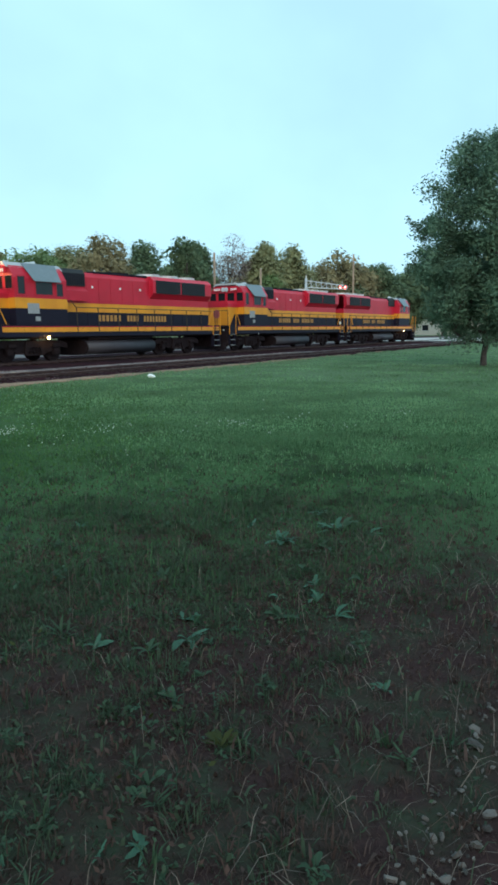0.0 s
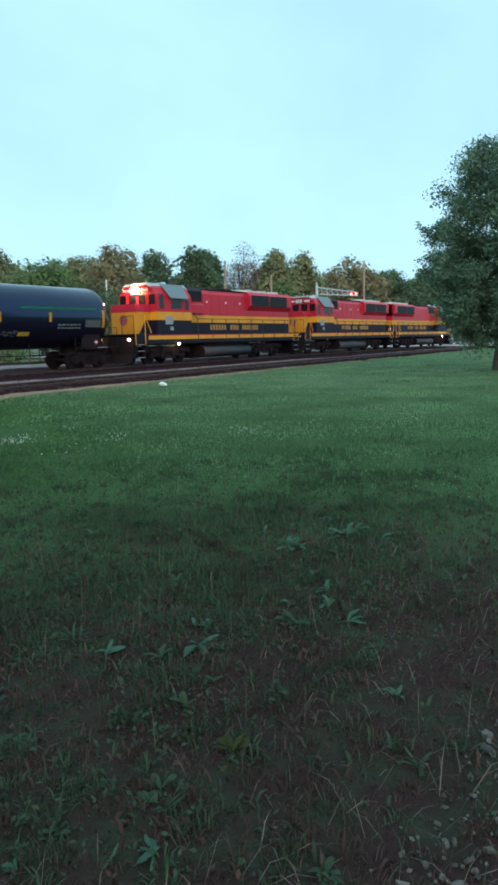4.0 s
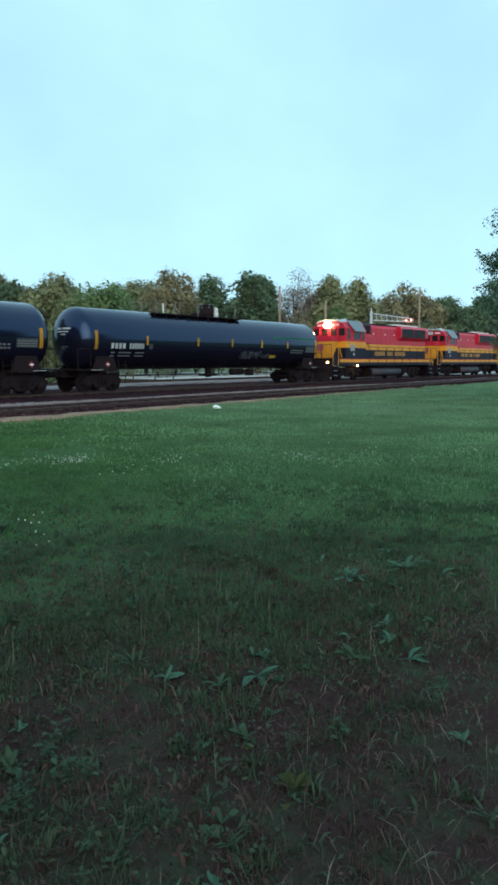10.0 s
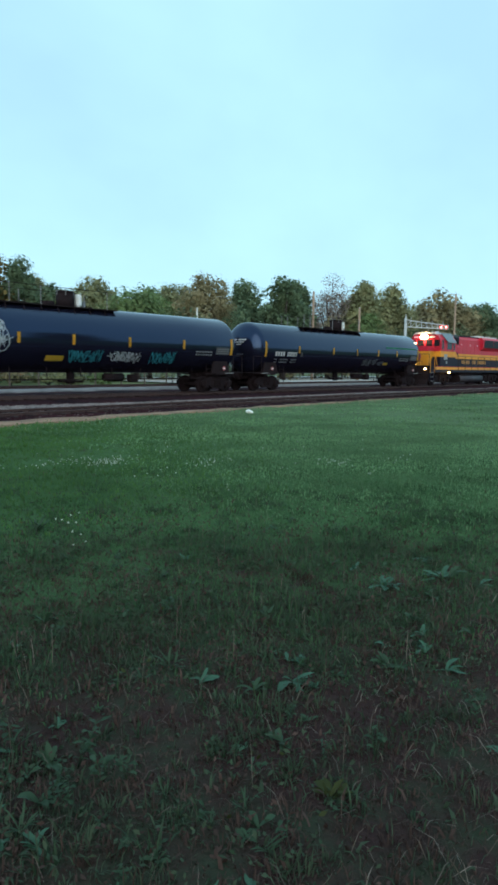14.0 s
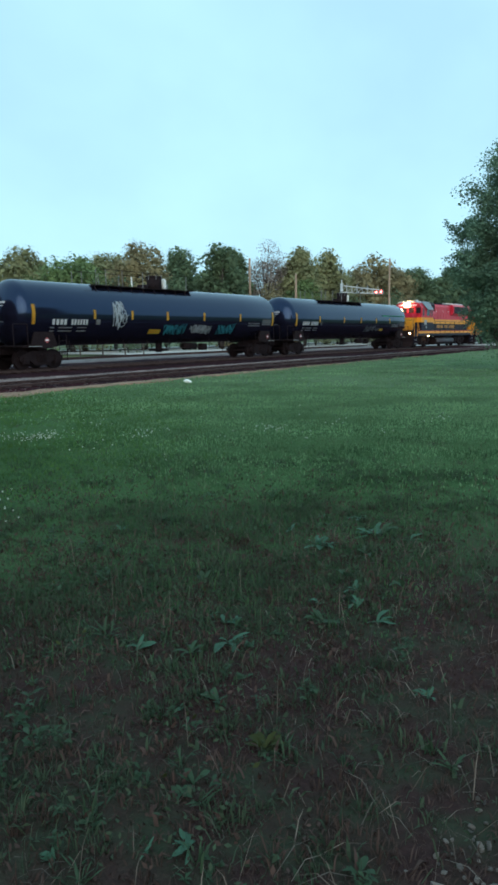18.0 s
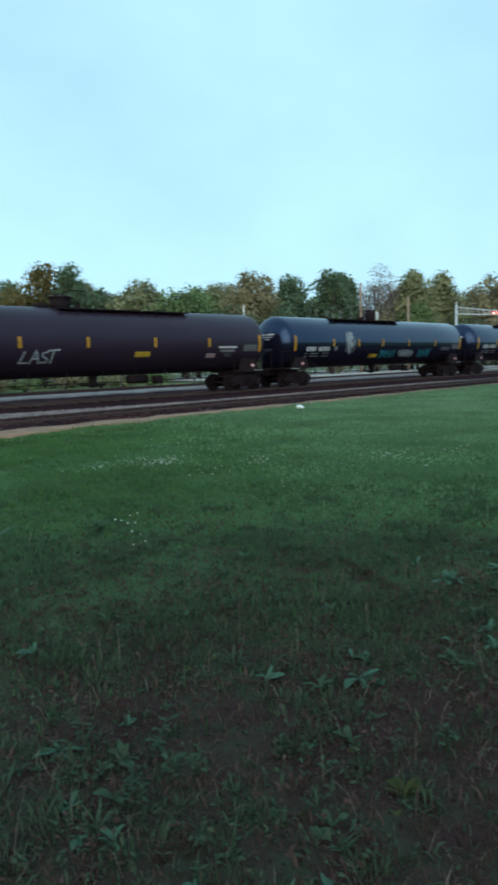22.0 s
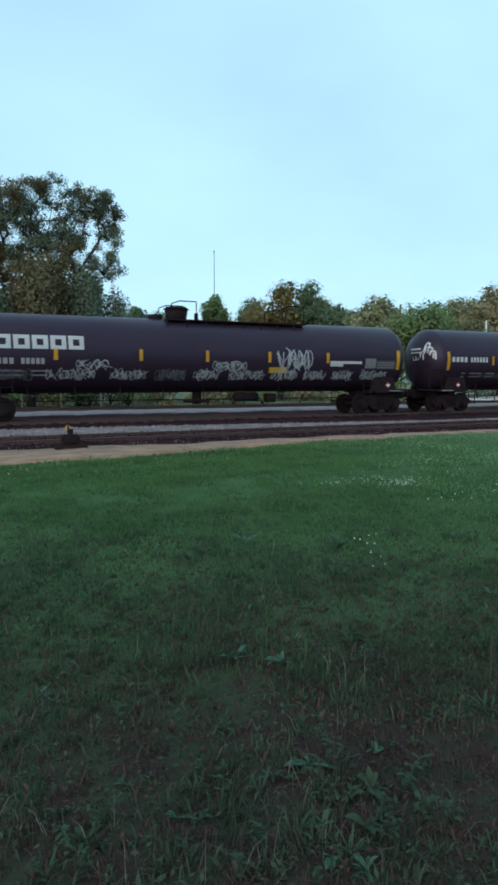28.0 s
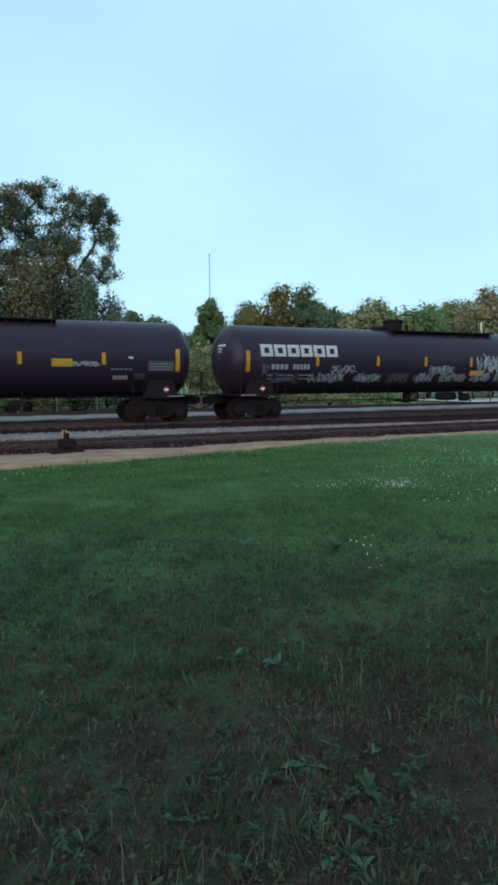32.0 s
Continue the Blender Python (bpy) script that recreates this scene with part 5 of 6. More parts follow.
# the big open-crowned tree near the tracks, and the dense shade tree on the grass
def limbed_tree(name, label, x, y, lobes, leaf, seed, clumps, count, size, fork, trunk, radius, sprays=0, fine="", second=None, mains=()):
    """A tree grown limb by limb: leaf clumps fill the lobes (x, y, z, across, upright), and each is reached by a limb from the nearest wood."""
    rng = np.random.default_rng(seed)
    rnd = random.Random(seed)
    ob = empty(name, label, "tree", "", (x, y, -0.1))
    weight = [a * a * b for *_, a, b in lobes]
    tips = []
    while len(tips) < clumps:
        cx, cy, cz, a, b = rnd.choices(lobes, weight)[0]
        d = Vector((rnd.gauss(0, 1), rnd.gauss(0, 1), rnd.gauss(0, 1))).normalized() * rnd.uniform(0.35, 1.0) ** 0.6
        tips.append(Vector((cx + d.x * a, cy + d.y * a, cz + d.z * b)))
    tips.sort(key=lambda v: (v - Vector((0, 0, fork))).length)
    wood = [(Vector((0, 0, -0.1)), None), (Vector((0.02, 0.01, fork * 0.35)), 0), (Vector((rnd.uniform(-0.1, 0.1), rnd.uniform(-0.1, 0.1), fork * 0.7)), 1), (Vector((rnd.uniform(-0.1, 0.1), 0, fork)), 2)]
    # upright main limbs out of the fork
    for mx, my, mz in mains:
        last = 3
        for f in (0.3, 0.65, 1.0):
            wood.append((wood[3][0].lerp(Vector((mx, my, mz)), f) + Vector((rnd.gauss(0, 0.12), rnd.gauss(0, 0.12), 0)), last))
            last = len(wood) - 1
    load = [0.0] * len(wood)
    ends = []
    for tip in tips:
        near = min(range(2, len(wood)), key=lambda i: (wood[i][0] - tip).length + 1.6 * max(0.0, wood[i][0].z - tip.z + 0.15))
        start = wood[near][0]
        way = tip - start
        bow = Vector((rnd.gauss(0, 0.06), rnd.gauss(0, 0.06), -0.05 + rnd.gauss(0, 0.04))) * way.length
        last = near
        for f in ((0.5, 1.0) if way.length > 0.8 else (1.0,)):
            wood.append((start + way * f + bow * (1.0 if f < 1 else 0.0), last))
            load.append(0.0)
            last = len(wood) - 1
        ends.append(last)
    for e in ends:
        while e is not None:
            load[e] += 1
            e = wood[e][1]
    most = max(load)

    def thick(i):
        return max(0.008, trunk * (load[i] / most) ** 0.5)
    stem, limbs = [], []
    for i, (p, up) in enumerate(wood):
        if up is not None:
            (stem if i < 4 else limbs).append([(wood[up][0], min(thick(up), thick(i) * 1.25) * (1.35 if up == 0 else 1.0)), (p, thick(i))])
    part("trunk", limb_mesh(stem), M["bark"], ob, "dark tapering trunk", True)
    part("branchwork", limb_mesh(limbs), M["bark"], ob, smooth=True)
    centre = np.array([list(v) for v in tips])
    rad = np.array([radius * rnd.uniform(0.65, 1.35) for _ in tips])
    pick = rng.choice(len(tips), count, p=rad ** 2 / (rad ** 2).sum())
    d = rng.normal(size=(count, 3))
    d /= np.linalg.norm(d, axis=1)[:, None]
    pts = centre[pick] + d * rad[pick][:, None] * rng.random((count, 1)) ** 0.7 * np.array([1.25, 1.25, 0.95])
    face = d + np.array([0, 0, 0.6])
    if sprays:
        # thin shoots that stand out from the crown, leaved along their length
        mid = centre.mean(0)
        runs = []
        for k in rng.choice(np.flatnonzero(np.hypot(centre[:, 0] - mid[0], centre[:, 1] - mid[1]) > 1.5), sprays):
            out = (centre[k] - mid) * np.array([1, 1, 0.35])
            out = out / (np.linalg.norm(out) + 1e-6) + rng.normal(size=3) * 0.35 + np.array([0, 0, 0.3])
            f = rng.random((70, 1)) * rng.uniform(0.45, 0.95)
            runs.append(centre[k] + out * f + rng.normal(size=(70, 3)) * 0.08)
        runs = np.concatenate(runs)
        pts, face = np.concatenate([pts, runs]), np.concatenate([face, rng.normal(size=runs.shape)])
    keep = pts[:, 2] > 0.5
    pts, face = pts[keep], face[keep]
    other = np.zeros(len(pts), bool) if second is None else np.array([noise.noise((p[0] * 0.45 + seed, p[1] * 0.45, p[2] * 0.45)) > 0.05 for p in pts])
    leaf_cloud("crown", pts[~other], face[~other], size, LEAF[leaf], rng, ob, fine)
    if other.any():
        leaf_cloud("crown", pts[other], face[other], size, LEAF[second], rng, ob, "browning part of the crown")
    return ob


def lobes_of(*rows):
    return [(cx, cy, cz, a, b) for cx, cy, cz, a, b in rows]


limbed_tree("big_tree", "tall open-crowned tree with dark browning leaves", 5.4, 51.6,
            lobes_of((0.2, 0, 15.2, 1.4, 1.6), (-1.6, 0.4, 14.4, 1.8, 2.0), (-0.2, 0.3, 12.4, 2.1, 2.0), (-3.0, 0, 12.6, 2.2, 2.4), (1.9, -0.3, 15.5, 1.25, 1.4), (1.9, 0, 12.8, 1.3, 1.8), (1.2, 0, 10.4, 2.2, 1.4), (-2, 0, 10.2, 2.2, 1.4)),
            "tall", 7, 200, 56000, 0.075, 6.5, 0.26, 0.56, fine="open crown of clumped leaves", second="tall_brown",
            mains=((0.3, 0, 14.6), (-1.7, 0.3, 13.8), (1.9, -0.2, 14.6), (-3.0, 0, 11.8)))
limbed_tree("big_tree", "tall open-crowned tree with bare forked limbs showing", 8.75, 50.9,
            lobes_of((0.9, 0, 15.2, 1.5, 1.2), (2.5, 0.2, 14.0, 1.15, 1.5), (2.6, 0, 12.4, 0.9, 1.1), (-0.1, 0.3, 13.1, 1.4, 1.8), (1.5, -0.4, 11.1, 1.3, 0.8), (-0.9, 0, 11.6, 1.1, 1.3), (2.4, 0, 10.2, 1.0, 0.7)),
            "tall", 29, 120, 27000, 0.07, 9.0, 0.17, 0.46, fine="open crown of clumped leaves", second="tall_brown",
            mains=((0.7, 0, 14.4), (2.3, 0.1, 13.4), (-0.5, 0.2, 12.2)))
limbed_tree("big_tree", "tall open-crowned tree with dark green leaves", -2.4, 51.8,
            lobes_of((0, 0, 14.2, 2.4, 2.6), (-2.2, 0, 12.5, 2.2, 2.2), (1.6, 0, 11.8, 2.0, 2.0)),
            "tall", 19, 110, 20000, 0.085, 6.0, 0.28, 0.8, fine="open crown of clumped leaves")
limbed_tree("shade_tree", "dense dark green shade tree on the lawn", 29.1, 7.27,
            lobes_of((0, 0, 1.45, 1.3, 0.5), (0, 0, 2.0, 2.1, 0.7), (0, 0, 2.9, 2.75, 0.9), (0, 0, 4.3, 3.05, 1.2), (0, 0, 5.8, 2.7, 1.2), (0, 0, 7.2, 2.4, 1.0), (0, 0, 8.3, 2.0, 0.8), (0, 0, 9.1, 1.3, 0.4)),
            "near", 15, 380, 110000, 0.060, 1.5, 0.12, 0.55, sprays=110, fine="dense dark crown with feathery shoots")


def bush(x, y, h, w, leaf, seed, label, count=1500, size=0.16):
    rng = np.random.default_rng(seed)
    ob = empty("bush", label, "bush", "bushes behind the railway", (x, y, -0.12))
    stems = [[((0, 0, 0), 0.05), ((rng.uniform(-w, w) * 0.4, rng.uniform(-w, w) * 0.4, h * 0.4), 0.035), ((rng.uniform(-w, w) * 0.7, rng.uniform(-w, w) * 0.7, h * 0.8), 0.012)] for _ in range(7)]
    for path in stems:
        part("stem", limb_mesh([path]), M["bark"], ob, smooth=True)
    c = rng.uniform(-1, 1, (9, 3)) * np.array([w * 0.6, w * 0.6, h * 0.28]) + np.array([0, 0, h * 0.5])
    pick = rng.integers(0, 9, count)
    d = rng.normal(size=(count, 3))
    d /= np.linalg.norm(d, axis=1)[:, None]
    pts = c[pick] + d * np.array([w * 0.5, w * 0.5, h * 0.3]) * rng.random((count, 1)) ** 0.4
    pts[:, 2] = np.clip(pts[:, 2], 0.03, h)
    leaf_cloud("foliage", pts, d, size, LEAF[leaf], rng, ob, "", 0.8, 1.3)
    return ob


rb = random.Random(5)
BUSH_LABEL = {"deep": "dark green thicket behind the railway", "olive": "olive undergrowth behind the railway", "light": "bright green shrub behind the railway", "russet": "brownish scrub behind the railway"}
for i in range(60):
    f = i / 59
    x = -14 + 150 * f + rb.uniform(-1, 1)
    y = 56 + 8 * math.sin(i * 1.7) + 14 * max(0.0, 0.5 - abs(f - 0.35)) + rb.uniform(-1, 1)
    k = rb.choice(("deep", "olive", "light", "deep", "olive", "russet"))
    bush(x, y, rb.uniform(4.0, 6.2) if x < 46 else rb.uniform(6.8, 9.6), rb.uniform(2.8, 4.4), k, 300 + i, BUSH_LABEL[k], 3000, 0.14)
for i in range(16):
    x = -8 + i * 2.9 + rb.uniform(-0.6, 0.6)
    k = rb.choice(("olive", "light", "russet", "light"))
    bush(x, 49.5 + rb.uniform(-0.8, 1.5), rb.uniform(1.0, 2.2), rb.uniform(1.2, 1.9), k, 400 + i, BUSH_LABEL[k].replace("behind the railway", "along the wire fence"), 900, 0.11)
bush(9.9, 50.2, 10.2, 2.7, "tall", 450, "dense dark thicket at the foot of the tall trees", 27200, 0.10)
bush(5.4, 49.8, 10.4, 3.6, "tall_brown", 451, "brownish thicket at the foot of the tall trees", 30600, 0.11)
bush(0.2, 49.9, 9.4, 3.8, "tall", 452, "dark thicket at the foot of the tall trees", 15300, 0.12)
bush(12.0, 50.6, 9.2, 1.7, "tall", 453, "dark shrub at the foot of the tall trees", 10200, 0.08)

# ---- wire fence behind the railway ----
fence = empty("wire_fence", "weathered post and wire fence behind the railway", "fence")
post_me = mesh_of("post", rod((0, 0, -0.2), (0, 0, 1.25), 0.07, 8, 0.06), M["post_wood"])
for i in range(24):
    o = new("post", post_me)
    o.parent, o.location = fence, (-14 + i * 2.6, 46.4 + 0.25 * math.sin(i * 3.3), 0)
for z in (0.4, 0.75, 1.1):
    part("wire", rod((-14, 46.4, z), (45.8, 46.4, z), 0.012, 4), M["wire"], fence)

# ---- utility poles, masts ----
def utility_pole(x, y, h, label, arm):
    ob = empty("utility_pole", label, "utility pole", "utility poles", (x, y, -0.1))
    part("pole", rod((0, 0, 0), (0, 0, h), 0.2, 10, 0.13), M["pole_wood"], ob, smooth=True)
    part("pole_cap", rod((0, 0, h), (0, 0, h + 0.06), 0.14, 10, 0.05), M["galv"], ob)
    if arm:
        part("riser_pipe", rod((0.2, -0.1, 0), (0.19, -0.1, h * 0.55), 0.05, 8), M["galv"], ob)
    return ob


utility_pole(101.8, 46.8, 13.6, "bare weathered timber utility pole beside the road", True)
utility_pole(77.6, 49.3, 9.8, "short timber utility pole beside the trees", False)
utility_pole(72.1, 53.0, 11.7, "thin grey timber utility pole before the trees", True)
mast = empty("radio_mast", "thin grey radio mast above the trees", "mast", at=(29.1, 74.6, -0.1))
part("pole", rod((0, 0, 0), (0, 0, 17.0), 0.075, 8, 0.04), M["mast"], mast)
part("tip", rod((0, 0, 17.0), (0, 0, 17.25), 0.07, 8), M["mast"], mast)
lattice = empty("lattice_mast", "distant pale lattice mast beside the tall trees", "mast", at=(25.1, 110.0, -0.1))
for q in ((-0.45, -0.3), (0.45, -0.3), (0, 0.5)):
    part("leg", rod((q[0], q[1], 0), (q[0] * 0.45, q[1] * 0.45, 22.0), 0.05, 5), M["galv"], lattice)
for i in range(14):
    z, w_ = 0.8 + i * 1.5, 1 - 0.55 * (0.8 + i * 1.5) / 22
    side = -1 if i % 2 else 1
    part("brace", rod((-0.45 * w_ * side, -0.3 * w_, z), (0.45 * w_ * side, -0.3 * w_, z + 1.5), 0.03, 4), M["galv"], lattice)
part("aerial", rod((0, 0, 22.0), (0, 0, 24.0), 0.04, 5), M["galv"], lattice)
marker = empty("marker_post", "slim white marker post", "post", at=(55.3, 57.7, -0.1))
part("pole", rod((0, 0, 0), (0, 0, 8.5), 0.07, 8), M["galv"], marker)
part("top_band", rod((0, 0, 7.4), (0, 0, 8.6), 0.085, 8), M["white"], marker)

# ---- road crossing ----
sheet("concrete_apron", [44, 52, 60, 80, 100, 130], lambda x, y: -0.03, M["pale_lot"], "pale concrete apron beyond the tracks", "apron", lambda x: [43.2, 45, 50, 60, 75])
road = sheet("road", [78, 82, 86, 90, 96, 104], lambda x, y: 0.10, M["pale_lot"], "pale worn road crossing the tracks", "road", lambda x: [near_y(x) - 2.4, near_y(x) + 2, 25, 30, 36, 43.3])
sheet("gravel_apron", [30, 40, 50, 60, 78], lambda x, y: 0.075, M["dim_gravel"], "dull gravel hardstanding beside the far siding", "apron", lambda x: [TRACK_Y + 6.9, TRACK_Y + 8, TRACK_Y + 10.3])


def crossing_signal(x, y, mast_h, arm, label):
    """Road crossing signal: mast, crossbuck, paired red lamps, and a lattice arm where it has one."""
    ob = empty("crossing_signal", label, "crossing signal", "crossing signals", (x, y, -0.1))
    part("mast", rod((0, 0, 0), (0, 0, mast_h), 0.22, 12, 0.18), M["galv"], ob, smooth=True)
    part("base", box(-0.3, 0.3, -0.3, 0.3, 0, 0.35, bevel=0.05), M["galv"], ob)
    part("mast_cap", rod((0, 0, mast_h), (0, 0, mast_h + 0.5), 0.1, 10, 0.06), M["galv"], ob)
    if arm:
        ax, ay = arm
        n = 8
        def low(f):
            return mast_h - 1.25 - 0.35 * f

        def high(f):
            return mast_h - 0.3 - 0.85 * f
        for s, h in ((-0.2, low), (0.2, low), (-0.2, high), (0.2, high)):
            q = Vector((-ay, ax, 0)).normalized() * s
            part("arm_chord", rod((q.x, q.y, h(0)), (ax + q.x, ay + q.y, h(1)), 0.06, 6), M["galv"], ob)
        for i in range(n + 1):
            f = i / n
            part("arm_strut", rod((ax * f, ay * f, low(f)), (ax * f, ay * f, high(f)), 0.06, 6), M["galv"], ob)
            if i < n:
                g = (i + 1) / n
                part("arm_brace", rod((ax * f, ay * f, low(f)), (ax * g, ay * g, high(g)), 0.03, 5), M["galv"], ob)
            if i % 2:
                part("walkway_rail", rod((ax * f, ay * f, high(f)), (ax * f, ay * f, high(f) + 0.45), 0.03, 5), M["galv"], ob)
        spots = [(ax * 0.9, ay * 0.9, low(0.9) + 0.25)]
    else:
        spots = [(0, 0, mast_h - 1.3)]
        for s in (-1, 1):
            bm = box(-0.03, 0.03, -0.62, 0.62, -0.11, 0.11)
            bmesh.ops.transform(bm, matrix=Matrix.Translation((-0.14, 0, mast_h - 0.4)) @ Matrix.Rotation(s * radians(45), 4, "X"), verts=bm.verts[:])
            part("crossbuck_blade", bm, M["white"], ob, "white crossbuck blade")
    for (x1, y1, z1) in spots:
        for s in (-0.38, 0.38):
            back = part("lamp_shield", rod((x1 - 0.05, y1 + s, z1), (x1 - 0.08, y1 + s, z1), 0.24, 16), M["loco_black"], ob)
            part("red_lamp", rod((x1 - 0.08, y1 + s, z1), (x1 - 0.13, y1 + s, z1), 0.12, 14), M["red_lamp"], back, "glowing red lamp")
            part("hood", rod((x1 - 0.08, y1 + s, z1 + 0.16), (x1 - 0.36, y1 + s, z1 + 0.13), 0.05, 8), M["loco_black"], back)
    return ob


crossing_signal(86.0, 46.9, 8.9, (2.7, -5.2), "galvanised cantilever crossing signal with red lamps lit")
crossing_signal(92.0, 30.9 + 3.2, 4.6, None, "crossing signal mast with white crossbuck and red lamps")

# ---- pale building beyond the road ----
hall = empty("low_building", "long pale low building beyond the road", "building", at=(176, 62, -0.15))
part("wall", box(-2, 2, -24, 24, 0, 4.2), M["wall_pale"], hall)
part("roof", add_prism(bmesh.new(), [(-2.6, 4.2), (2.6, 4.2), (0, 5.4)], -24.5, 24.5), M["roof"], hall)
for i in range(8):
    y = -20 + i * 5.4
    w = part("window", box(-2.03, -1.95, y, y + 1.6, 1.2, 2.6), M["window"], hall)
    part("sill", box(-2.12, -1.98, y - 0.1, y + 1.7, 1.1, 1.2), M["roof"], w)

# ---- trackside things ----
stand = empty("switch_stand", "low rusty switch stand with a yellow target", "switch stand", at=(2.5, 16.95, 0.0))
part("base_timber", box(-0.4, 0.4, -0.14, 0.14, 0.0, 0.10, bevel=0.02), M["tie"], stand)
part("base_timber", box(-0.4, 0.45, 0.34, 0.6, 0.0, 0.10, bevel=0.02), M["tie"], stand)
bm = box(-0.22, 0.22, -0.16, 0.16, 0.12, 0.36, bevel=0.05)
add_rod(bm, (0, 0, 0.36), (0, 0, 0.5), 0.07, 10)
part("housing", bm, M["under"], stand, "rusty iron housing")
part("spindle", rod((-0.05, 0, 0.36), (-0.05, 0, 0.66), 0.025, 8), M["under"], stand)
part("target", add_prism(bmesh.new(), [(-0.12, 0.46), (0.0, 0.48), (0.02, 0.54), (-0.05, 0.62), (-0.1, 0.58)], -0.012, 0.012), M["gold"], stand, "yellow target blade")
bm = rod((0.2, -0.1, 0.2), (0.78, -0.16, 0.1), 0.022, 8)
add_rod(bm, (0.74, -0.16, 0.1), (0.98, -0.18, 0.13), 0.035, 8)
part("throw_lever", bm, M["under"], stand)
part("connecting_rod", rod((0, 0.15, 0.08), (0, 2.0, 0.06), 0.025, 6), M["rail"], stand)
part("lock", box(0.5, 0.58, -0.22, -0.16, 0.1, 0.18, bevel=0.02), M["under"], stand)

bag = bmesh.new()
bmesh.ops.create_icosphere(bag, subdivisions=3, radius=0.13)
for v in bag.verts:
    v.co *= 1 + 0.6 * noise.noise(v.co * 7)
    v.co.z = max(-0.05, v.co.z * 0.6)
litter = new("plastic_bag", mesh_of("plastic_bag", bag, M["white_bag"], True))
litter.location = (17.05, 15.25, 0.05)
tagged(litter, "crumpled white plastic bag lying at the grass edge", "bag")


# ---- grass ----
def blades(name, n, r0, r1, length, width, mat, seed, label, lean=0.5, patch_=None, cut=0.0, span=(1, 98), worn=0.85, tuft=None, rim=None):
    """Grass blades in a ring round the viewpoint's sector, up to the grass edge; each is bent and tapered."""
    rng = np.random.default_rng(seed)
    end = 116 if span[1] == 98 else span[1]
    n = int(n * (end - span[0]) / (span[1] - span[0]))
    r = np.sqrt(rng.uniform(r0 * r0, r1 * r1, n))
    a = rng.uniform(math.radians(span[0]), math.radians(end), n)
    x, y = r * np.cos(a), r * np.sin(a)
    soft_r = r + 0.12 * r * np.array([noise.noise((px * 0.7, py * 0.7, 21.0)) for px, py in zip(x, y)])
    ok = rng.random(n) < np.clip((soft_r - r0) / (0.45 * r0 + 0.05), 0.03, 1) * np.clip((r1 - soft_r) / (0.42 * r1), 0, 1)
    if end > span[1]:
        ok &= rng.random(n) < (math.radians(end) - a) / math.radians(end - span[1])
    if span[0] > 20:
        ok &= rng.random(n) < (a - math.radians(span[0])) / 0.25
    if span[1] < 90:
        ok &= rng.random(n) < (math.radians(span[1]) - a) / 0.25
    ok &= y < np.interp(x, EDGE_X, EDGE_Y) + 0.05 + rng.normal(size=n) * 0.22
    ok &= rng.random(n) > gravelly(x, y) * worn
    if rim:
        ok &= y > np.interp(x, EDGE_X, EDGE_Y) - rim * rng.random(n)
    x, y, r = x[ok], y[ok], r[ok]
    clump = np.array([noise.noise((px * 1.1, py * 1.1, 2.0)) + 0.6 * noise.noise((px * 3.4, py * 3.4, 6.0)) for px, py in zip(x, y)])
    if patch_ is not None:
        keep = clump * patch_ + rng.normal(size=len(x)) * 0.25 > cut
        x, y, r, clump = x[keep], y[keep], r[keep], clump[keep]
    if tuft:
        # each place grows a tuft: blades leaning out from one root
        k, wide = tuft
        big = np.repeat(rng.uniform(0.5, 1.5, len(x)), k)
        x, y, clump = np.repeat(x, k), np.repeat(y, k), np.repeat(clump, k)
        ox, oy = rng.normal(size=len(x)) * wide * big, rng.normal(size=len(x)) * wide * big
        x, y = x + ox, y + oy
    n = len(x)
    z = np.array([lawn_z(px, py) for px, py in zip(x, y)]) + 0.006
    ln = length * rng.uniform(0.45, 1.25, n) * (1 + 0.5 * clump)
    wd = width * rng.uniform(0.6, 1.3, n)
    th = rng.uniform(0, 2 * math.pi, n)
    if tuft:
        ln, th = ln * big, np.arctan2(oy, ox) + rng.normal(size=n) * 0.7
    tilt = np.abs(rng.normal(size=n)) * lean if lean < 3 else rng.uniform(0.55, 1.5, n)
    dx, dy = np.cos(th), np.sin(th)
    fc = rng.uniform(0, math.pi, n)
    wx, wy = np.cos(fc) * wd / 2, np.sin(fc) * wd / 2
    tilt = np.minimum(tilt, 1.5)
    mx, my, mz = x + dx * ln * 0.4 * np.sin(tilt), y + dy * ln * 0.4 * np.sin(tilt), z + ln * 0.6 * np.cos(np.minimum(tilt, 1.3))
    tx, ty, tz = x + dx * ln * np.sin(tilt), y + dy * ln * np.sin(tilt), z + ln * np.maximum(0.10, np.cos(np.minimum(tilt * 1.25, 1.5)))
    co = np.stack([np.stack([x - wx, y - wy, z - 0.01], 1), np.stack([x + wx, y + wy, z - 0.01], 1), np.stack([mx + wx * 0.8, my + wy * 0.8, mz], 1), np.stack([tx, ty, tz], 1), np.stack([mx - wx * 0.8, my - wy * 0.8, mz], 1)], 1).reshape(-1, 3)
    me = bpy.data.meshes.new(name)
    me.vertices.add(5 * n)
    me.loops.add(7 * n)
    me.polygons.add(2 * n)
    me.vertices.foreach_set("co", co.astype(np.float32).ravel())
    me.loops.foreach_set("vertex_index", (np.arange(n, dtype=np.int32)[:, None] * 5 + np.array([0, 1, 2, 4, 4, 2, 3], np.int32)).ravel())
    me.polygons.foreach_set("loop_start", (np.arange(n, dtype=np.int32)[:, None] * 7 + np.array([0, 4], np.int32)).ravel())
    me.polygons.foreach_set("loop_total", np.tile(np.array([4, 3], np.int32), n))
    me.update(calc_edges=True)
    me.materials.append(mat)
    return tagged(new(name, me), label, "grass", kind="stuff")


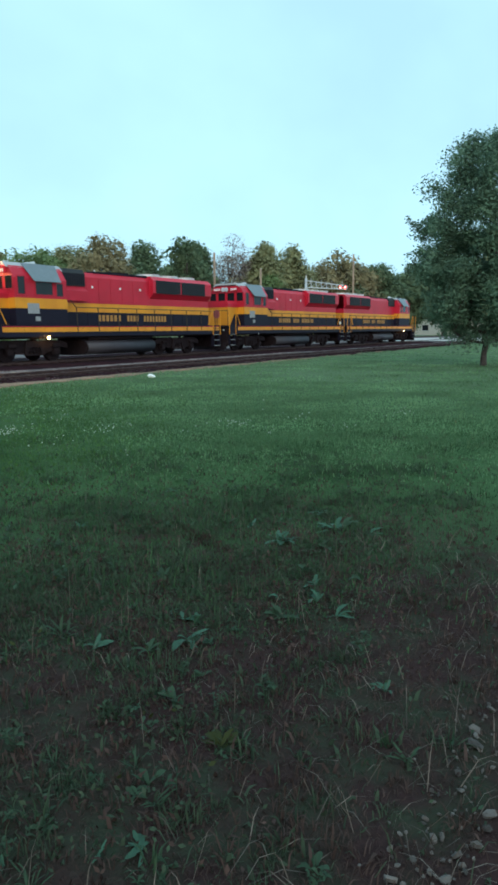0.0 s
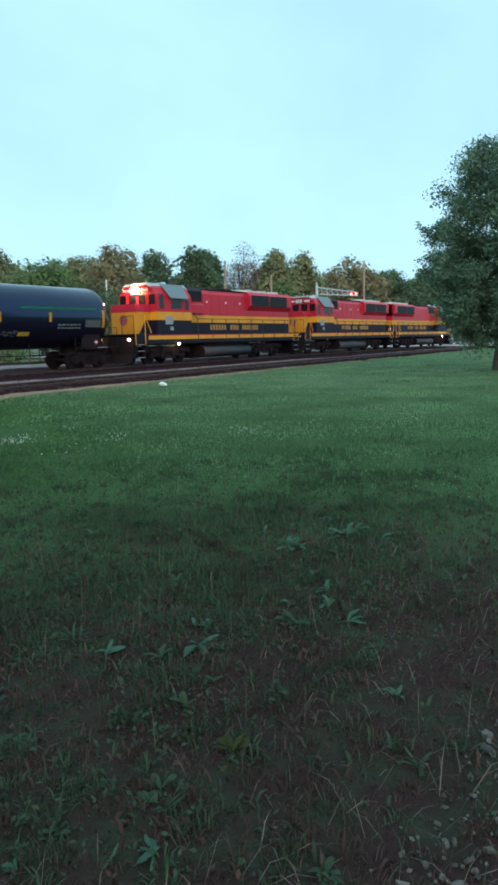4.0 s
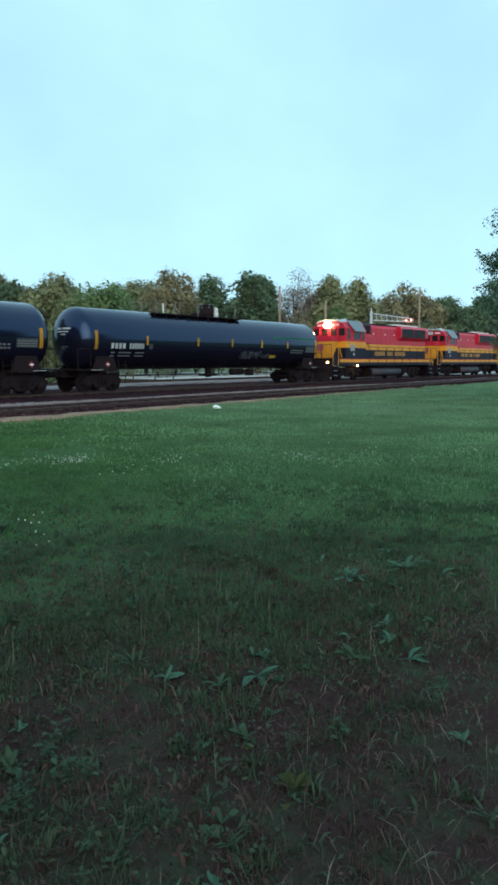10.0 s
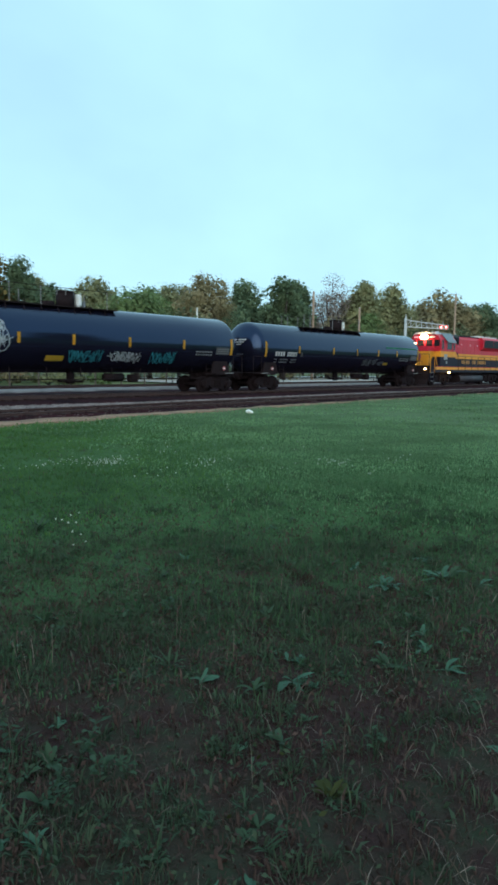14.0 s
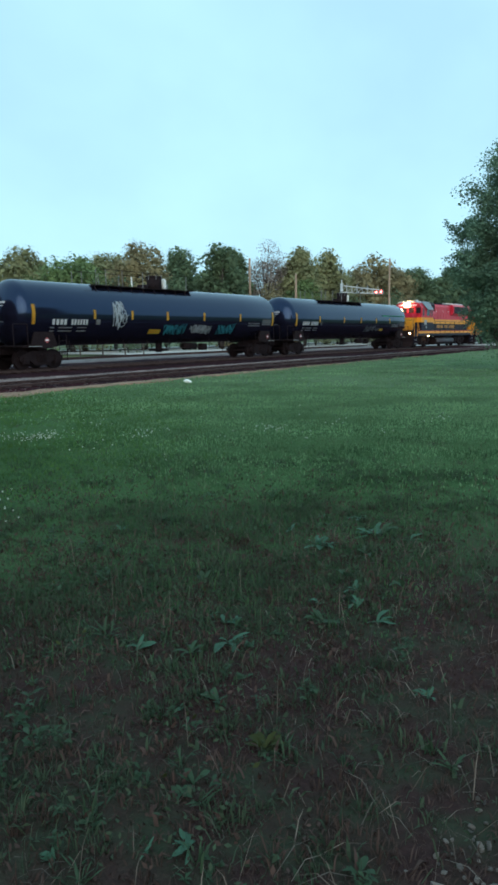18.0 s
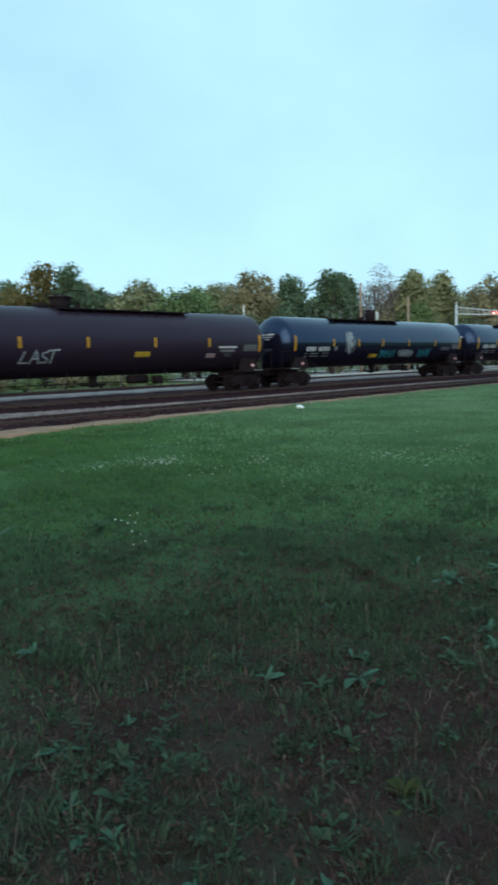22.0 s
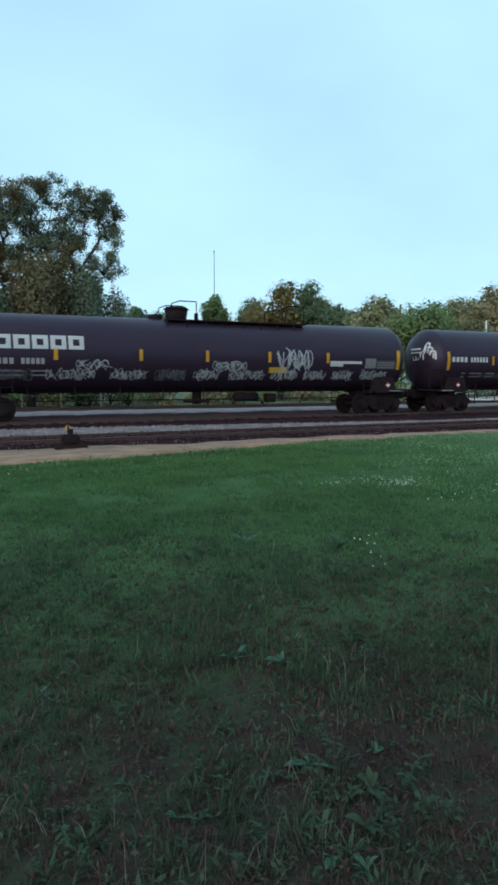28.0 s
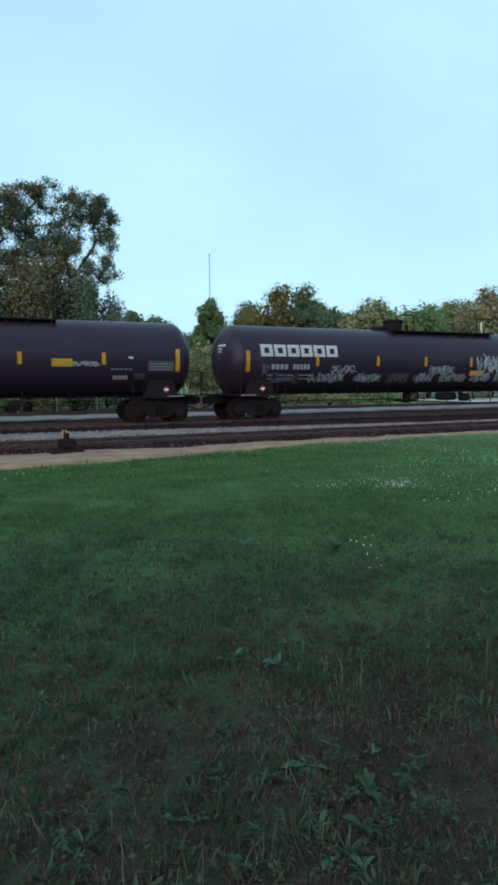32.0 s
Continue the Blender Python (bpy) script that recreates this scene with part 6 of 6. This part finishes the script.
def gravelly(x, y):
    """How worn and stony the ground is: the strip of trodden gravel along the x axis."""
    return np.clip(1.25 - np.abs(y - 0.13 * x - 0.25) / (0.45 + 0.09 * x), 0, 1) * (x > 0.3) * (x < 9)


blades("grass", 26000, 0.2, 10.0, 0.06, 0.03, LEAF["dark_grass"], 21, "rough dark grass on the worn ground", 1.5, span=(91, 368))
blades("grass", 10000, 0.2, 7.0, 0.06, 0.02, LEAF["thatch"], 22, "reddish dead thatch on the worn ground", 1.5, span=(91, 368))
blades("grass", 26000, 5.0, 34.0, 0.06, 0.08, LEAF["mown"], 23, "mown grass of the wider field", 1.5, span=(91, 368))
blades("grass", 40000, 0.9, 6.8, 0.045, 0.0045, LEAF["dark_grass"], 1, "rough dark green grass in the foreground", 3.0, 1.0, -0.02)
blades("grass", 3400, 0.9, 9.5, 0.055, 0.006, LEAF["dark_grass"], 11, "tufts of rough dark grass in the foreground", 1.3, 1.0, -0.15, tuft=(26, 0.026))
blades("grass", 900, 1.2, 8.0, 0.065, 0.008, LEAF["weed"], 12, "tufts of broad green blades in the foreground", 1.2, 1.0, 0.0, tuft=(16, 0.016))
blades("grass", 1500, 0.9, 6.5, 0.055, 0.005, LEAF["thatch"], 13, "withered brown tufts in the foreground", 1.4, -1.0, -0.2, worn=0.4, tuft=(22, 0.02))
blades("grass", 60000, 0.9, 6.8, 0.045, 0.0045, LEAF["thatch"], 2, "reddish dead thatch between the grass", 3.0, worn=0.0)
blades("grass", 16000, 1.3, 7.4, 0.085, 0.0045, LEAF["dark_grass"], 33, "longer grass blades standing in the rough ground", 0.9, 1.0, 0.1)
blades("grass", 7000, 2.4, 9.0, 0.13, 0.006, LEAF["grass"], 34, "tall grass blades standing in loose tufts", 0.7, 1.0, 0.3)
blades("grass", 2600, 1.0, 6.5, 0.13, 0.0035, LEAF["straw"], 3, "pale dry straw stalks in the grass", 3.0)
blades("grass", 11000, 0.8, 9.0, 0.065, 0.016, LEAF["dark_grass"], 35, "broad low leaves matted in the rough ground", 3.0, 1.0, -0.2)
blades("grass", 9000, 0.8, 8.0, 0.065, 0.014, LEAF["thatch"], 36, "withered leaves matted in the rough ground", 3.0, -1.0, -0.30)
blades("grass", 16000, 5.0, 17.0, 0.045, 0.014, LEAF["thatch"], 37, "brown thatch in patches of the lawn", 3.0, -1.0, 0.30, span=(48, 98))
blades("grass", 1500, 1.2, 6.0, 0.19, 0.0035, LEAF["straw"], 31, "pale straw lying on the trodden strip", 3.0, span=(4, 36), worn=0.0)
blades("grass", 700, 1.5, 8.0, 0.22, 0.003, LEAF["straw"], 32, "dry seed stalks standing in the grass", 0.5)
blades("grass", 160000, 2.8, 13.0, 0.042, 0.007, LEAF["grass"], 4, "rough green grass of the field", 1.6)
blades("grass", 50000, 3.6, 13.0, 0.065, 0.007, LEAF["grass"], 5, "green grass tufts of the field", 1.2, 1.0, -0.1)
blades("grass", 30000, 3.2, 12.0, 0.045, 0.008, LEAF["thatch"], 6, "brown thatch patches of the field", 3.0, -1.0, 0.20)
blades("grass", 140000, 6.0, 22.0, 0.045, 0.015, LEAF["mown"], 7, "green mown grass toward the tracks", 1.8, span=(38, 98))
blades("grass", 120000, 6.0, 24.0, 0.045, 0.016, LEAF["fresh"], 72, "paler mown grass beside the railway", 1.8, span=(1, 56))
blades("grass", 14000, 6.0, 19.0, 0.10, 0.012, LEAF["grass"], 71, "darker grass tufts toward the tracks", 0.7, 1.0, 0.2)
blades("grass", 80000, 10.0, 50.0, 0.06, 0.045, LEAF["fresh"], 8, "fresh green mown grass beside the railway", 1.3, span=(1, 62))
blades("grass", 50000, 10.0, 40.0, 0.06, 0.04, LEAF["mown"], 83, "dull green mown grass beside the railway", 1.3, span=(50, 98))
blades("grass", 90000, 9.0, 60.0, 0.07, 0.03, LEAF["dry"], 82, "dry pale grass along the edge of the field", 1.2, rim=2.2)
blades("grass", 30000, 30.0, 110.0, 0.09, 0.12, LEAF["fresh"], 81, "fresh green mown grass under the shade tree", 1.4)


# ---- weeds, flowers, stones ----
def clover(name, n, r0, r1, size, mat, seed, cut, label):
    """Small broad leaves lying every way in loose patches."""
    rng = np.random.default_rng(seed)
    r = np.sqrt(rng.uniform(r0 * r0, r1 * r1, n))
    a = rng.uniform(math.radians(4), math.radians(96), n)
    x, y = r * np.cos(a), r * np.sin(a)
    w = np.array([noise.noise((px * 1.6, py * 1.6, 12.0)) + 0.5 * noise.noise((px * 5, py * 5, 3.0)) for px, py in zip(x, y)])
    ok = (w + rng.normal(size=n) * 0.12 > cut) & (rng.random(n) < (r1 - r) / (0.5 * r1)) & (rng.random(n) > gravelly(x, y) * 0.9)
    x, y = x[ok], y[ok]
    z = np.array([lawn_z(px, py) for px, py in zip(x, y)]) + rng.uniform(0.012, 0.05, len(x))
    up = np.tile((0.0, 0.0, 0.9), (len(x), 1))
    ob = leaf_cloud(name, np.stack([x, y, z], 1), up, size, mat, rng, None, aspect=0.5)
    return tagged(ob, label, "weeds", kind="stuff")


clover("ground_weeds", 9000, 1.2, 9.0, 0.013, LEAF["weed"], 61, 0.08, "low broad-leaved weeds in loose patches")
clover("ground_weeds", 18000, 0.9, 9.0, 0.014, LEAF["dark_grass"], 62, -0.1, "low dark weeds between the grass")
clover("ground_weeds", 5000, 4.0, 10.0, 0.022, LEAF["weed"], 63, 0.22, "low broad-leaved weeds further out in the grass")
clover("ground_weeds", 12000, 0.9, 8.0, 0.013, LEAF["thatch"], 65, -0.15, "withered brown leaves between the grass")
clover("ground_weeds", 900, 1.2, 5.0, 0.016, LEAF["weed_yellow"], 64, 0.3, "yellowing small weeds in loose patches")


def leaf_strip(bm, at, turn, length, half, rise, droop, side, rnd, toothed):
    """One leaf: a folded strip that widens, bends over and ends in a point."""
    rows = []
    for k in range(8):
        f = k / 7
        d = length * f
        h = 0.006 + math.sin(rise) * d - droop * length * f * f
        edge = (0.86 if k % 2 else 1.08) if toothed else 1.0
        w = half * edge * (0.16 + math.sin(math.pi * min(0.985, 0.05 + f ** 1.25 * 0.94))) * (0.04 if k == 7 else 1)
        a = turn + side * f
        c = Vector((at[0] + math.cos(a) * d * math.cos(rise * 0.7), at[1] + math.sin(a) * d * math.cos(rise * 0.7), max(0.004, h)))
        s = Vector((-math.sin(a), math.cos(a), rnd.uniform(-0.2, 0.2))) * w
        rows.append((bm.verts.new(c - s + Vector((0, 0, w * 0.4))), bm.verts.new(c), bm.verts.new(c + s + Vector((0, 0, w * 0.4)))))
    for p, q in zip(rows, rows[1:]):
        bm.faces.new((p[0], p[1], q[1], q[0]))
        bm.faces.new((p[1], p[2], q[2], q[1]))
    return rows[0]


def weed_mesh(seed, kind, leaf):
    """A weed of one root: a broad rosette, a fan of long blades, or a branching upright stem."""
    rnd = random.Random(seed)
    bm = bmesh.new()
    root = bm.verts.new((0, 0, -0.006))
    feet = []
    if kind == "broad":
        lean = rnd.uniform(0, 6.28)
        for i in range(rnd.randint(4, 9)):
            a = lean + rnd.gauss(0, 1.2) if rnd.random() < 0.5 else rnd.uniform(0, 6.28)
            ln = rnd.uniform(0.055, 0.125)
            feet.append(leaf_strip(bm, (rnd.gauss(0, 0.008), rnd.gauss(0, 0.008)), a, ln, ln * rnd.uniform(0.08, 0.16), rnd.uniform(0.15, 1.15), rnd.uniform(0.1, 0.7), rnd.uniform(-0.5, 0.5), rnd, rnd.random() < 0.5))
    elif kind == "blades":
        for i in range(rnd.randint(6, 14)):
            ln = rnd.uniform(0.09, 0.20)
            feet.append(leaf_strip(bm, (rnd.gauss(0, 0.012), rnd.gauss(0, 0.012)), rnd.uniform(0, 6.28), ln, ln * rnd.uniform(0.025, 0.05), rnd.uniform(0.7, 1.4), rnd.uniform(0.1, 0.6), rnd.uniform(-0.3, 0.3), rnd, False))
    else:
        for i in range(rnd.randint(2, 4)):
            a, tall = rnd.uniform(0, 6.28), rnd.uniform(0.10, 0.2)
            lean = Vector((math.cos(a), math.sin(a), 0)) * tall * rnd.uniform(0.15, 0.5)
            add_rod(bm, (0, 0, -0.006), lean + Vector((0, 0, tall)), 0.0022, 5, 0.001)
            for k in range(rnd.randint(5, 8)):
                f = rnd.uniform(0.25, 1.0)
                base = lean * f
                ln = rnd.uniform(0.025, 0.06)
                rows = leaf_strip(bm, (base.x, base.y), rnd.uniform(0, 6.28), ln, ln * rnd.uniform(0.13, 0.22), rnd.uniform(0.1, 0.9), rnd.uniform(0.1, 0.6), 0, rnd, False)
                done, todo = set(), [rows[1]]
                while todo:
                    v = todo.pop()
                    if v not in done:
                        done.add(v)
                        todo += [e.other_vert(v) for e in v.link_edges]
                for v in done:
                    v.co.z += tall * f - 0.006
    for r in feet:
        bm.faces.new((root, r[2], r[1], r[0]))
    return mesh_of("weed", bm, LEAF[leaf], True)


KIND_OF = {"broad": ("weed", "broad-leaved green weed growing in the rough grass"), "pale": ("weed_pale", "pale blue-green broad-leaved weed in the rough grass"),
           "blades": ("weed", "tuft of long grass blades in the rough ground"), "stem": ("weed", "upright leafy weed stem in the rough grass"), "yellow": ("weed_yellow", "yellowing broad-leaved weed in the rough grass")}
WEEDS = {k: [weed_mesh(500 + 40 * n + i, {"pale": "broad", "yellow": "broad"}.get(k, k), KIND_OF[k][0]) for i in range(7)] for n, k in enumerate(KIND_OF)}
SPOTS = [(2.5, 2.02, "pale", 1.5), (3.18, 1.5, "pale", 1.3), (3.53, 1.81, "pale", 1.2), (2.18, 2.37, "pale", 1.2), (2.03, 1.72, "broad", 1.1), (1.56, 1.44, "broad", 1.0), (4.13, 2.46, "pale", 1.3), (4.61, 2.22, "pale", 1.5),
         (4.61, 1.92, "pale", 1.3), (1.23, 1.35, "pale", 0.8), (1.05, 1.56, "pale", 0.8), (1.23, 1.59, "broad", 0.9), (1.53, 0.77, "broad", 0.9), (2.59, 0.98, "pale", 0.9), (2.76, 1.19, "stem", 1.0), (2.24, 1.38, "stem", 1.0),
         (2.16, 0.72, "blades", 0.9), (1.88, 1.35, "yellow", 1.2), (0.92, 3.35, "blades", 1.3), (1.26, 3.69, "pale", 1.2), (1.49, 3.54, "pale", 1.2), (1.13, 2.56, "pale", 1.3), (1.2, 2.5, "blades", 1.2), (0.49, 2.46, "pale", 1.1),
         (1.45, 2.53, "pale", 0.8), (0.6, 2.12, "broad", 1.0), (0.98, 1.91, "pale", 0.9), (1.34, 2.21, "stem", 1.5), (1.22, 2.45, "stem", 1.6), (1.28, 2.3, "broad", 1.2), (2.51, 6.26, "pale", 2.0), (3.26, 5.76, "blades", 1.4),
         (0.68, 5.1, "blades", 1.5), (2.06, 3.63, "broad", 1.3), (4.12, 2.4, "pale", 1.3), (4.67, 2.19, "broad", 1.5), (4.98, 2.53, "pale", 1.3), (4.3, 2.82, "pale", 1.2), (3.07, 2.69, "broad", 1.2), (1.35, 2.05, "stem", 1.3),
         (1.1, 2.1, "broad", 1.2), (2.3, 2.1, "broad", 1.2), (2.7, 2.2, "pale", 1.0), (3.0, 1.75, "broad", 1.2), (3.75, 1.6, "broad", 1.2)]
rw = random.Random(77)
while len(SPOTS) < 215:
    r, a = rw.uniform(1.2, 2.7) if rw.random() < 0.45 else rw.uniform(2.2, 6.8), math.radians(rw.uniform(6, 94))
    x, y = r * math.cos(a), r * math.sin(a)
    if noise.noise((x * 1.6, y * 1.6, 12.0)) + rw.gauss(0, 0.2) > -0.12 and rw.random() > gravelly(np.array([x]), np.array([y]))[0]:
        SPOTS.append((x, y, rw.choice(("broad", "broad", "blades", "blades", "blades", "stem", "stem", "stem", "pale")), rw.uniform(0.5, 1.05)))
for i, (x, y, kind, s) in enumerate(SPOTS):
    w = new("weed", WEEDS[kind][i % 7])
    s *= min(1.0, 0.42 + 0.13 * math.hypot(x, y))
    w.matrix_basis = Matrix.LocRotScale((x, y, lawn_z(x, y) + 0.004), Euler((rw.uniform(-0.2, 0.2), rw.uniform(-0.2, 0.2), rw.uniform(0, 6.3))), (s, s, s))
    tagged(w, KIND_OF[kind][1], "weed", "weeds in the grass")


def flower_heads(name, spots, seed, label):
    rnd = random.Random(seed)
    verts, faces = [], []
    for x, y, n, spread in spots:
        for _ in range(n):
            px, py = x + rnd.gauss(0, spread), y + rnd.gauss(0, spread * 0.6)
            h, r = rnd.uniform(0.07, 0.17), rnd.uniform(0.006, 0.011)
            z = lawn_z(px, py) + h
            for k in range(5):
                b = len(verts)
                d = Vector((rnd.gauss(0, 1), rnd.gauss(0, 1), rnd.gauss(0, 1))).normalized()
                u = d.orthogonal().normalized() * r
                v = d.cross(u).normalized() * r
                c = Vector((px, py, z)) + d * r * 0.6
                verts += [c + u, c + v, c - u, c - v]
                faces.append((b, b + 1, b + 2, b + 3))
    me = bpy.data.meshes.new(name)
    me.from_pydata(verts, [], faces)
    me.materials.append(LEAF["flower"])
    return tagged(new(name, me), label, "wildflowers", kind="stuff")


flower_heads("wildflowers", ((6.2, 8.6, 95, 0.22), (5.9, 8.9, 20, 0.3), (5.6, 9.0, 22, 0.22), (5.0, 8.8, 12, 0.25), (7.6, 7.5, 14, 0.12), (7.1, 7.4, 14, 0.14), (8.7, 6.1, 20, 0.16), (8.7, 5.85, 12, 0.12), (8.5, 5.1, 8, 0.14),
                             (11.3, 4.2, 14, 0.25), (7.7, 8.9, 10, 0.25), (5.8, 5.7, 3, 0.08), (3.4, 5.3, 4, 0.05), (3.2, 4.9, 3, 0.05), (3.5, 5.7, 4, 0.08), (6.0, 7.1, 6, 0.15), (9.1, 4.4, 6, 0.2), (7.6, 6.1, 4, 0.1), (9.8, 5.5, 10, 0.25),
                             (8.0, 10.5, 10, 1.4), (11.0, 8.0, 8, 1.6)), 9, "small white clover flowers scattered in the grass")


def stone_mesh(seed, r):
    bm = bmesh.new()
    bmesh.ops.create_icosphere(bm, subdivisions=1, radius=r)
    for v in bm.verts:
        v.co *= 1 + 0.75 * noise.noise(v.co / r * 1.1 + Vector((seed, 0, 0)))
        v.co.z *= 0.55
    return mesh_of("stone", bm, M["stone"])


gravel = empty("gravel_patch", "pale stones scattered on bare reddish soil", "gravel")
gravel["kind"] = "structure"
stones = [stone_mesh(i * 3.1, r) for i, r in enumerate((0.006, 0.009, 0.012, 0.018, 0.007))]
ROCKS = ((2.41, 0.54, 1.7), (2.51, 0.57, 1.3), (1.85, 0.52, 0.9), (1.87, 0.5, 0.8), (1.89, 0.4, 1.0), (2.05, 0.4, 1.3), (1.98, 0.39, 0.9), (1.82, 0.44, 1.0), (1.92, 0.57, 0.7), (1.62, 0.57, 1.1), (1.71, 0.44, 1.0), (1.66, 0.40, 0.8), (2.7, 0.55, 1.1))
for x, y, k in ROCKS:
    o = new("stone", stones[3])
    o.parent = gravel
    o.matrix_basis = Matrix.LocRotScale((x, y, lawn_z(x, y) + 0.014), Euler((x * 9, 0.3, y * 20)), (k, k * 0.85, k))
rs = random.Random(31)
for i in range(275):
    f = rs.random()
    x, y = 1.45 + 2.1 * f ** 1.8 + rs.gauss(0, 0.12), 0.40 + 0.20 * f ** 2 + rs.gauss(0, 0.13)
    o = new("stone", stones[(0, 0, 4, 1, 4, 0, 1, 2)[i % 8]])
    o.parent = gravel
    o.location, o.rotation_euler = (x, y, lawn_z(x, y) + 0.010), (rs.random() * 6, rs.random() * 0.4, rs.random() * 6)

# loose ballast stones along the tracks
def ballast(name, n, y_of, x0, x1, size, mat, seed, label):
    rng = np.random.default_rng(seed)
    x = x0 + (x1 - x0) * rng.random(n) ** 1.4
    lo, hi = np.array([y_of(v) for v in x]).T
    y = lo + (hi - lo) * rng.random(n)
    tet = np.array([(1, 0, -0.5), (-0.5, 0.9, -0.5), (-0.5, -0.9, -0.5), (0.1, 0, 0.9)])
    s = size * rng.uniform(0.6, 1.4, (n, 1, 1))
    a = rng.uniform(0, 6.3, n)
    c, d = np.cos(a), np.sin(a)
    p = tet[None] * rng.uniform(0.6, 1.2, (n, 4, 1))
    q = np.stack([p[..., 0] * c[:, None] - p[..., 1] * d[:, None], p[..., 0] * d[:, None] + p[..., 1] * c[:, None], p[..., 2]], -1) * s
    q += np.stack([x, y, np.full(n, 0.045)], -1)[:, None]
    faces = (np.arange(n)[:, None, None] * 4 + np.array([(0, 1, 3), (1, 2, 3), (2, 0, 3)])[None]).reshape(-1, 3)
    me = bpy.data.meshes.new(name)
    me.from_pydata(q.reshape(-1, 3).tolist(), [], faces.tolist())
    me.materials.append(mat)
    return tagged(new(name, me), label, "ballast", kind="stuff")


ballast("ballast_stones", 9000, lambda x: (near_y(x) + 1.9, near_y(x) + 2.2 + 2.7 * min(1, max(0.10, (20 - x) / 16))), -6, 40, 0.05, M["grey_bed"], 1, "grey crushed stones between the tracks")
ballast("ballast_stones", 6000, lambda x: (near_y(x) - 1.8, near_y(x) + 1.9), -6, 60, 0.045, M["brown_bed"], 2, "rust-stained stones of the near track")
ballast("verge_stones", 900, lambda x: (near_y(x) - 3.0, near_y(x) - 1.5), -6, 40, 0.018, M["dim_gravel"], 3, "dull stones along the sandy verge")

# ties, each a piece of its own under its track
tie_me = mesh_of("tie", box(-0.115, 0.115, -1.3, 1.3, -0.17, 0.0, bevel=0.012), M["tie"])
for tr_, y0, slope, z, x0, n in ((tracks[0], NEAR_Y0, NEAR_SLOPE, -0.02 + 0.075, -8, 150), (tracks[1], TRACK_Y, 0.0, 0.055, -6, 150)):
    for i in range(n):
        x = x0 + i * 0.56
        o = new("tie", tie_me)
        o.parent = tr_
        o.matrix_basis = pose(x, y0 + slope * x, z + 0.012 * math.sin(i * 2.7), 0, 0, math.degrees(math.atan(slope)) + math.sin(i * 5.1) * 0.8)


# ---- motion of the train ----
TRAVEL = [
    (0.0, 0.00),
    (0.5, 1.11),
    (1.0, 2.21),
    (1.5, 3.31),
    (2.0, 4.41),
    (2.5, 5.53),
    (3.0, 6.61),
    (3.5, 7.73),
    (5.5, 12.55),
    (6.0, 13.80),
    (6.5, 15.05),
    (7.0, 16.30),
    (7.5, 17.55),
    (8.0, 18.83),
    (8.5, 20.13),
    (9.0, 21.44),
    (9.5, 22.74),
    (10.0, 24.02),
    (10.5, 25.29),
    (11.0, 26.57),
    (11.5, 27.85),
    (12.0, 29.14),
    (12.5, 30.42),
    (13.0, 31.70),
    (13.5, 32.98),
    (15.5, 38.14),
    (16.0, 39.45),
    (16.5, 40.83),
    (17.0, 42.14),
    (17.5, 43.42),
    (18.0, 44.71),
    (18.5, 46.03),
    (19.0, 47.29),
    (19.5, 48.55),
    (20.0, 49.83),
    (20.5, 51.10),
    (21.0, 52.38),
    (21.5, 53.66),
    (22.0, 54.95),
    (22.5, 56.27),
    (23.0, 57.58),
    (23.5, 58.86),
    (24.0, 60.05),
    (24.5, 61.35),
    (25.0, 62.66),
    (25.5, 63.97),
    (27.5, 69.27),
    (28.0, 70.64),
    (28.5, 72.04),
    (29.0, 73.46),
    (29.5, 74.90),
    (30.0, 76.35),
    (30.5, 77.81),
    (31.0, 79.28),
    (31.5, 80.77),
    (32.0, 82.29),
]


def travelled(t):
    for (a, p), (b, q) in zip(TRAVEL, TRAVEL[1:]):
        if t <= b:
            return p + (q - p) * (t - a) / (b - a)
    return TRAVEL[-1][1]


def motions():
    for ob, center in RIDING:
        walk(ob, [(t, pose(center + s, TRACK_Y, RAIL_Z + 0.06)) for t, s in TRAVEL])
    steps = [0.4 * i for i in range(81)]
    for w, r in SPUN:
        x, y, z = w.location
        walk(w, [(t, Matrix.Translation((x, y, z)) @ Matrix.Rotation(travelled(t) / r, 4, "Y")) for t in steps])


motions()
